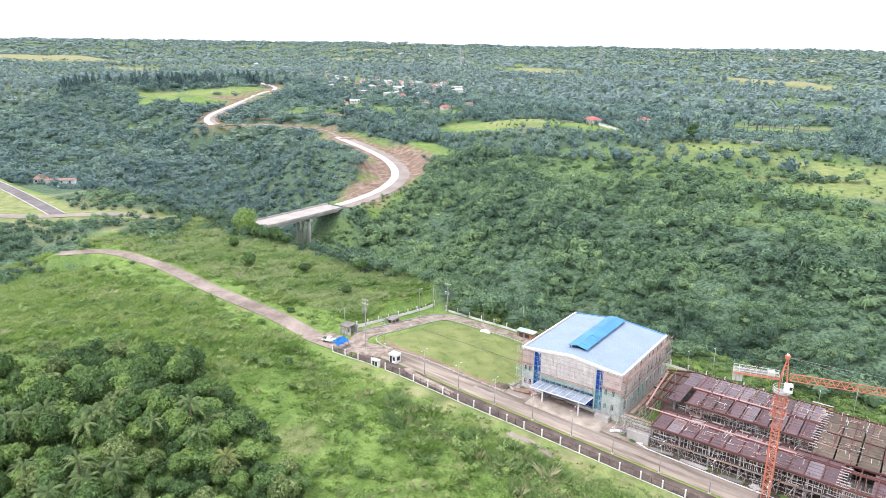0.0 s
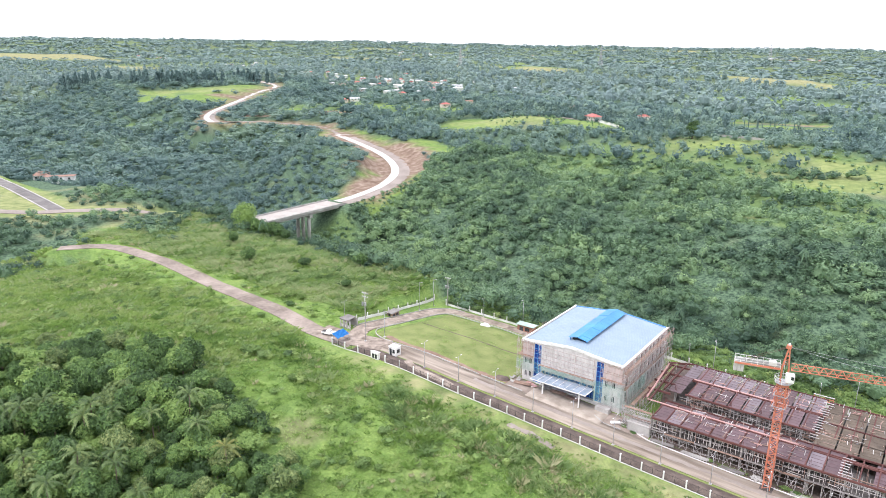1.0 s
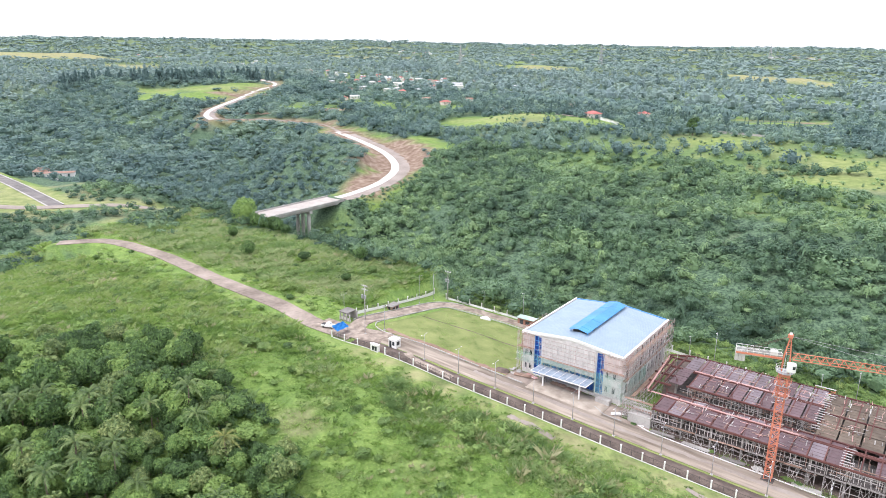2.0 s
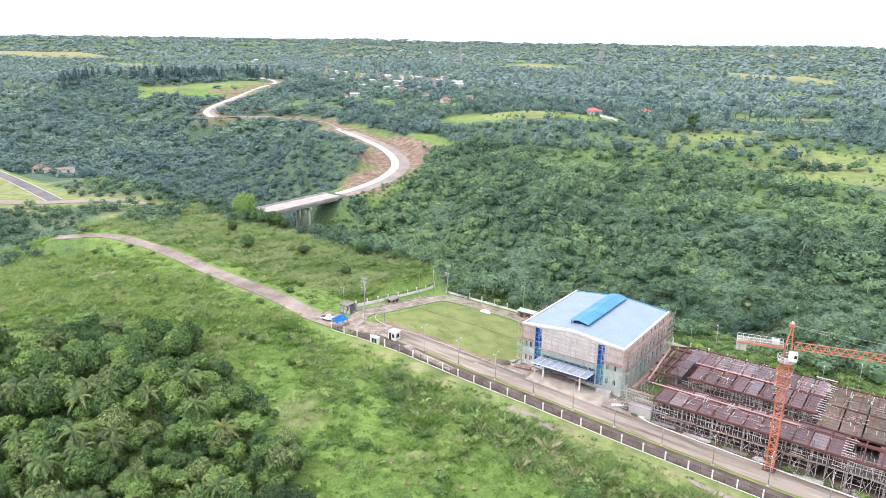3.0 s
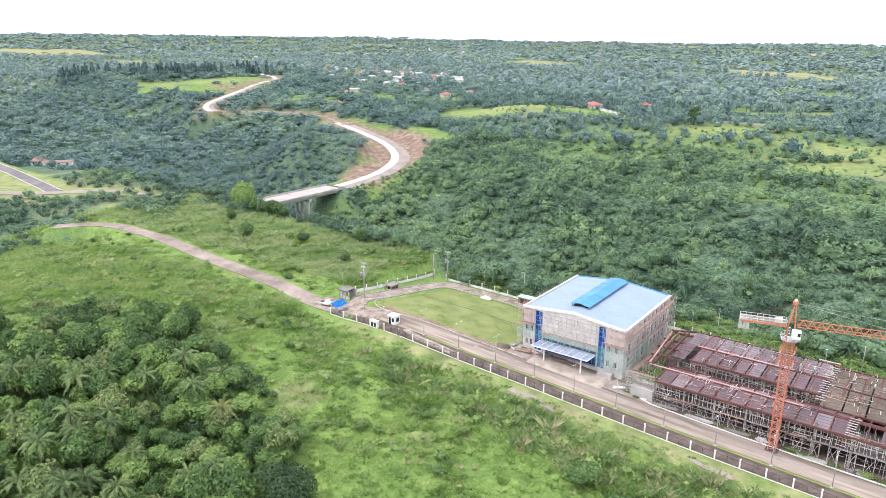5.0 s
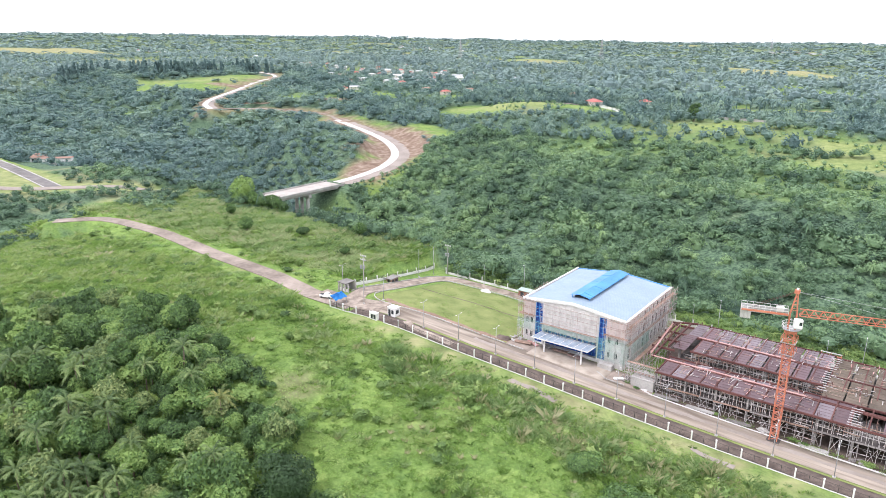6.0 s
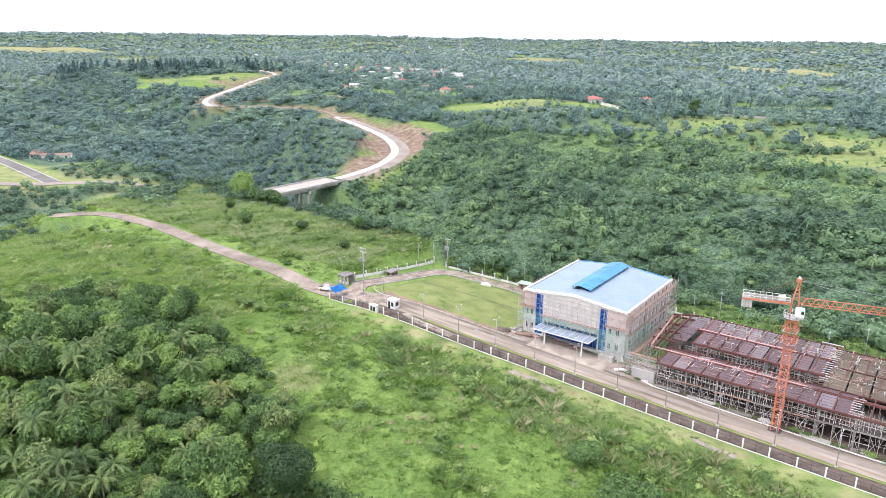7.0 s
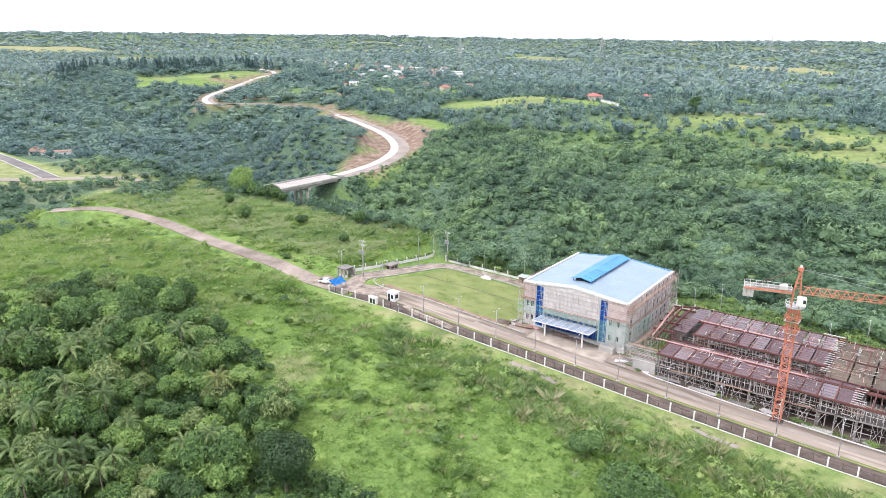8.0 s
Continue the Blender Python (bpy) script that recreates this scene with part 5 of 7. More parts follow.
part("parapet", box_of(HX0 - 0.25, HX0 + 0.15, 0.1, HY1 + 0.2, 10.55, 11.15, 0.03), WHITE, hall)
part("parapet", box_of(HX1 - 0.3, HX1 + 0.25, 0.1, HY1 + 0.2, 10.55, 11.0, 0.03), WHITE, hall)
bm = bmesh.new()
prof = [(x, z - (0.0 if k < 3 else 0.28)) for k, (x, z) in enumerate(prof)]
fv = [bm.verts.new((x, HY1 - 0.2, z)) for x, z in prof]
bv = [bm.verts.new((x, HY1 + 0.2, z)) for x, z in prof]
for k in ((0, 1, 4, 5), (1, 2, 3, 4)):
    bm.faces.new([fv[i] for i in k])
    bm.faces.new([bv[i] for i in reversed(k)])
for i in range(6):
    bm.faces.new((fv[i], bv[i], bv[(i + 1) % 6], fv[(i + 1) % 6]))
bmesh.ops.recalc_face_normals(bm, faces=bm.faces)
part("parapet", bm, BLUE, hall, "blue flashing at the back of the roof")
for y in (0.0, HY1 - 0.25):
    gable = bmesh.new()
    a = [gable.verts.new(p) for p in ((HX0, y, 10.7), (HX1, y, 10.7), (MID, y, 12.0))]
    b = [gable.verts.new(p) for p in ((HX0, y + 0.2, 10.7), (HX1, y + 0.2, 10.7), (MID, y + 0.2, 12.0))]
    gable.faces.new(a)
    gable.faces.new(b[::-1])
    part("gable", gable, PLASTER, hall)
count = 18
for side in (-1, 1):
    for k in range(count):
        y0, y1 = 0.27 + (HY1 - 0.55) * k / count, 0.27 + (HY1 - 0.55) * (k + 1) / count
        x_out = HX0 + 0.31 if side < 0 else HX1 - 0.31
        bm = bmesh.new()
        rows3 = []
        for j in range(10):
            y = y0 + (y1 - y0) * j / 9
            rib = 0.05 if j % 3 == 0 else 0.0
            rows3.append([bm.verts.new((x, y, z + rib)) for x, z in ((x_out, 10.82), (MID, 12.12))])
        for p, q in zip(rows3, rows3[1:]):
            bm.faces.new((p[0], p[1], q[1], q[0]) if side < 0 else (p[1], p[0], q[0], q[1]))
        part("roof_sheet", bm, PALE_ROOF, hall)
# Dark box put into the vent's open gap to stand for its shade.
monitor = part("roof_monitor", box_of(-15.1, -11.6, 5.2, 27.2, 11.7, 12.35), DARK, hall, "raised blue ridge vent over a dark filler box")
for side in (-1, 1):
    for k in range(12):
        y0, y1 = 4.4 + 23.5 * k / 12, 4.4 + 23.5 * (k + 1) / 12 - 0.02
        bm = bmesh.new()
        prof2 = [(MID - 0.5, 13.1), (MID + side * 2.5 - 0.5, 12.6)]
        for a, b in zip(prof2, prof2[1:]):
            q = [bm.verts.new(p) for p in ((a[0], y0, a[1]), (b[0], y0, b[1]), (b[0], y1, b[1]), (a[0], y1, a[1]))]
            bm.faces.new(q)
        bmesh.ops.recalc_face_normals(bm, faces=bm.faces)
        bmesh.ops.solidify(bm, geom=list(bm.faces), thickness=0.05)
        part("roof_sheet", bm, BLUE, monitor)
for k in range(9):
    y = 4.9 + 22.5 * k / 8
    for x in (-15.5, -11.2):
        bar("bracket", monitor, (x, y, 11.6), (x, y, 12.75), 0.14, BLUE)

canopy = thing("entrance_canopy", (-13.5, -2.4, 0.2), "white steel canopy with pale glass over the entrance", "canopy")
CZ0, CZ1 = 3.75, 3.45
for k in range(9):
    x = -20.6 + 14.2 * k / 8
    bar("rafter", canopy, (x, -0.1, CZ1), (x, -5.0, CZ0), 0.12, WHITE, 0.2)
for y, z in ((-0.2, CZ1), (-1.8, CZ1 + 0.1), (-3.4, CZ1 + 0.2), (-4.95, CZ0)):
    bar("purlin", canopy, (-20.7, y, z), (-6.3, y, z), 0.14, WHITE, 0.2)
for k in range(8):
    for j in range(3):
        x = -20.6 + 14.2 * k / 8
        y = -0.3 - 1.57 * j
        part("glass_pane", box_of(x + 0.1, x + 1.67, y - 1.45, y, CZ1 + 0.12 + 0.1 * j, CZ1 + 0.15 + 0.1 * j), GLASS_PALE, canopy)
for x in (-17.6, -8.2):
    bar("column", canopy, (x, -4.2, -0.4), (x, -4.2, CZ0), 0.3, WHITE)


# ---- scaffolding ----
def scaffold(name, label, origin, along, out, length, high, bays, lifts, depth=0.9, mat=None, brown_from=99.0, planks=(), braces=True, seed=0):
    """Tubular scaffold: two rows of uprights, ledgers at each lift, cross tubes, planks at some lifts."""
    rng = np.random.RandomState(seed)
    mat = mat or TUBE
    o, a, n = Vector(origin), Vector(along).normalized(), Vector(out).normalized()
    root = thing(name, origin, label, "scaffold")
    for i in range(bays + 1):
        for d in (0.25, 0.25 + depth):
            p = o + a * (length * i / bays) + n * d
            top = high + rng.uniform(0.1, 0.9)
            bar("upright", root, p + Vector((0, 0, -0.3)), p + Vector((0, 0, top)), 0.07, mat if d < 0.5 else (TUBE if rng.rand() < 0.7 else TUBE_BROWN), kind="tube")
    for k in range(1, lifts + 1):
        z = high * k / lifts
        brown = z > brown_from
        for d in (0.25, 0.25 + depth):
            p = o + n * d + Vector((0, 0, z + rng.uniform(-0.08, 0.08)))
            ext = rng.uniform(0.1, 0.8)
            bar("ledger", root, p - a * ext, p + a * (length + ext), 0.07, TUBE_BROWN if brown else mat, kind="tube")
        for i in range(bays + 1):
            p = o + a * (length * i / bays) + Vector((0, 0, z))
            bar("transom", root, p + n * 0.05, p + n * (depth + 0.5), 0.06, TUBE_BROWN if brown else mat, kind="tube")
        if k in planks:
            for j in range(max(1, int(length / 3))):
                p0 = o + a * (length * j / max(1, int(length / 3))) + Vector((0, 0, z + 0.06))
                p1 = o + a * (length * (j + 1) / max(1, int(length / 3)) - 0.06) + Vector((0, 0, z + 0.06 + rng.uniform(-0.03, 0.03)))
                for d in (0.45, 0.85):
                    bar("plank", root, p0 + n * d, p1 + n * d, 0.34, PLANK, 0.05)
    if braces:
        for i in range(0, bays - 1, 3):
            p = o + a * (length * i / bays) + n * (0.3 + depth)
            q = o + a * (length * (i + 2) / bays) + n * (0.3 + depth)
            bar("brace", root, p, q + Vector((0, 0, high * 0.55)), 0.06, mat, kind="tube")
            bar("brace", root, q + Vector((0, 0, high * 0.45)), p + Vector((0, 0, high)), 0.06, mat, kind="tube")
    return root


def net(name, label, origin, along, length, z0, z1, out, seed=0):
    rng = np.random.RandomState(seed)
    o, a, n = Vector(origin), Vector(along).normalized(), Vector(out).normalized()
    bm = bmesh.new()
    nu, nv = max(3, int(length / 0.8)), max(3, int((z1 - z0) / 0.8))
    g = [[bm.verts.new(o + a * (length * i / nu) + Vector((0, 0, z0 + (z1 - z0) * j / nv)) + n * (0.12 * math.sin(i * 1.9 + seed) + 0.08 * math.sin(j * 2.3 + i))) for j in range(nv + 1)] for i in range(nu + 1)]
    for i in range(nu):
        for j in range(nv):
            bm.faces.new((g[i][j], g[i + 1][j], g[i + 1][j + 1], g[i][j + 1]))
    root = thing(name, origin, label, "net")
    part("net_sheet", bm, NET, root, smooth=True)
    return root


scaffold("scaffold", "grey tube scaffold in front of the hall's facade", (-20.6, -0.1, 4.0), (1, 0, 0), (0, -1, 0), 14.2, 7.0, 9, 4, 0.7, TUBE, 99, (1,), False, 1)
scaffold("scaffold", "brown tube scaffold round the hall's front corner", (-4.6, -0.1, -0.2), (1, 0, 0), (0, -1, 0), 5.6, 11.0, 4, 6, 0.9, TUBE, 6.0, (4,), False, 2)
scaffold("scaffold", "brown tube scaffold at the corner of the hall beside the lawn", (-26.6, -0.1, 0.2), (1, 0, 0), (0, -1, 0), 4.2, 10.6, 3, 6, 0.9, TUBE, 6.0, (4,), False, 3)
scaffold("scaffold", "tall tube scaffold along the side wall of the hall", (0.25, -0.8, -1.0), (0, 1, 0), (1, 0, 0), 29.6, 12.0, 26, 9, 1.1, TUBE, 8.2, (5, 8), True, 4)
scaffold("scaffold", "tube scaffold along the lawn side of the hall", (-25.95, 0.0, -1.0), (0, 1, 0), (-1, 0, 0), 14, 11.6, 7, 6, 0.9, TUBE, 6.0, (4,), True, 5)
net("scaffold_net", "torn green scaffold net over the hall's side", (1.75, -0.6, 0), (0, 1, 0), 11, 1.4, 6.2, (1, 0, 0), 1)
net("scaffold_net", "pale green scaffold net round the hall's front corner", (-6.3, -1.35, 0), (1, 0, 0), 8.0, 1.2, 6.4, (0, -1, 0), 2)
net("scaffold_net", "pale green scaffold net under the upper wall", (-20.6, -1.2, 0), (1, 0, 0), 14.2, 4.2, 5.9, (0, -1, 0), 3)
net("scaffold_net", "pale green scaffold net by the lawn corner", (-26.8, -1.25, 0), (1, 0, 0), 6.2, 3.6, 6.4, (0, -1, 0), 4)


# ---- tower crane ----
CX, CY, CZ = 33.4, -7.0, ground_at(33.4, -7.0)
crane = thing("tower_crane", (CX, CY, CZ), "orange lattice tower crane beside the unfinished building", "crane")
MW, MAST_TOP = 0.66, 19.8
part("mast_foot", box_of(CX - 1.2, CX + 1.2, CY - 1.2, CY + 1.2, CZ - 0.6, CZ + 0.22, 0.05), DARKENED_SLAB, crane, "dark concrete foundation block")
corners = [(-MW, -MW), (MW, -MW), (MW, MW), (-MW, MW)]
for x, y in corners:
    bar("chord", crane, (CX + x, CY + y, CZ + 0.2), (CX + x, CY + y, MAST_TOP), 0.13, ORANGE)
sections = 15
for k in range(sections):
    z0, z1 = CZ + 0.3 + (MAST_TOP - CZ - 0.3) * k / sections, CZ + 0.3 + (MAST_TOP - CZ - 0.3) * (k + 1) / sections
    for i in range(4):
        (xa, ya), (xb, yb) = corners[i], corners[(i + 1) % 4]
        bar("tie", crane, (CX + xa, CY + ya, z1), (CX + xb, CY + yb, z1), 0.075, ORANGE)
        zm = (z0 + z1) / 2
        bar("brace", crane, (CX + xa, CY + ya, z0), (CX + xb, CY + yb, zm), 0.07, ORANGE)
        bar("brace", crane, (CX + xb, CY + yb, zm), (CX + xa, CY + ya, z1), 0.07, ORANGE)
# climbing cage with platforms
for z in (15.6, 17.9):
    PO = 1.25
    bm = bmesh.new()
    loops = [[bm.verts.new((CX + sx * r, CY + sy * r, zz)) for sx, sy in ((-1, -1), (1, -1), (1, 1), (-1, 1))] for r, zz in ((PO, z), (PO, z + 0.06), (0.98, z + 0.06), (0.98, z))]
    for i in range(4):
        for j in range(4):
            bm.faces.new((loops[i][j], loops[i][(j + 1) % 4], loops[(i + 1) % 4][(j + 1) % 4], loops[(i + 1) % 4][j]))
    deck = part("platform", bm, STEEL, crane)
    for s in (-1, 1):
        for zz in (z + 0.55, z + 1.05):
            bar("rail", deck, (CX - PO, CY + s * PO, zz), (CX + PO, CY + s * PO, zz), 0.06, ORANGE)
            bar("rail", deck, (CX + s * PO, CY - PO, zz), (CX + s * PO, CY + PO, zz), 0.06, ORANGE)
        for x in (-PO, 0, PO):
            bar("rail_post", deck, (CX + x, CY + s * PO, z), (CX + x, CY + s * PO, z + 1.1), 0.06, ORANGE)
for x, y in corners:
    bar("cage_post", crane, (CX + x * 1.3, CY + y * 1.3, 15.2), (CX + x * 1.3, CY + y * 1.3, 19.4), 0.13, ORANGE)
bm = bmesh.new()
bmesh.ops.create_cone(bm, cap_ends=True, segments=20, radius1=1.1, radius2=1.1, depth=0.6, matrix=Matrix.Translation((CX, CY, 20.1)))
part("slew_ring", bm, ORANGE, crane)
JA = math.atan2(2.15, 8.3)
jd = Vector((math.cos(JA), math.sin(JA), 0))
js = Vector((-math.sin(JA), math.cos(JA), 0))
hub = Vector((CX, CY, 0))


def jp(along, side, z):
    return hub + jd * along + js * side + Vector((0, 0, z))


# turret, cab and peak
for a, s in ((-0.65, -0.6), (0.65, -0.6), (0.65, 0.6), (-0.65, 0.6)):
    bar("turret_post", crane, jp(a * 0.9, s * 0.9, 20.3), jp(a * 0.85, s * 0.85, 23.5), 0.15, ORANGE)
    bar("peak_leg", crane, jp(a * 0.85, s * 0.85, 23.4), jp(0.25 if a > 0 else 0.05, s * 0.3, 27.4), 0.12, ORANGE)
for k in range(1, 5):
    f = k / 5
    z = 23.4 + 4 * f
    for s in (-1, 1):
        bar("peak_tie", crane, jp(-0.58 * (1 - f) + 0.05 * f, s * (0.54 * (1 - f) + 0.18 * f), z), jp(0.58 * (1 - f) + 0.25 * f, s * (0.54 * (1 - f) + 0.18 * f), z), 0.07, ORANGE)
part("peak_head", add_box(bmesh.new(), CX - 0.35, CX + 0.5, CY - 0.4, CY + 0.4, 27.3, 27.95, 0.05), ORANGE, crane)
part("peak_light", box_of(CX - 0.1, CX + 0.3, CY - 0.15, CY + 0.15, 27.95, 28.3, 0.03), WHITE, crane)
cab = box_of(-0.65, 0.85, -0.6, 0.6, -0.85, 0.85, 0.12)
cab_pose = Matrix.Translation(jp(0.75, -1.15, 22.0)) @ Matrix.Rotation(JA, 4, "Z")
cab.transform(cab_pose)
cab = part("cab", cab, WHITE, crane, "white operator's cab")
pane = box_of(0.8, 0.88, -0.45, 0.45, -0.4, 0.55)
pane.transform(cab_pose)
part("window", pane, GLASS_DARK, cab)
pane = box_of(0.25, 0.7, -0.63, -0.58, -0.1, 0.5)
pane.transform(cab_pose)
part("window", pane, GLASS_DARK, cab)
for z in (20.5,):
    deckring = bmesh.new()
    bmesh.ops.create_cone(deckring, cap_ends=True, segments=16, radius1=1.5, radius2=1.5, depth=0.08, matrix=Matrix.Translation((CX, CY, z)))
    ring = part("platform", deckring, STEEL, crane)
    for i in range(8):
        a0, a1 = 2 * math.pi * i / 8, 2 * math.pi * (i + 1) / 8
        p, q = Vector((CX + 1.6 * math.cos(a0), CY + 1.6 * math.sin(a0), z)), Vector((CX + 1.6 * math.cos(a1), CY + 1.6 * math.sin(a1), z))
        bar("rail_post", ring, p, p + Vector((0, 0, 1.1)), 0.06, WHITE)
        bar("rail", ring, p + Vector((0, 0, 1.1)), q + Vector((0, 0, 1.1)), 0.06, WHITE)
        bar("rail", ring, p + Vector((0, 0, 0.55)), q + Vector((0, 0, 0.55)), 0.06, WHITE)
# jib: triangular lattice
JIB, JZ = 46.0, 23.3
for s in (-0.62, 0.62):
    bar("jib_chord", crane, jp(0.9, s, JZ), jp(JIB, s, JZ), 0.12, ORANGE)
bar("jib_chord", crane, jp(0.9, 0, JZ + 1.15), jp(JIB - 1, 0, JZ + 1.15), 0.13, ORANGE)
bays = 30
for k in range(bays):
    a0, a1 = 1.0 + (JIB - 1.5) * k / bays, 1.0 + (JIB - 1.5) * (k + 1) / bays
    am = (a0 + a1) / 2
    for s in (-0.62, 0.62):
        bar("lacing", crane, jp(a0, s, JZ), jp(am, 0, JZ + 1.15), 0.085, ORANGE)
        bar("lacing", crane, jp(am, 0, JZ + 1.15), jp(a1, s, JZ), 0.075, ORANGE)
    bar("lacing", crane, jp(a0, -0.62, JZ), jp(a0, 0.62, JZ), 0.085, ORANGE)
# counter-jib with walkway, rails and ballast
for s in (-0.75, 0.75):
    bar("counter_chord", crane, jp(-0.9, s, JZ), jp(-8.7, s, JZ), 0.24, ORANGE, 0.34)
walk_deck = part("walkway", add_bar(bmesh.new(), jp(-0.9, 0, JZ + 0.12), jp(-8.7, 0, JZ + 0.12), 0.06, 1.4), STEEL, crane)
for k in range(9):
    a = -0.9 - 7.8 * k / 8
    for s in (-0.8, 0.8):
        bar("rail_post", walk_deck, jp(a, s, JZ), jp(a, s, JZ + 1.1), 0.06, WHITE)
for s in (-0.8, 0.8):
    for z in (0.6, 1.1):
        bar("rail", walk_deck, jp(-0.9, s, JZ + z), jp(-8.7, s, JZ + z), 0.06, WHITE)
for k in range(3):
    b = box_of(-0.28, 0.28, -0.75, 0.75, -1.2, 0.75, 0.04)
    b.transform(Matrix.Translation(jp(-7.6 - 0.6 * k + 0.3, 0, JZ - 0.5)) @ Matrix.Rotation(JA, 4, "Z"))
    part("ballast_block", b, CONCRETE, crane, "pale concrete ballast block")
b = box_of(-0.6, 0.6, -0.5, 0.5, 0, 0.9, 0.05)
b.transform(Matrix.Translation(jp(-2.2, 0, JZ + 0.2)) @ Matrix.Rotation(JA, 4, "Z"))
part("winch", b, WHITE, crane)
for end, z in ((jp(17, 0, 0), JZ + 1.2), (jp(38, 0, 0), JZ + 1.2)):
    bar("stay_rope", crane, jp(0.1, 0, 27.6), (end.x, end.y, z), 0.055, STEEL, kind="tube")
for s in (-0.6, 0.6):
    bar("stay_rope", crane, jp(0.1, s * 0.3, 27.6), jp(-7.4, s, JZ + 0.3), 0.06, RUST, kind="tube")
trolley = part("trolley", box_of(-0.6, 0.6, -0.5, 0.5, -0.35, -0.12, 0.03), STEEL, crane)
trolley.matrix_basis = Matrix.Translation(jp(30, 0, JZ)) @ Matrix.Rotation(JA, 4, "Z")
for s in (-0.2, 0.2):
    bar("hoist_rope", trolley, jp(30, s, JZ - 0.3), jp(30, s, 13), 0.04, STEEL, kind="tube")

# ---- the unfinished building ----
site = thing("unfinished_building", (28, 11, -2), "unfinished concrete building with plum-coloured formwork decks and props", "building")
rngs = np.random.RandomState(77)
DECK, FIRST = 3.45, 0.75
cols_x = [9.0 + 6.15 * i for i in range(11)]
for x in cols_x:
    for y in (-3.7, 4.4, 11.0, 18.6, 26.6):
        g = ground_at(x, y)
        bar("column", site, (x, y, g - 0.5), (x, y, DECK - 0.1), 0.45, RAW)
for i, (x0, x1) in enumerate(zip(cols_x, cols_x[1:])):
    for y0, y1 in ((-4.15, 4.8), (10.6, 27.0)):
        # Floor slabs carry the shade under the deck in their colour.
        part("floor_slab", box_of(x0 - 0.05 if i else x0 - 0.3, x1 - 0.06, y0, y1, FIRST - 0.22, FIRST), DARKENED_SLAB, site)
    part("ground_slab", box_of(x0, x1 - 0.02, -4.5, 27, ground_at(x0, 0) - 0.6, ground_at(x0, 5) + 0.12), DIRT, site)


def deck_panels(x0, x1, y0, y1, nx, ny, z, mat, tilt=0.03):
    """Plywood sheets between dark beam troughs, each a little out of level."""
    for i in range(nx):
        for j in range(ny):
            a0, a1 = x0 + (x1 - x0) * i / nx, x0 + (x1 - x0) * (i + 1) / nx
            b0, b1 = y0 + (y1 - y0) * j / ny, y0 + (y1 - y0) * (j + 1) / ny
            bm = box_of(a0 + 0.16, a1 - 0.16, b0 + 0.14, b1 - 0.14, z - 0.09, z)
            up = rngs.uniform(-tilt, tilt)
            for v in bm.verts:
                v.co.z += up
            skin = FORM_GREY if mat is FORM and rngs.rand() < (0.62 if y0 > 15 else 0.22) else mat
            sheet = part("deck_panel", bm, skin, site)
            lines = int((b1 - b0) / 1.15)
            for k in range(1, lines):
                y = b0 + (b1 - b0) * k / lines
                bar("batten", sheet, (a0 + 0.25, y, z + up + 0.02), (a1 - 0.25, y, z + up + 0.02), 0.06, mat, 0.05)


deck_panels(9.0, 45.0, -4.2, 2.3, 12, 1, DECK, FORM)
deck_panels(9.0, 45.0, 3.2, 4.9, 12, 1, DECK - 0.1, FORM)
deck_panels(11.6, 38.2, 10.5, 18.4, 9, 1, DECK, FORM)
deck_panels(8.0, 38.2, 19.4, 27.4, 10, 1, DECK, FORM)
deck_panels(38.6, 71.0, 6.0, 16.6, 8, 2, DECK - 0.35, FORM_OLD)
deck_panels(38.6, 71.0, 17.0, 27.0, 8, 2, DECK - 0.35, FORM_OLD)
deck_panels(50.0, 71.0, -4.2, 4.9, 7, 1, DECK - 0.3, FORM)
deck_panels(7.4, 10.6, 9.8, 19.2, 1, 2, DECK + 0.12, FORM)
for x in [8.9 + 3.0 * i for i in range(21)]:
    tint = RUST
    bar("beam", site, (x, -4.2, DECK - 0.12), (x, 4.9, DECK - 0.12), 0.24, tint, 0.34)
    if x > 11:
        bar("beam", site, (x, 10.5, DECK - 0.12 - (0.3 if x > 38.4 else 0)), (x, 27.4, DECK - 0.12 - (0.3 if x > 38.4 else 0)), 0.24, tint, 0.36)
for y, z, x0, x1 in ((-4.25, 0.0, 8.8, 72), (2.5, 0.0, 8.8, 72), (3.05, 0.0, 8.8, 72), (4.95, 0.0, 8.8, 46), (10.4, 0.0, 11.4, 38.4), (18.6, 0.0, 8.0, 38.4), (19.2, 0.0, 8.0, 38.4), (27.5, 0.0, 7.6, 38.4), (16.8, -0.3, 38.6, 72), (27.3, -0.3, 38.6, 72), (5.7, -0.3, 38.6, 72)):
    bar("beam", site, (x0, y, DECK - 0.1 + z), (x1, y, DECK - 0.1 + z), 0.26, RUST, 0.4)
bar("edge_beam", site, (5.2, 2.75, DECK + 0.18), (36.5, 2.75, DECK + 0.18), 0.38, PINK, 0.1, label="pink boarded beam side")
bar("edge_beam", site, (5.0, 3.2, DECK + 0.3), (3.0, 23.6, DECK + 0.3), 0.38, PINK, 0.1, label="pink boarded beam side")
bar("edge_beam", site, (10.8, 18.9, DECK + 0.2), (31.5, 18.9, DECK + 0.2), 0.45, PINK, 0.1, label="pink boarded beam side")
for x0, y0, x1, y1 in ((2.6, 23.6, 8.2, 23.8), (2.6, 24.6, 8.0, 27.2), (4.4, 2.6, 3.6, 24), (5.8, 2.6, 4.6, 24), (6.6, 10, 6.6, 26), (3.0, 13.5, 8.0, 13.5), (3.4, 8.4, 8.6, 8.4), (2.8, 18.6, 8.0, 18.6)):
    bar("beam", site, (x0, y0, DECK + 0.05), (x1, y1, DECK + 0.05), 0.3, RUST, 0.45)
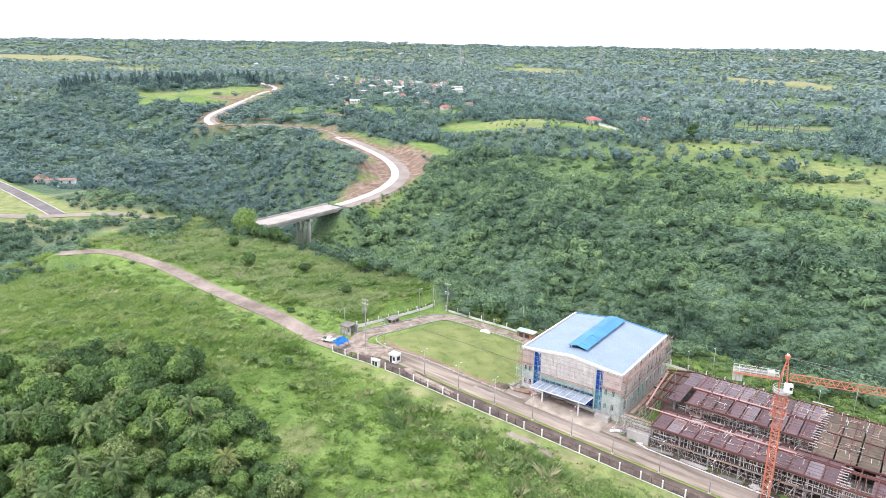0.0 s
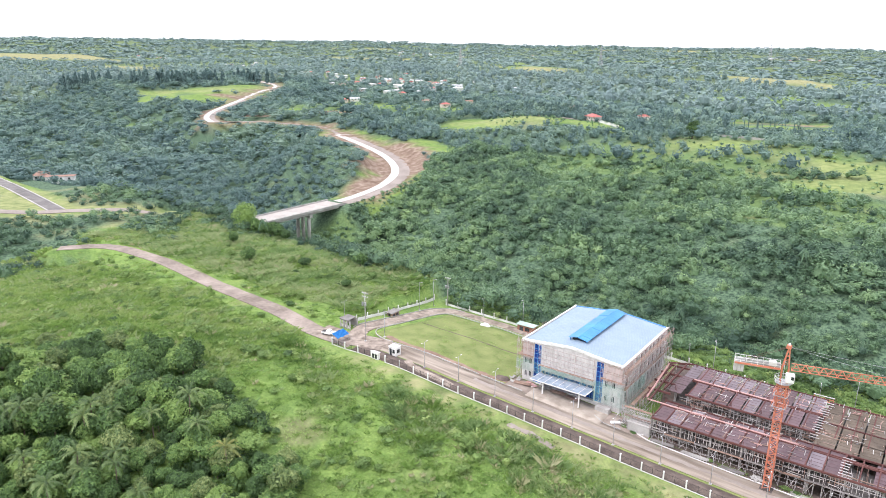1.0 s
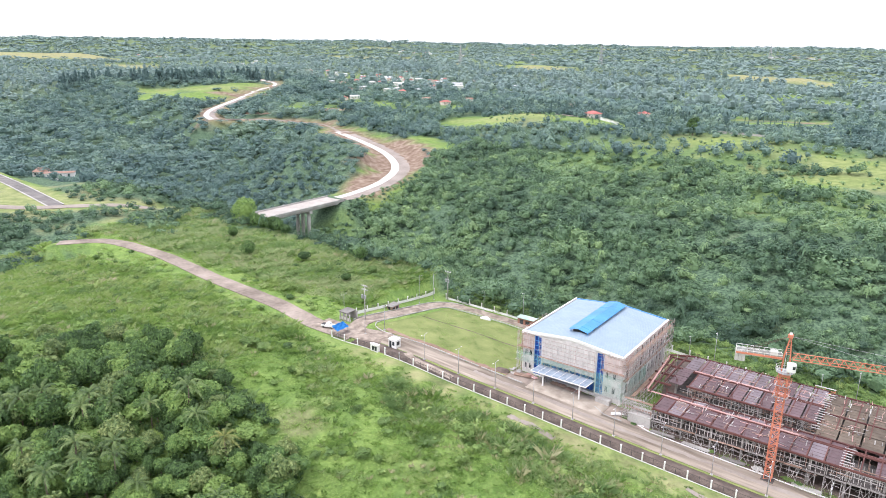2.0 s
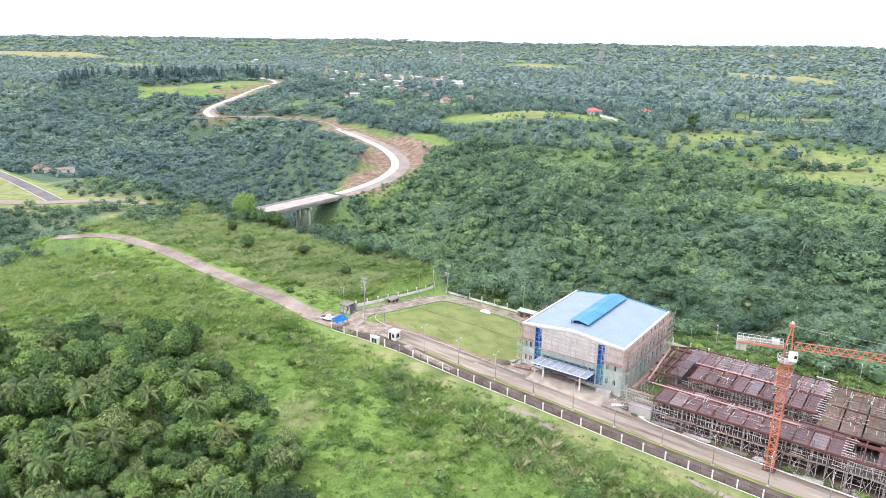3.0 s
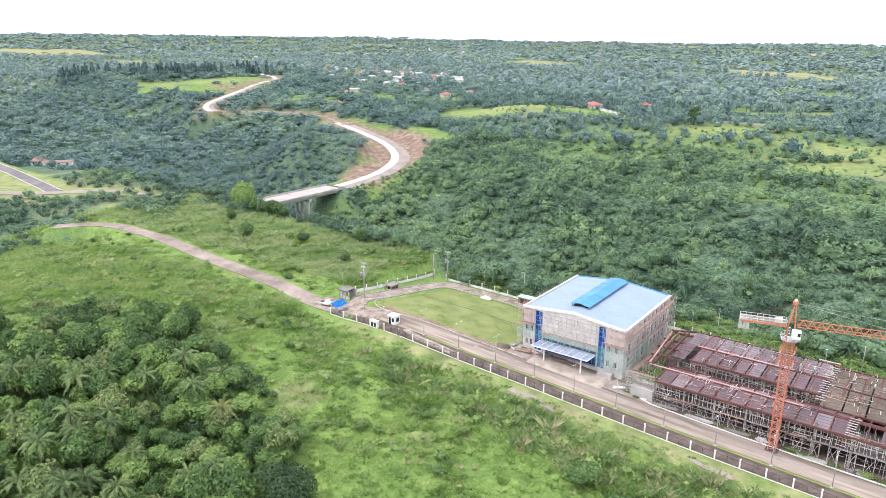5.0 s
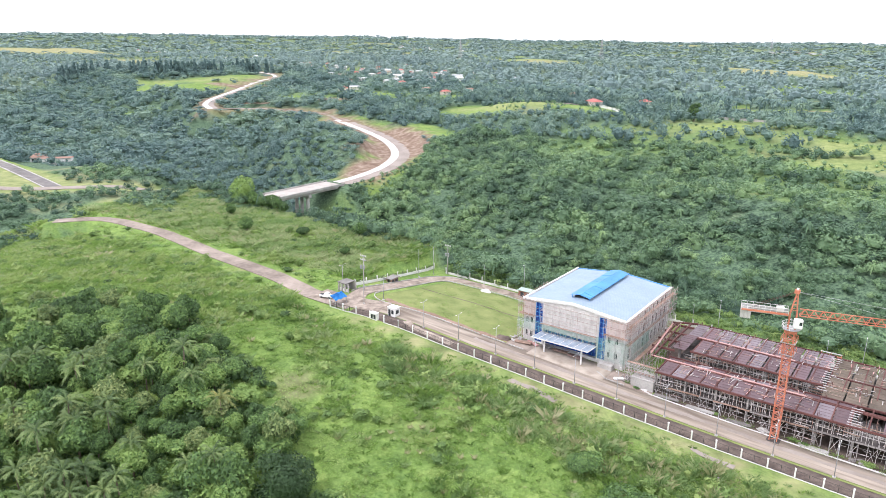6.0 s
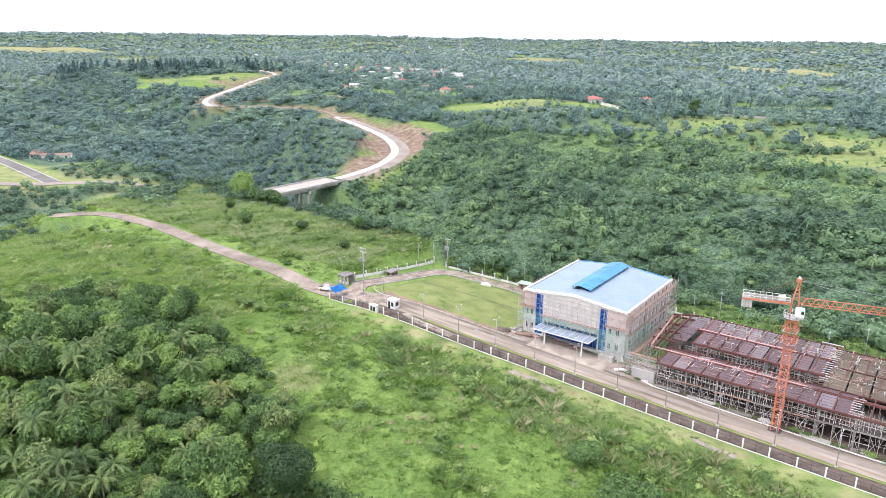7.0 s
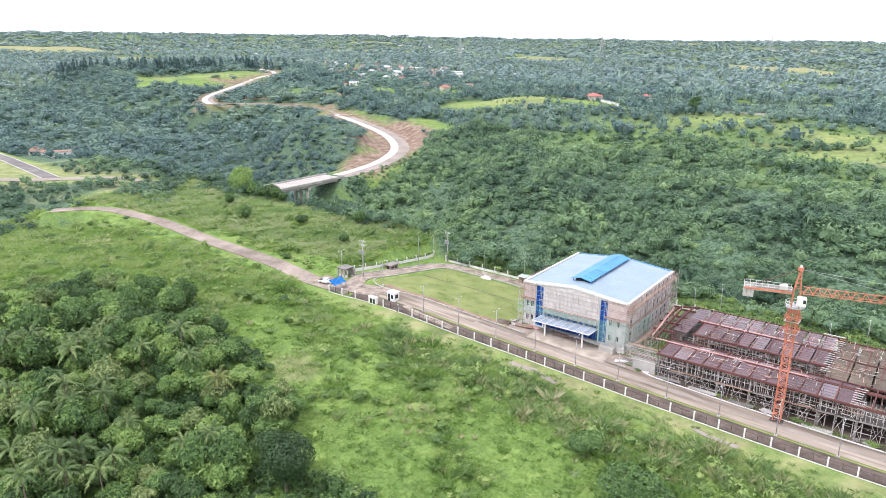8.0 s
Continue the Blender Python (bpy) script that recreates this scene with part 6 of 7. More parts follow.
# rebar starters over the columns and loose timbers
for x in cols_x:
    for y in (-3.7, 4.4, 11.0, 18.6, 26.6):
        if y == 4.4 or rngs.rand() < 0.75:
            for dx, dy in ((-0.13, -0.13), (0.13, -0.13), (0.13, 0.13), (-0.13, 0.13)):
                bar("rebar", site, (x + dx, y + dy, DECK - 0.1), (x + dx + rngs.uniform(-0.1, 0.1), y + dy, DECK + rngs.uniform(0.8, 1.5)), 0.045, RUST)
for _ in range(420):
    zone = rngs.rand()
    if zone < 0.4:
        x, y = rngs.uniform(9, 44), rngs.uniform(-3.8, 4.5)
    elif zone < 0.75:
        x, y = rngs.uniform(12, 38), rngs.uniform(11, 27)
    else:
        x, y = rngs.uniform(39, 60), rngs.uniform(6, 27)
    a, l = rngs.choice([0.0, math.pi / 2]) + rngs.normal(0, 0.12), rngs.uniform(0.7, 2.4)
    z = DECK + 0.09 - (0.28 if x > 38.4 else 0)
    bar("timber", site, (x, y, z), (x + l * math.cos(a), y + l * math.sin(a), z + 0.02), rngs.uniform(0.06, 0.16), [PINK, TUBE, PLANK, CONCRETE, TUBE_BROWN, PLANK, TUBE_BROWN, RAW][rngs.randint(8)], 0.06)
# stepped raw ends of the decks
for k in range(16):
    y = 8 + 19 * k / 16
    bar("timber", site, (37.6, y, DECK + 0.03), (38.6 + rngs.uniform(0.2, 1.3), y, DECK + 0.03), 0.18, TUBE, 0.1)
for k in range(8):
    y = -4 + 8.5 * k / 8
    bar("timber", site, (44.4, y, DECK + 0.03), (45.6 + rngs.uniform(0.2, 1.2), y, DECK + 0.03), 0.2, TUBE, 0.1)
# props under the decks, along every open edge
for y, x0, x1, gap in ((-4.0, 9.3, 71, 0.85), (-2.6, 9.3, 60, 1.3), (10.75, 11.8, 44, 0.85), (12.2, 12, 44, 1.5), (4.6, 11, 45, 1.6)):
    x = x0
    while x < x1:
        lean = rngs.normal(0, 0.05)
        bar("prop", site, (x, y, FIRST), (x + lean, y, DECK - 0.15), 0.085, TUBE if rngs.rand() < 0.8 else TUBE_BROWN)
        x += gap * rngs.uniform(0.75, 1.25)
    bar("runner", site, (x0, y, FIRST + 1.25), (x1, y, FIRST + 1.25), 0.07, TUBE)
    bar("runner", site, (x0, y - 0.1, DECK - 0.3), (x1, y - 0.1, DECK - 0.3), 0.14, PLANK)
for y in (-1.2, 0.4, 2.0, 14.0):
    x = 9.6 if y < 5 else 12
    while x < (50 if y < 5 else 38):
        bar("prop", site, (x, y, FIRST), (x + rngs.normal(0, 0.05), y, DECK - 0.15), 0.085, TUBE if rngs.rand() < 0.6 else TUBE_BROWN)
        x += rngs.uniform(1.0, 1.7)
# ledgers, boards and braces crowding the open storeys
for _ in range(300):
    y = rngs.choice([-4.3, -3.4, -2.4, 10.3, 11.4])
    low = y < 5 and rngs.rand() < 0.45
    z0, z1 = (-2.0, FIRST - 0.3) if low else (FIRST + 0.1, DECK - 0.3)
    x, z, l = rngs.uniform(9.2, 56 if y < 5 else 38), rngs.uniform(z0, z1), rngs.uniform(0.8, 3.4)
    if rngs.rand() < 0.3:
        bar("brace", site, (x, y, z0), (x + rngs.uniform(-1.2, 1.2), y, z1), 0.06, TUBE)
    else:
        bar("ledger", site, (x, y, z), (x + l, y + rngs.uniform(-0.2, 0.2), z + rngs.normal(0, 0.06)), rngs.uniform(0.05, 0.12), [TUBE, TUBE, PLANK, CONCRETE, TUBE_BROWN][rngs.randint(5)])
# edge walkway of planks at the first floor, and scaffold frames below
x = 8.6
while x < 71:
    l = rngs.uniform(2.2, 3.8)
    bar("plank", site, (x, -4.65, FIRST + rngs.uniform(-0.05, 0.12)), (x + l, -4.65 + rngs.uniform(-0.1, 0.1), FIRST + rngs.uniform(-0.05, 0.12)), 0.5, RAW if rngs.rand() < 0.5 else PLANK, 0.08)
    x += l + 0.1
for i in range(42):
    x = 9.4 + 1.5 * i
    g = ground_at(x, -4.5)
    bar("scaffold_post", site, (x, -4.55, g), (x, -4.55, FIRST + rngs.uniform(-0.1, 1.5)), 0.075, TUBE, kind="tube")
    bar("scaffold_post", site, (x, -3.2, g), (x, -3.2, FIRST - 0.2), 0.075, TUBE, kind="tube")
    if i % 2 == 0 and i < 41:
        bar("scaffold_brace", site, (x, -4.6, g + 0.2), (x + 1.5, -4.6, FIRST - 0.2), 0.06, TUBE, kind="tube")
        bar("scaffold_brace", site, (x + 1.5, -4.6, g + 0.2), (x, -4.6, FIRST - 0.2), 0.06, TUBE, kind="tube")
for z in (-0.9, 0.0):
    bar("scaffold_rail", site, (9.2, -4.6, z + 0.3), (40, -4.6, z - 0.5), 0.06, TUBE, kind="tube")
# boards and upstands of the open courtyard
for x in (13, 18, 24, 30, 36):
    bar("slab_edge", site, (x, 10.2, FIRST + 0.05), (x + 2.4, 10.2, FIRST + 0.05), 0.5, CONCRETE, 0.3)

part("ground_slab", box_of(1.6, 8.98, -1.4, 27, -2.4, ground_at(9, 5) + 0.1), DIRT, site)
low = thing("retaining_block", (6.5, -3, -1.4), "pale concrete block wall at the end of the unfinished building", "wall")
part("wall", box_of(4.0, 8.9, -4.9, -1.5, -2.4, 1.0, 0.04), CONCRETE, low)
part("coping", box_of(3.9, 9.0, -5.0, -1.4, 1.0, 1.14, 0.03), CONCRETE, low)
scaffold("scaffold", "jumble of grey tube scaffold between the hall and the unfinished building", (2.4, -2.8, -1.2), (1, 0, 0), (0, -1, 0), 6.4, 4.8, 9, 7, 1.6, TUBE, 99, (4, 7), True, 8)
scaffold("scaffold", "grey tube scaffold beside the hall's side wall", (2.6, -1.0, -1.2), (0, 1, 0), (1, 0, 0), 24, 5.6, 12, 4, 2.2, TUBE, 3.8, (3,), True, 9)

crate = thing("formwork_table", (37, 31.5, ground_at(37, 31.5)), "orange and white formwork frame behind the deck", "formwork")
for x in (35.0, 37, 39.0):
    bar("leg", crate, (x, 30.6, ground_at(x, 30.6)), (x, 30.6, 2.6), 0.14, ORANGE)
for z in (1.5, 2.1, 2.7):
    bar("rail", crate, (34.8, 30.6, z), (39.2, 30.6, z), 0.16, ORANGE if z < 2.5 else WHITE)


# ---- plants near the compound ----
def free_of_paths(x, y):
    """Clear of the gate road and of the compound."""
    d, _ = GATE_ROAD.near(x, y)
    inside = (x > -83) & (y > -20.0) & (y < 39)
    return (d > 4.6) & ~inside


TUFTS = [tuft(np.random.RandomState(k), 26, 0.020, 1.05) for k in range(6)]
SHAGGY = []
for k in range(6):
    r = np.random.RandomState(80 + k)
    tv, tf = tuft(r, 44, 0.035, 1.0)
    dv, df = dome(r, 2, 6, 0.62, 0.3)
    dv = dv * np.array([1.2, 1.2, 0.8]) - np.array([0, 0, 0.1])
    SHAGGY.append((np.vstack([tv * np.array([1.0, 1.0, 0.95]), dv]), np.vstack([tf, df + len(tv)])))
LOW = []
for k in range(5):
    r = np.random.RandomState(60 + k)
    c = np.stack([r.uniform(-1, 1, 48), r.uniform(-1, 1, 48), r.uniform(0.0, 0.6, 48)], 1)
    v = leaf_quads(r, c, np.tile([[0, 0, 0.8]], (48, 1)), 0.12)
    LOW.append((v, np.arange(len(v)).reshape(-1, 3)))


def tall_cover(x, y):
    """How high the rough grass stands: reeds on the bank along the fence and on the hill, short turf between."""
    bank = hump(x, y, 0, -33, 44, 8, 3) + hump(x, y, 42, -33, 26, 12) + 0.9 * hump(x, y, -36, -29, 26, 6)
    hill = step(-62, -88, x) * step(-14, -24, y) + step(-80, -88, x) * step(-3, 3, y)
    reeds = step(-84, -92, x) * step(-4, 6, y)
    t = np.maximum(np.maximum(bank, hill * 0.85), reeds * 1.1) + 0.45 * waves(x, y, 22, 51)
    near_fence = step(-25.5, -22.5, y) * step(-86, -80, x) * step(-10, -16, y)
    return np.clip(t, 0, 1.3) * (1 - near_fence)


x, y, rng = scattered(101, (-235, -100), (62, 60), 1.0)
lip = np.interp(x, RAVINE_X, SOUTH_LIP)
t = tall_cover(x, y)
shade = hump(x, y, -66, -88, 48, 24)
ok = towards(x, y, -74, 2) & free_of_paths(x, y) & (y < lip + 3) & (rng.uniform(0, 1, x.shape) < 0.26 + 0.85 * t) & (shade < 0.55) & ~((y > 38) & (x > -84))
far = np.hypot(x - 52, y + 139)
ok &= rng.uniform(0, 1, x.shape) < np.clip(210 / far, 0.45, 1)
x, y, t = x[ok], y[ok], t[ok]
h = (0.40 + 0.72 * np.clip(t, 0, 1.1)) * np.clip(0.95 + 0.55 * waves(x, y, 8, 57), 0.4, 1.6) * rng.uniform(0.6, 1.3, len(x))
w = np.maximum(h, 0.9) * rng.uniform(0.8, 1.2, len(x)) * np.clip(np.hypot(x - 52, y + 139) / 150, 1, 1.5)
tone = np.clip(0.46 + 0.26 * rng.normal(0, 1, len(x)) + 0.3 * waves(x, y, 26, 53) + 0.34 * step(-70, -92, x), 0, 1)
rows = np.stack([x, y, ground_z(x, y), w, h, tone], 1)
clump = waves(x, y, 7, 58)
band = hump(x, y, 0, -32, 46, 9, 3) + 0.7 * hump(x, y, 30, -28, 30, 8)
dry = rng.uniform(0, 1, len(x)) < 0.02 + 0.38 * band * step(-0.1, 0.5, clump)
reed = ~dry & (rng.uniform(0, 1, len(x)) < 0.15 + 0.75 * step(0.2, 0.7, band + step(-84, -92, x) * step(-4, 6, y) + 0.5 * waves(x, y, 17, 59)))
rows[dry, 4] *= 1.2
gathered("reeds", TUFTS, rows[reed], REED, "tall grey-green reeds on the bank", "grass", 8)
gathered("tall_grass", TUFTS, rows[~dry & ~reed], GRASS, "tall rough green grass over the hillside and bank", "grass", 5)
gathered("dry_reeds", TUFTS, rows[dry], DRY, "tufts of dry straw-coloured reed on the bank", "grass", 6)

x, y, rng = scattered(102, (-120, -100), (62, -22), 1.6)
ok = towards(x, y, -74, 2) & free_of_paths(x, y) & (rng.uniform(0, 1, x.shape) < 0.75)
x, y = x[ok], y[ok]
rows = np.stack([x, y, ground_z(x, y) - 0.05, rng.uniform(0.9, 1.7, len(x)), rng.uniform(0.5, 1.4, len(x)), np.clip(0.52 + 0.2 * rng.normal(0, 1, len(x)) + 0.25 * waves(x, y, 20, 55), 0, 1)], 1)
gathered("creepers", LOW, rows, GRASS, "low bright green creepers covering the meadow", "ground plants", 7)


x, y, rng = scattered(131, (-225, -90), (60, 46), 3.2)
lip = np.interp(x, RAVINE_X, SOUTH_LIP)
t = tall_cover(x, y) + 0.4 * waves(x, y, 18, 133)
ok = towards(x, y, -74, 2) & free_of_paths(x, y) & (y < lip + 2) & (rng.uniform(0, 1, x.shape) < 0.7 * t - 0.5 * step(-84, -92, x) * step(-4, 6, y)) & ~((y > 38) & (x > -84)) & ~((y > -29) & (x > -84))
x, y = x[ok], y[ok]
rows = np.stack([x, y, ground_z(x, y) - 0.2, rng.uniform(0.7, 2.1, len(x)), rng.uniform(0.7, 1.7, len(x)), np.clip(0.66 + 0.28 * rng.normal(0, 1, len(x)), 0, 1)], 1)
gathered("low_scrub", FAR_KINDS, rows, SCRUB_LEAVES, "low leafy scrub among the tall grass", "bushes", 132)


x, y, rng = scattered(134, (-222, -92), (60, 46), 2.5)
lip = np.interp(x, RAVINE_X, SOUTH_LIP)
t = tall_cover(x, y) + 0.45 * waves(x, y, 15, 137)
ok = towards(x, y, -74, 2) & free_of_paths(x, y) & (y < lip + 1) & (rng.uniform(0, 1, x.shape) < 0.08 + 0.5 * t) & ~((y > 38) & (x > -84)) & ~((y > -27) & (x > -84)) & (hump(x, y, -66, -88, 48, 24) < 0.55)
x, y = x[ok], y[ok]
w = rng.uniform(0.8, 1.9, len(x)) * np.clip(1 + 0.4 * waves(x, y, 20, 138), 0.6, 1.5)
rows = np.stack([x, y, ground_z(x, y) - 0.25, w, w * rng.uniform(0.65, 0.95, len(x)), np.clip(0.45 + 0.3 * rng.normal(0, 1, len(x)) + 0.2 * waves(x, y, 30, 139), 0, 1)], 1)
pick = rng.uniform(0, 1, len(x)) < 0.35 + 0.3 * waves(x, y, 24, 140)
gathered("reed_clumps", SHAGGY, rows[pick], REED, "rounded grey-green clumps of reed on the hill and bank", "grass clumps", 135)
gathered("grass_clumps", SHAGGY, rows[~pick], GRASS, "rounded green clumps of rough grass on the hill and bank", "grass clumps", 136)

TUSSOCKS = [(-21.3, -50.8), (-16.8, -52.0), (-10.3, -48.5), (-8.3, -47.1), (-7.8, -57.0), (-19.1, -45.6), (-21.1, -45.9), (-23.0, -47.2), (-6.8, -36.6), (-18.8, -53.2), (-25.0, -50.6)]
rows = np.array([(x, y, ground_at(x, y) - 0.1, 0.75, 1.0, 0.5 + 0.05 * (k % 4)) for k, (x, y) in enumerate(TUSSOCKS)])
gathered("tussocks", SHAGGY, rows, DRY, "small round straw-coloured tussocks in the green meadow", "tussocks", 144)

x, y, rng = scattered(145, (11, -6.0), (60, -4.4), 0.7)
ok = (np.abs(x - 32.5) > 2.5) & (waves(x, y, 12, 147) > -0.25)
x, y = x[ok], y[ok]
rows = np.stack([x, y, ground_z(x, y) + 0.05, rng.uniform(0.4, 0.9, len(x)), rng.uniform(0.3, 1.0, len(x)), np.clip(0.35 + 0.25 * rng.normal(0, 1, len(x)), 0, 1)], 1)
gathered("weeds", LOW, rows, GRASS, "rank green weeds along the foot of the unfinished building", "weeds", 146)

x, y, rng = scattered(141, (-69, -5.5), (-27.5, 29), 1.7)
ok = waves(x, y, 9, 143) > -0.15
x, y = x[ok], y[ok]
rows = np.stack([x, y, ground_z(x, y) + 0.06, rng.uniform(0.4, 1.0, len(x)), rng.uniform(0.15, 0.5, len(x)), np.clip(0.45 + 0.3 * rng.normal(0, 1, len(x)), 0, 1)], 1)
gathered("lawn_weeds", LOW, rows, GRASS, "ragged weeds over the lawn", "weeds", 142)


# trees and bushes that stand singly
def tree_kind(name, seed, leaves, leaf, flat, mat, label, category, group, trunk=0.0, lobes=7, hue=None):
    """A thing one metre in crown radius: a crown of leaf clusters on limbs and a tapered trunk."""
    rng = np.random.RandomState(seed)
    v, f = lumpy_crown(rng, leaves, leaf, lobes, flat)
    dv, df = dome(rng, 5, 9, flat)
    v, f = np.vstack([v, dv]), np.vstack([f, df + len(v)])
    v = v + np.array([0, 0, trunk])
    root = tagged(new(name), label, category, group)
    me = mesh_of("crown", v, f, np.full(len(v), rng.uniform(0.3, 0.7) if hue is None else hue))
    me.materials.append(mat)
    hung("crown", me, root)
    bm = bmesh.new()
    bmesh.ops.create_cone(bm, cap_ends=True, segments=7, radius1=0.09, radius2=0.045, depth=trunk + flat + 0.2, matrix=Matrix.Translation((0, 0, (trunk + flat) / 2 - 0.1)))
    for k in range(4):
        a = k * 1.6 + rng.uniform(0, 1)
        add_bar(bm, (0, 0, trunk + flat * 0.2), (0.55 * math.cos(a), 0.55 * math.sin(a), trunk + flat * 0.8), 0.05, sides=5)
    part("trunk", bm, BARK, root)
    return root


def planted(kinds, spots, seed, first_used=False):
    """Copies of the kinds at rows of x, y, radius, height factor."""
    rng = np.random.RandomState(seed)
    fresh = set()
    for i, (x, y, r, h) in enumerate(spots):
        k = kinds[i % len(kinds)]
        m = Matrix.Translation((x, y, ground_at(x, y) - 0.15)) @ Matrix.Rotation(rng.uniform(0, 6.28), 4, "Z") @ Matrix.Diagonal((r, r, r * h, 1))
        if k.name in fresh:
            c = copy_thing(k, Matrix.Identity(4))
            c.matrix_basis = m
        else:
            k.matrix_basis = m
            fresh.add(k.name)


rng = np.random.RandomState(301)
TREE_LOOKS = [(0.85, BUSH, 8, 0.6, "leafy green tree in the near wood"), (1.0, BUSH, 6, 0.25, "dark green dense tree in the near wood"), (0.75, BUSH, 9, 0.95, "broad light green tree in the near wood"),
              (1.1, BUSH, 7, 0.4, "upright dark green tree in the near wood"), (0.8, BUSH, 5, 0.8, "bright green young tree in the near wood"), (0.9, BUSH, 8, 0.3, "dense dark green tree in the near wood"),
              (0.7, BUSH, 9, 0.65, "spreading green tree in the near wood"), (0.95, FROND, 7, 0.6, "olive green tree in the near wood")]
TREES = [tree_kind("tree", 310 + k, 1250, 0.098, fl, m, lab, "tree", "trees of the near wood", 0.5, lob, tn) for k, (fl, m, lob, tn, lab) in enumerate(TREE_LOOKS)]
wood_spots = []
for gx0 in np.arange(-140, -18, 3.7):
    for gy0 in np.arange(-112, -44, 3.7):
        px, py = gx0 + rng.uniform(-2.1, 2.1), gy0 + rng.uniform(-2.1, 2.1)
        inner = hump(px, py, -70, -88, 54, 26, 16) + 0.8 * hump(px, py, -96, -64, 26, 11, 20) + 0.16 * float(waves(np.array(px), np.array(py), 24, 61))
        if inner > 0.46 and towards(px, py, -76, 2) and math.hypot(px + 26, py + 75) > 7:
            wood_spots.append((px, py, rng.uniform(1.6, 3.5), rng.uniform(0.75, 1.3)))
planted(TREES, wood_spots, 302)
x, y, rng = scattered(303, (-145, -112), (-12, -44), 2.1)
inner = hump(x, y, -70, -88, 54, 26, 16) + 0.8 * hump(x, y, -96, -64, 26, 11, 20) + 0.16 * waves(x, y, 24, 61)
ok = (inner > 0.42) & towards(x, y, -76, 2)
x, y = x[ok], y[ok]
# Undergrowth tone lowered to paint in the shaded gaps between trees.
rows = np.stack([x, y, ground_z(x, y) - 0.3, rng.uniform(1.1, 2.3, len(x)), rng.uniform(1.4, 3.0, len(x)), np.clip(0.3 + 0.27 * rng.normal(0, 1, len(x)), 0, 1)], 1)
gathered("undergrowth", MID_KINDS, rows, BUSH, "tangled green undergrowth between the trees of the near wood", "undergrowth", 304)
rng = np.random.RandomState(305)

BUSHES = [tree_kind("bush", 330 + k, 480, 0.14, fl, m, lab, "bush", "bushes on the hill", 0.0, 6) for k, (fl, m, lab) in enumerate([
    (0.7, SCRUB_LEAVES, "rounded green bush in the tall grass"), (0.6, BUSH, "dark green bush in the tall grass"), (0.8, SCRUB_LEAVES, "light green bush in the tall grass"), (0.65, REED, "pale grey-green bush in the tall grass")])]
bush_spots = []
for i in range(400):
    px, py = rng.uniform(-205, 55), rng.uniform(-86, 46)
    if not free_of_paths(np.array([px]), np.array([py]))[0] or not towards(px, py, -74, 1):
        continue
    if py > -3 and px > -84:
        continue
    if hump(px, py, -72, -86, 52, 26, 14) > 0.5:
        continue
    if py > -30 and px > -80:
        continue
    if px > -70 and rng.rand() < 0.45:
        continue
    if hump(px, py, -20, -58, 30, 14) > 0.4 and rng.rand() < 0.7:
        continue
    bush_spots.append((px, py, rng.uniform(0.8, 2.2), rng.uniform(0.7, 1.1)))
    if len(bush_spots) >= 170:
        break
planted(BUSHES, bush_spots, 303)

big = tree_kind("mango_tree", 350, 4200, 0.05, 0.95, BUSH, "large round dark green tree in the meadow", "tree", "", 0.34, 12, -0.05)
big.matrix_basis = Matrix.Translation((-26.6, -74.6, ground_at(-26.6, -74.6))) @ Matrix.Diagonal((5.2, 5.2, 5.2, 1))
ash = tree_kind("tree", 351, 2200, 0.07, 0.7, BUSH, "broad spreading tree on the bank", "tree", "", 0.3, 10)
ash.matrix_basis = Matrix.Translation((9.5, -40.0, ground_at(9.5, -40.0) - 0.6)) @ Matrix.Diagonal((3.4, 3.4, 2.6, 1))
ash2 = tree_kind("tree", 352, 2600, 0.06, 0.75, BUSH, "light green leafy tree at the foot of the bank", "tree", "", 0.2, 10)
ash2.matrix_basis = Matrix.Translation((20.5, -46.5, ground_at(20.5, -46.5) - 0.4)) @ Matrix.Diagonal((5.2, 5.2, 3.8, 1))
bamboo = tree_kind("bamboo_clump", 353, 1600, 0.08, 1.1, BUSH, "tall yellow-green bamboo clump on the lip of the ravine", "bamboo", "", 0.3, 9, 1.0)
bamboo.matrix_basis = Matrix.Translation((-186, 43, ground_at(-186, 43))) @ Matrix.Diagonal((5.4, 5.4, 5.6, 1))


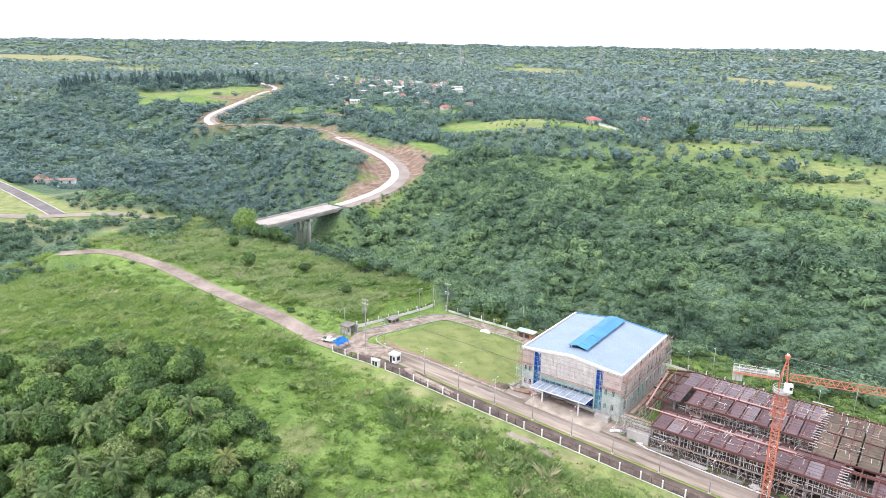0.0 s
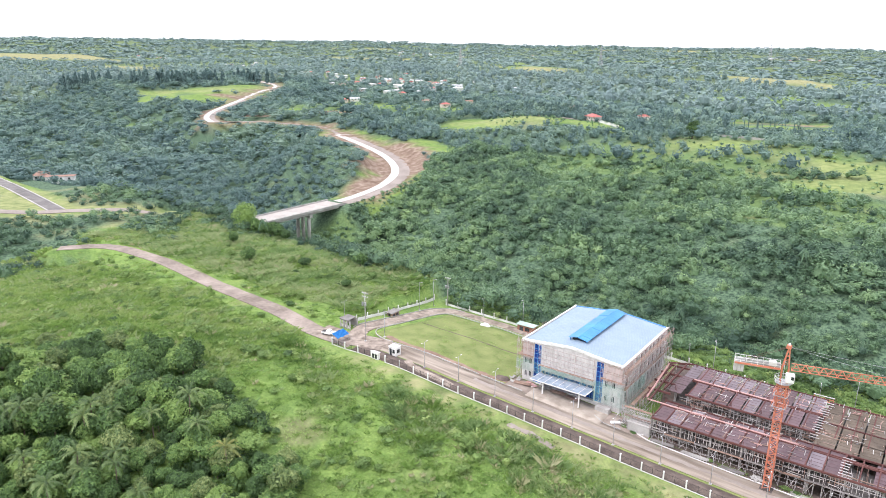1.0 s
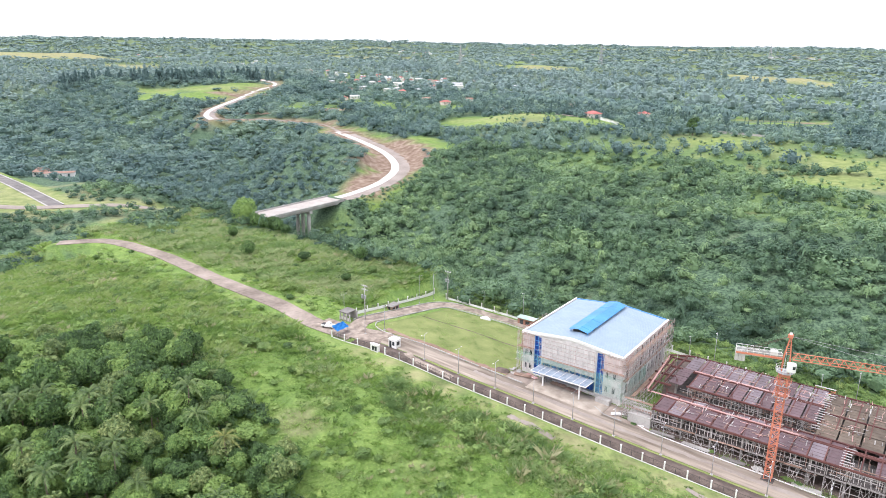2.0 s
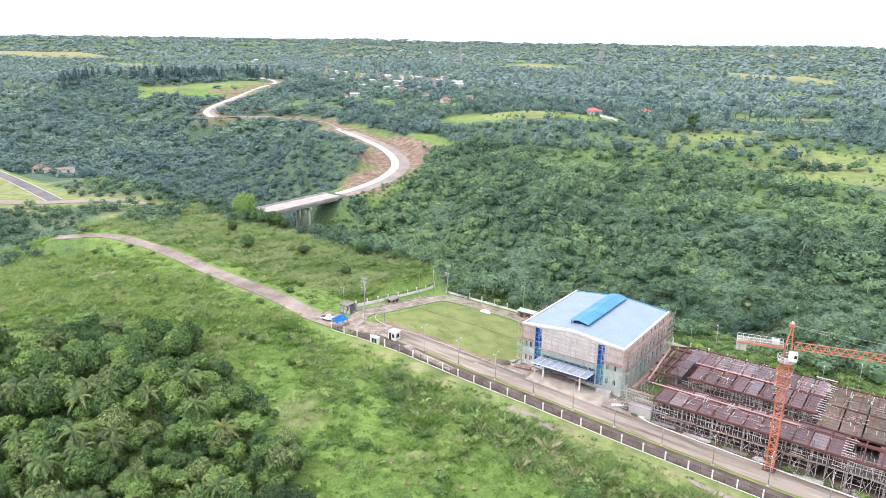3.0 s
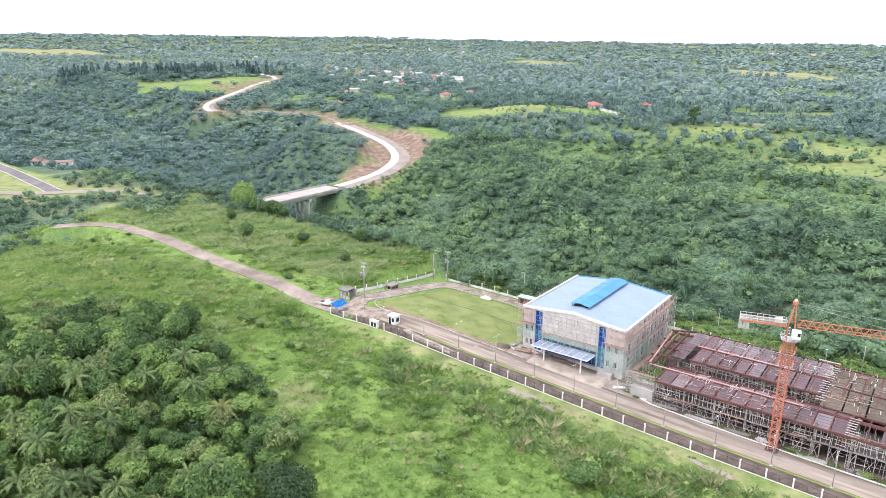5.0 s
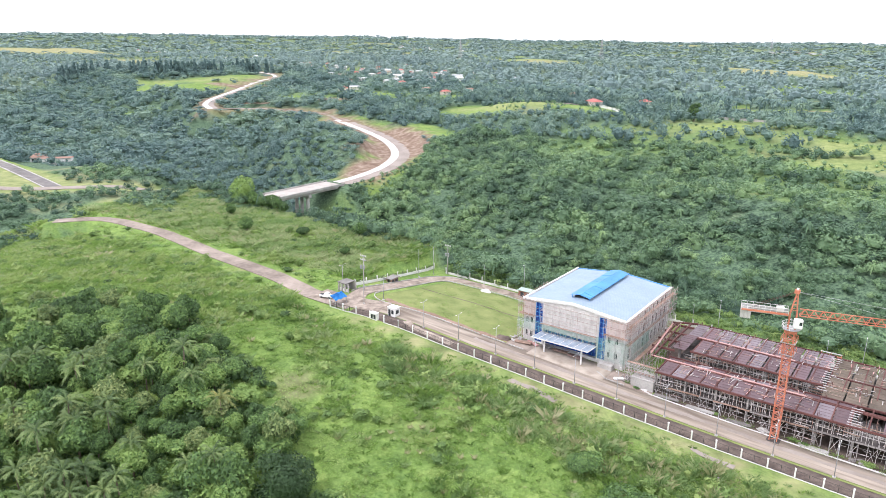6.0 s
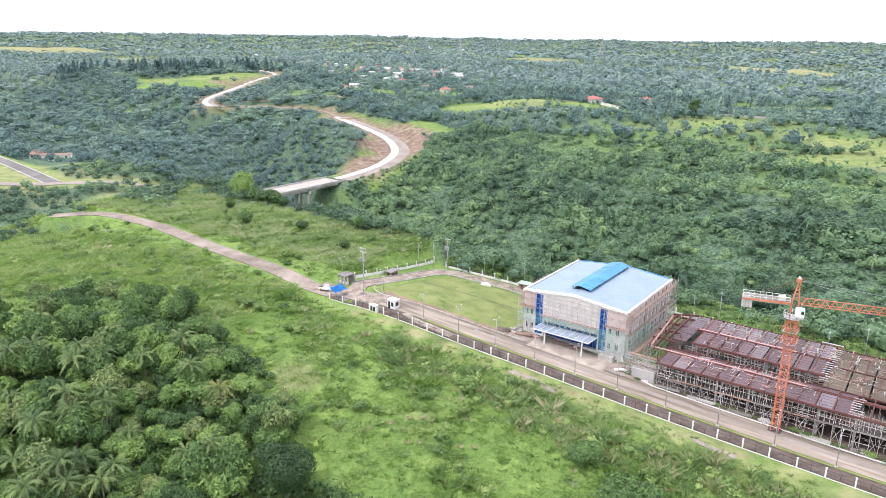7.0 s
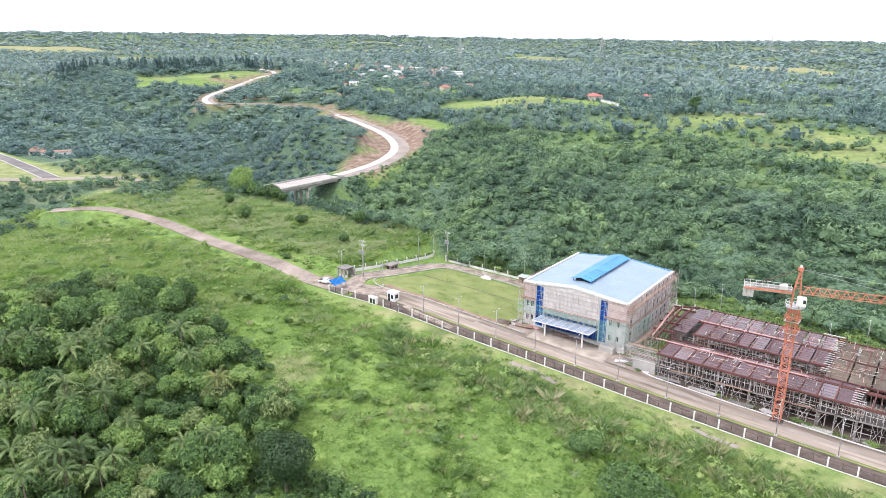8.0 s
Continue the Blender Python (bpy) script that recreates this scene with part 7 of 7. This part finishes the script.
def palm(name, seed, high, label, group, fronds=17, mat=None, wide=0.125):
    rng = np.random.RandomState(seed)
    root = tagged(new(name), label, "palm", group)
    bm = bmesh.new()
    p = Vector((0, 0, -0.3))
    for k in range(5):
        q = Vector((0.16 * math.sin(k * 0.9 + seed), 0.14 * math.cos(k * 0.7 + seed), high * (k + 1) / 5))
        add_bar(bm, p, q, 0.34 - 0.03 * k, sides=7)
        p = q
    part("trunk", bm, BARK, root)
    vv, ff = [], []
    for i in range(fronds):
        # a rib that rises and then droops, with saw-toothed leaflets hanging to both sides
        a = 2.4 * i + rng.uniform(-0.25, 0.25)
        rise = 0.15 + 1.15 * (i / fronds) + rng.uniform(-0.1, 0.1)
        l = 4.1 * rng.uniform(0.85, 1.1)
        c, s = math.cos(a), math.sin(a)
        rib = []
        for k in range(10):
            t = k / 9
            r, z = l * t * (1 - 0.10 * t - 0.22 * min(rise, 1.2) * t), l * (rise * t - (0.5 + 0.45 * rise) * t * t)
            rib.append(p + Vector((r * c, r * s, z + 0.1)))
        base = len(vv)
        vv += rib
        for side in (-1, 1):
            for k in range(9):
                t = (k + 0.5) / 9
                w = wide * l * math.sin(math.pi * min(1, 0.16 + 0.80 * t)) * rng.uniform(0.8, 1.15)
                tip = rib[k + 1] + Vector((-s * side * w + 0.3 * c, c * side * w + 0.3 * s, -w * rng.uniform(0.35, 0.9)))
                vv.append(tip)
                ff.append((base + k, base + k + 1, len(vv) - 1))
    me = mesh_of("fronds", np.array(vv), np.array(ff), np.full(len(vv), rng.uniform(0.35, 0.65)))
    me.materials.append(mat or FROND)
    hung("fronds", me, root)
    bm = bmesh.new()
    for k in range(6):
        bmesh.ops.create_icosphere(bm, subdivisions=1, radius=0.16, matrix=Matrix.Translation((p.x + 0.3 * math.cos(k), p.y + 0.3 * math.sin(k), p.z - 0.15)))
    part("coconuts", bm, BARK, root)
    return root


PALMS = [palm("coconut_palm", 400 + k, h, "coconut palm with long drooping fronds in the near wood", "coconut palms", 16 + k) for k, h in enumerate((7.6, 8.8, 6.8))]
palm_spots = [(-66.5, -66.2, 1.1), (-59.5, -69.3, 0.9), (-76.8, -77, 0.95), (-79.5, -81.6, 1.0), (-92, -88, 1.0), (-81, -93, 1.0), (-67.4, -88, 0.95), (-66, -82.7, 0.9), (-58, -92, 1.05), (-50.6, -92.6, 1.0),
              (-51.4, -89.9, 0.9), (-57.4, -94.6, 1.0), (-58.2, -98.6, 1.1), (-57.4, -101.4, 1.0), (-66, -99.4, 1.0), (-62, -95.5, 0.9), (-54, -96.6, 0.95), (-72, -93.5, 0.9), (-70.5, -72.4, 0.8)]
for k in range(60):
    px, py = rng.uniform(-118, -40), rng.uniform(-104, -60)
    if hump(px, py, -70, -90, 46, 18, 16) > 0.5 and len(palm_spots) < 36:
        palm_spots.append((px, py, rng.uniform(0.8, 1.1)))
for i, (x, y, s) in enumerate(palm_spots):
    m = Matrix.Translation((x, y, ground_at(x, y) - 0.2)) @ Matrix.Rotation(i * 1.7, 4, "Z") @ Matrix.Diagonal((s, s, s, 1))
    if i < 3:
        PALMS[i].matrix_basis = m
    else:
        copy_thing(PALMS[i % 3], Matrix.Identity(4)).matrix_basis = m
yellow = palm("coconut_palm", 410, 6.6, "half-dry yellowish coconut palm at the edge of the meadow", "coconut palms", 15, YELLOWING)
yellow.matrix_basis = Matrix.Translation((-51.8, -68.4, ground_at(-51.8, -68.4) - 0.2))
banana_a = palm("banana_plant", 411, 2.2, "banana plant with broad pale leaves", "banana plants", 9, BUSH, 0.2)
for i, (x, y) in enumerate([(-41.0, -76.6), (-39.6, -78.4), (-74, -70), (-86, -75)]):
    m = Matrix.Translation((x, y, ground_at(x, y))) @ Matrix.Rotation(i * 2.1, 4, "Z") @ Matrix.Diagonal((0.75, 0.75, 0.9, 1))
    if i == 0:
        banana_a.matrix_basis = m
    else:
        copy_thing(banana_a, Matrix.Identity(4)).matrix_basis = m

lone_spots = [(-106, 382, 6.0, 1.0), (-145.5, 12.2, 2.6, 1.0), (-126, 20, 2.2, 0.9), (-170, 24, 2.4, 1.0), (-112, 34, 2.6, 0.9), (-101, 16, 1.8, 0.9), (-262, 84, 3.4, 1.1), (-178.5, 41.9, 3.2, 1.0), (-173.4, 41.9, 3.0, 1.0), (-168.5, 41.9, 3.4, 1.0), (-163.8, 41.4, 2.8, 1.0), (-160.4, 41.8, 2.6, 1.0)]
for i, (x, y, r, h) in enumerate(lone_spots):
    c = copy_thing(TREES[(5, 3, 1)[i % 3]], Matrix.Identity(4))
    c["label"], c["group"] = "single dark green tree standing in open grass", "single trees"
    c.matrix_basis = Matrix.Translation((x, y, ground_at(x, y) - 0.3)) @ Matrix.Rotation(i * 1.3, 4, "Z") @ Matrix.Diagonal((r, r, r * h, 1))


# ---- the bridge ----
bridge = thing("bridge", (-247, 130, -20), "pale concrete girder bridge over the ravine", "bridge")
BW, BZ = 7.6, -12.45
for k in range(8):
    y0, y1 = 84 + 9.0 * k, 84 + 9.0 * (k + 1) - 0.05
    part("deck", box_of(-247 - BW, -247 + BW, y0, y1, BZ - 0.35, BZ, 0.02), DECK_CONCRETE, bridge)
for x in (-252.5, -249, -245.5, -241):
    part("girder", box_of(x - 0.3, x + 0.3, 84, 156, BZ - 2.0, BZ - 0.36), CONCRETE, bridge)
for s in (-1, 1):
    part("parapet", box_of(-247 + s * BW - 0.2, -247 + s * BW + 0.2, 84, 157, BZ - 0.5, BZ + 0.85, 0.03), CONCRETE, bridge)
    for k in range(12):
        bar("rail_post", bridge, (-247 + s * BW, 86 + 6 * k, BZ + 0.8), (-247 + s * BW, 86 + 6 * k, BZ + 1.3), 0.2, CONCRETE)
for y in (129.5,):
    g = -31
    part("pier_cap", box_of(-247 - 7.0, -247 + 7.2, y - 1.1, y + 1.1, BZ - 3.6, BZ - 2.02, 0.1), CONCRETE, bridge)
    for x in (-251.5, -247, -242):
        bm = bmesh.new()
        bmesh.ops.create_cone(bm, cap_ends=True, segments=14, radius1=1.0, radius2=1.0, depth=18, matrix=Matrix.Translation((x, y, BZ - 12.5)))
        part("pier", bm, CONCRETE, bridge, smooth=True)
for y in (84, 157.0):
    part("abutment", box_of(-247 - 8, -247 + 8, y - 1.5, y + 1.5, -24, BZ - 0.4, 0.1), CONCRETE, bridge)


# ---- houses ----
ROOF_RED = material("faded_red_roof", (0.34, 0.10, 0.085), (0.52, 0.20, 0.17), 0.7, 3.0, 10.0, by_object=0.3)
ROOF_GREY = material("pale_grey_roof", (0.42, 0.42, 0.43), (0.66, 0.66, 0.67), 0.6, 3.0, 10.0, by_object=0.3)
ROOF_RUST = material("rusty_roof", (0.22, 0.12, 0.09), (0.42, 0.28, 0.22), 0.8, 3.0, 10.0, by_object=0.3)
CREAM = material("cream_wall", (0.55, 0.47, 0.40), (0.76, 0.70, 0.64), 0.8, 3.0, 10.0, by_object=0.2)


def house(w, d, h, pitch, wall, roof, label, hip=True, group="houses of the village"):
    """A house about the origin: walls with windows and a door, and a pitched roof."""
    root = tagged(new("house"), label, "house", group)
    body = part("wall", box_of(-w / 2, w / 2, -d / 2, d / 2, -1.5, h), wall, root)
    bm = bmesh.new()
    o = 0.6
    a = [bm.verts.new(p) for p in ((-w / 2 - o, -d / 2 - o, h), (w / 2 + o, -d / 2 - o, h), (w / 2 + o, d / 2 + o, h), (-w / 2 - o, d / 2 + o, h))]
    inset = d / 2 if hip else 0.0
    r = [bm.verts.new((-w / 2 - o + inset, 0, h + pitch)), bm.verts.new((w / 2 + o - inset, 0, h + pitch))]
    for f in ((a[0], a[1], r[1], r[0]), (a[2], a[3], r[0], r[1]), (a[1], a[2], r[1]), (a[3], a[0], r[0]), (a[3], a[2], a[1], a[0])):
        bm.faces.new(f)
    part("roof", bm, roof, root)
    for x in (-w * 0.3, w * 0.05, w * 0.33):
        part("window", box_of(x - 0.6, x + 0.6, -d / 2 - 0.05, -d / 2 + 0.02, h - 2.0, h - 0.8), GLASS_DARK, root)
    part("door", box_of(-w * 0.14 - 0.5, -w * 0.14 + 0.5, -d / 2 - 0.06, -d / 2 + 0.02, 0, 2.0), PLANK, root)
    return root


HOUSES = [
    house(12, 8, 3.4, 2.2, CREAM, ROOF_RED, "small cream house with a faded red roof"),
    house(14, 9, 3.6, 1.8, WHITE, ROOF_GREY, "white house with a pale grey roof", False),
    house(10, 8, 3.0, 1.6, CREAM, ROOF_RUST, "low house with a rusty sheet roof", False),
    house(11, 9, 6.2, 2.0, WHITE, ROOF_RED, "two-storey white house with a red roof"),
    house(20, 10, 4.2, 1.8, WHITE, ROOF_GREY, "long white shed with a pale roof", False),
]
rngh = np.random.RandomState(900)
used = set()
house_spots = [(x, y, k) for x, y, k in VILLAGE]
for cx, cy, sx, sy, count in ((-700, 745, 130, 110, 30), (-590, 620, 90, 80, 12), (-850, 780, 110, 80, 9), (-520, 3050, 110, 160, 20), (-2300, 1380, 160, 70, 9), (-1500, 1120, 120, 60, 8), (-1900, 2500, 400, 300, 14), (-1100, 2300, 200, 300, 8)):
    for _ in range(count):
        house_spots.append((cx + rngh.normal(0, 0.6) * sx, cy + rngh.normal(0, 0.6) * sy, int(rngh.choice([0, 1, 1, 2, 3, 4]))))
for x, y, k in house_spots:
    far = math.hypot(x - 52, y + 139)
    s = 0.8 if far < 1500 else 0.75
    m = Matrix.Translation((x, y, ground_at(x, y) + (0.8 if far < 1500 else 3.0))) @ Matrix.Rotation(rngh.uniform(-0.5, 1.2), 4, "Z") @ Matrix.Diagonal((s, s, s, 1))
    if k in used:
        copy_thing(HOUSES[k], Matrix.Identity(4)).matrix_basis = m
    else:
        HOUSES[k].matrix_basis = m
        used.add(k)

red = house(13, 9, 3.6, 2.4, CREAM, ROOF_RED, "cream house with a red roof beside a white fence", True, "houses on the ridge")
red.matrix_basis = Matrix.Translation((-214, 446, ground_at(-214, 446) + 0.6)) @ Matrix.Rotation(-0.5, 4, "Z")
west = house(9, 7, 2.6, 2.4, WHITE, ROOF_RUST, "long old house with a rusty roof in the western woods", True, "houses in the west")
west.matrix_basis = Matrix.Translation((-428, 68.5, -6.2)) @ Matrix.Rotation(radians(52), 4, "Z")
west2 = house(17, 6, 3.2, 0.6, WHITE, ROOF_RUST, "pale open pavilion beside the old house", False, "houses in the west")
west2.matrix_basis = Matrix.Translation((-412, 73, -6.4)) @ Matrix.Rotation(radians(52), 4, "Z")
white_wall = thing("boundary_wall", (-190, 425, ground_at(-190, 425)), "white picket boundary wall beside the red-roofed house", "wall")
for k in range(16):
    x, y = -202 + 27 * k / 15, 434 - 24 * k / 15
    g = ground_at(x, y)
    bar("post", white_wall, (x, y, g), (x, y, g + 2.4), 0.5, WHITE)
    if k < 15:
        x2, y2 = -202 + 27 * (k + 1) / 15, 434 - 24 * (k + 1) / 15
        bar("wall_panel", white_wall, (x, y, g + 0.7), (x2, y2, ground_at(x2, y2) + 0.7), 0.2, WHITE, 1.3)
ridge_track = Line([(-345, 500, 0), (-310, 475, 0), (-265, 458, 0), (-225, 440, 0)], 6)
ridge_track.p[:, 2] = ground_z(ridge_track.p[:, 0], ridge_track.p[:, 1]) + 0.6
strip("road", ridge_track, -2.2, 2.2, 0.1, GRAVEL, "pale track along the ridge to the red-roofed house")
low_wall = thing("boundary_wall", (-70, 395, ground_at(-70, 395)), "low grey wall across the upper meadow", "wall")
for k in range(10):
    x, y = -98 + 5.2 * k, 402 - 1.2 * k
    bar("wall_panel", low_wall, (x, y, ground_at(x, y) + 0.7), (x + 5.1, y - 1.2, ground_at(x + 5.1, y - 1.2) + 0.7), 0.3, CONCRETE, 1.6)


# ---- pylons ----
def pylon(x, y, high):
    z = ground_at(x, y)
    root = thing("pylon", (x, y, z), "grey lattice power pylon standing over the woods", "pylon")
    half = high * 0.1
    levels = [0, 0.25, 0.45, 0.62, 0.76, 0.88, 1.0]
    wide = [1.0, 0.68, 0.46, 0.32, 0.24, 0.2, 0.06]
    for (l0, w0), (l1, w1) in zip(zip(levels, wide), zip(levels[1:], wide[1:])):
        pts0 = [Vector((x + sx * half * w0, y + sy * half * w0, z + high * l0)) for sx, sy in ((-1, -1), (1, -1), (1, 1), (-1, 1))]
        pts1 = [Vector((x + sx * half * w1, y + sy * half * w1, z + high * l1)) for sx, sy in ((-1, -1), (1, -1), (1, 1), (-1, 1))]
        for i in range(4):
            bar("leg", root, pts0[i], pts1[i], 0.5, STEEL)
            bar("brace", root, pts0[i], pts1[(i + 1) % 4], 0.3, STEEL)
            bar("brace", root, pts0[(i + 1) % 4], pts1[i], 0.3, STEEL)
    for l in (0.68, 0.8, 0.92):
        bar("crossarm", root, (x - half * 1.1, y - half * 0.4, z + high * l), (x + half * 1.1, y + half * 0.4, z + high * l), 0.5, STEEL)
    return root


pylon(-788, 1733, 62)
pylon(-1100, 1500, 50)
pylon(-560, 2700, 70)

# ---- a row of tall dark trees on the western ridge ----
rngr = np.random.RandomState(950)
CONE = []
for _ in range(4):
    n = 150
    t = rngr.uniform(0, 1, n)
    a = rngr.uniform(0, 6.28, n)
    r = (1 - 0.75 * t) * rngr.uniform(0.6, 1.0, n)
    c = np.stack([r * np.cos(a), r * np.sin(a), 0.3 + 2.6 * t], 1)
    v = leaf_quads(rngr, c, np.stack([np.cos(a), np.sin(a), 0.4 + 0 * a], 1), 0.34)
    CONE.append((v, np.arange(len(v)).reshape(-1, 3)))
row_spots = []
for x0, y0, x1, y1, count in ((-1010, 365, -905, 470, 34), (-905, 470, -845, 570, 40), (-845, 555, -800, 600, 10)):
    for _ in range(count):
        t = rngr.uniform()
        x, y = x0 + (x1 - x0) * t + rngr.normal(0, 6), y0 + (y1 - y0) * t + rngr.normal(0, 6)
        row_spots.append((x, y, ground_at(x, y), rngr.uniform(3.5, 5.5), rngr.uniform(4.5, 7.5), rngr.uniform(-0.1, 0.35)))
gathered("tree_row", CONE, np.array(row_spots), HAZED_VALLEY_LEAVES, "row of tall dark trees on the western ridge", "trees", 951)


# ---- building materials lying about ----
rngd = np.random.RandomState(1200)


def timber_stack(x, y, turn, count, long, mat, label):
    z = ground_at(x, y) + 0.22
    root = thing("timber_stack", (x, y, z), label, "timber stack", "stacks of timber")
    m = Matrix.Translation((x, y, z)) @ Matrix.Rotation(radians(turn), 4, "Z")
    for k in range(count):
        row, layer = k % 5, k // 5
        a = m @ Vector((-long / 2 + rngd.uniform(-0.2, 0.2), (row - 2) * 0.24, 0.08 + layer * 0.14))
        b = m @ Vector((long / 2 + rngd.uniform(-0.2, 0.2), (row - 2) * 0.24 + rngd.uniform(-0.05, 0.05), 0.08 + layer * 0.14))
        bar("plank", root, a, b, 0.2, mat, 0.1)
    return root


def rubble(x, y, r, mat, label):
    z = ground_at(x, y)
    bm = bmesh.new()
    for k in range(26):
        a, d = rngd.uniform(0, 6.28), r * math.sqrt(rngd.uniform(0, 1))
        s = rngd.uniform(0.15, 0.42)
        bmesh.ops.create_icosphere(bm, subdivisions=1, radius=s, matrix=Matrix.Translation((x + d * math.cos(a), y + d * math.sin(a), z + 0.12 + 0.35 * max(0, 1 - d / r))) @ Matrix.Diagonal((1.2, 0.9, 0.7, 1)))
    me = bpy.data.meshes.new("rubble")
    bm.to_mesh(me)
    bm.free()
    me.materials.append(mat)
    return tagged(new("rubble", me), label, "rubble", kind="stuff")


def mound(x, y, sx, sy, h, mat, label):
    z = ground_at(x, y)
    bm = bmesh.new()
    bmesh.ops.create_icosphere(bm, subdivisions=3, radius=1, matrix=Matrix.Translation((x, y, z)) @ Matrix.Diagonal((sx, sy, h, 1)))
    for v in bm.verts:
        v.co += Vector((noise.noise(v.co * 0.9), noise.noise(v.co * 0.9 + Vector((5, 1, 0))), 0.5 * noise.noise(v.co * 1.4))) * 0.45
    root = thing("earth_mound", (x, y, z), label, "earth mound", "mounds of earth")
    part("heap", bm, mat, root, smooth=True)
    return root


timber_stack(-23.8, -3.2, 12, 10, 4.0, PLANK, "stack of brown planks beside the hall")
timber_stack(-21.8, -1.8, -20, 8, 3.2, PINK, "stack of pinkish boards beside the hall")
timber_stack(-15.0, -1.2, 3, 10, 3.6, PLANK, "stack of planks under the canopy")
timber_stack(-11.0, -1.4, -4, 10, 3.4, TUBE_BROWN, "stack of rusty tubes under the canopy")
timber_stack(1.2, -4.2, 35, 6, 2.6, WHITE, "pale boards lying on the grass")
timber_stack(12, -5.3, 2, 8, 5.0, RAW, "grey boards along the unfinished building")
timber_stack(19, -5.4, -1, 8, 5.4, CONCRETE, "pale beams along the unfinished building")
timber_stack(26.5, -5.4, 1, 8, 4.6, RAW, "grey boards beside the crane")
timber_stack(40, -5.5, -2, 6, 5.0, CONCRETE, "pale beams lying past the crane")
rubble(-26.5, -2.0, 1.8, CONCRETE, "broken pale concrete at the corner of the hall")
rubble(-18.5, -0.9, 1.3, RAW, "grey rubble by the entrance")
rubble(2.2, -3.0, 1.4, RAW, "grey rubble between the buildings")
rubble(31.0, -5.2, 1.2, CONCRETE, "pale rubble beside the crane's foot")
rubble(47.5, -5.0, 1.6, RAW, "grey rubble at the end of the building")
rubble(27.5, -26.5, 1.5, CONCRETE, "heap of pale broken concrete in the grass outside the fence")
mound(-34, -5.6, 2.6, 0.7, 0.5, SOIL, "low mound of red soil beside the lawn")
mound(-43, -5.7, 3.0, 0.7, 0.45, SOIL, "low mound of red soil along the kerb")
mound(-50, -5.6, 2.4, 0.6, 0.4, SOIL, "low mound of red soil by the road")
mound(-29, -4.0, 2.0, 1.4, 0.5, DIRT, "mound of dark earth by the hall")
mound(-66, -15.6, 2.2, 0.8, 0.5, DIRT, "low mound of earth inside the gate")
step_block = thing("concrete_plinth", (-3.2, -1.6, 0.2), "pale raw concrete step block before the hall", "concrete block")
part("block", box_of(-5.0, -1.6, -2.4, -0.9, -0.6, 0.65, 0.05), CONCRETE, step_block)
for i, (x, y, r) in enumerate([(36.5, -4.9, 0.9), (38.6, -5.0, 0.8), (22, -5.0, 0.6), (3.0, -4.4, 0.7), (5.6, -5.4, 0.6), (49, -5.4, 1.0)]):
    c = copy_thing(BUSHES[i % 3], Matrix.Identity(4))
    c["group"], c["label"] = "weeds beside the building", "low green weeds at the foot of the building"
    c.matrix_basis = Matrix.Translation((x, y, ground_at(x, y))) @ Matrix.Diagonal((r * 1.5, r, r * 0.6, 1))
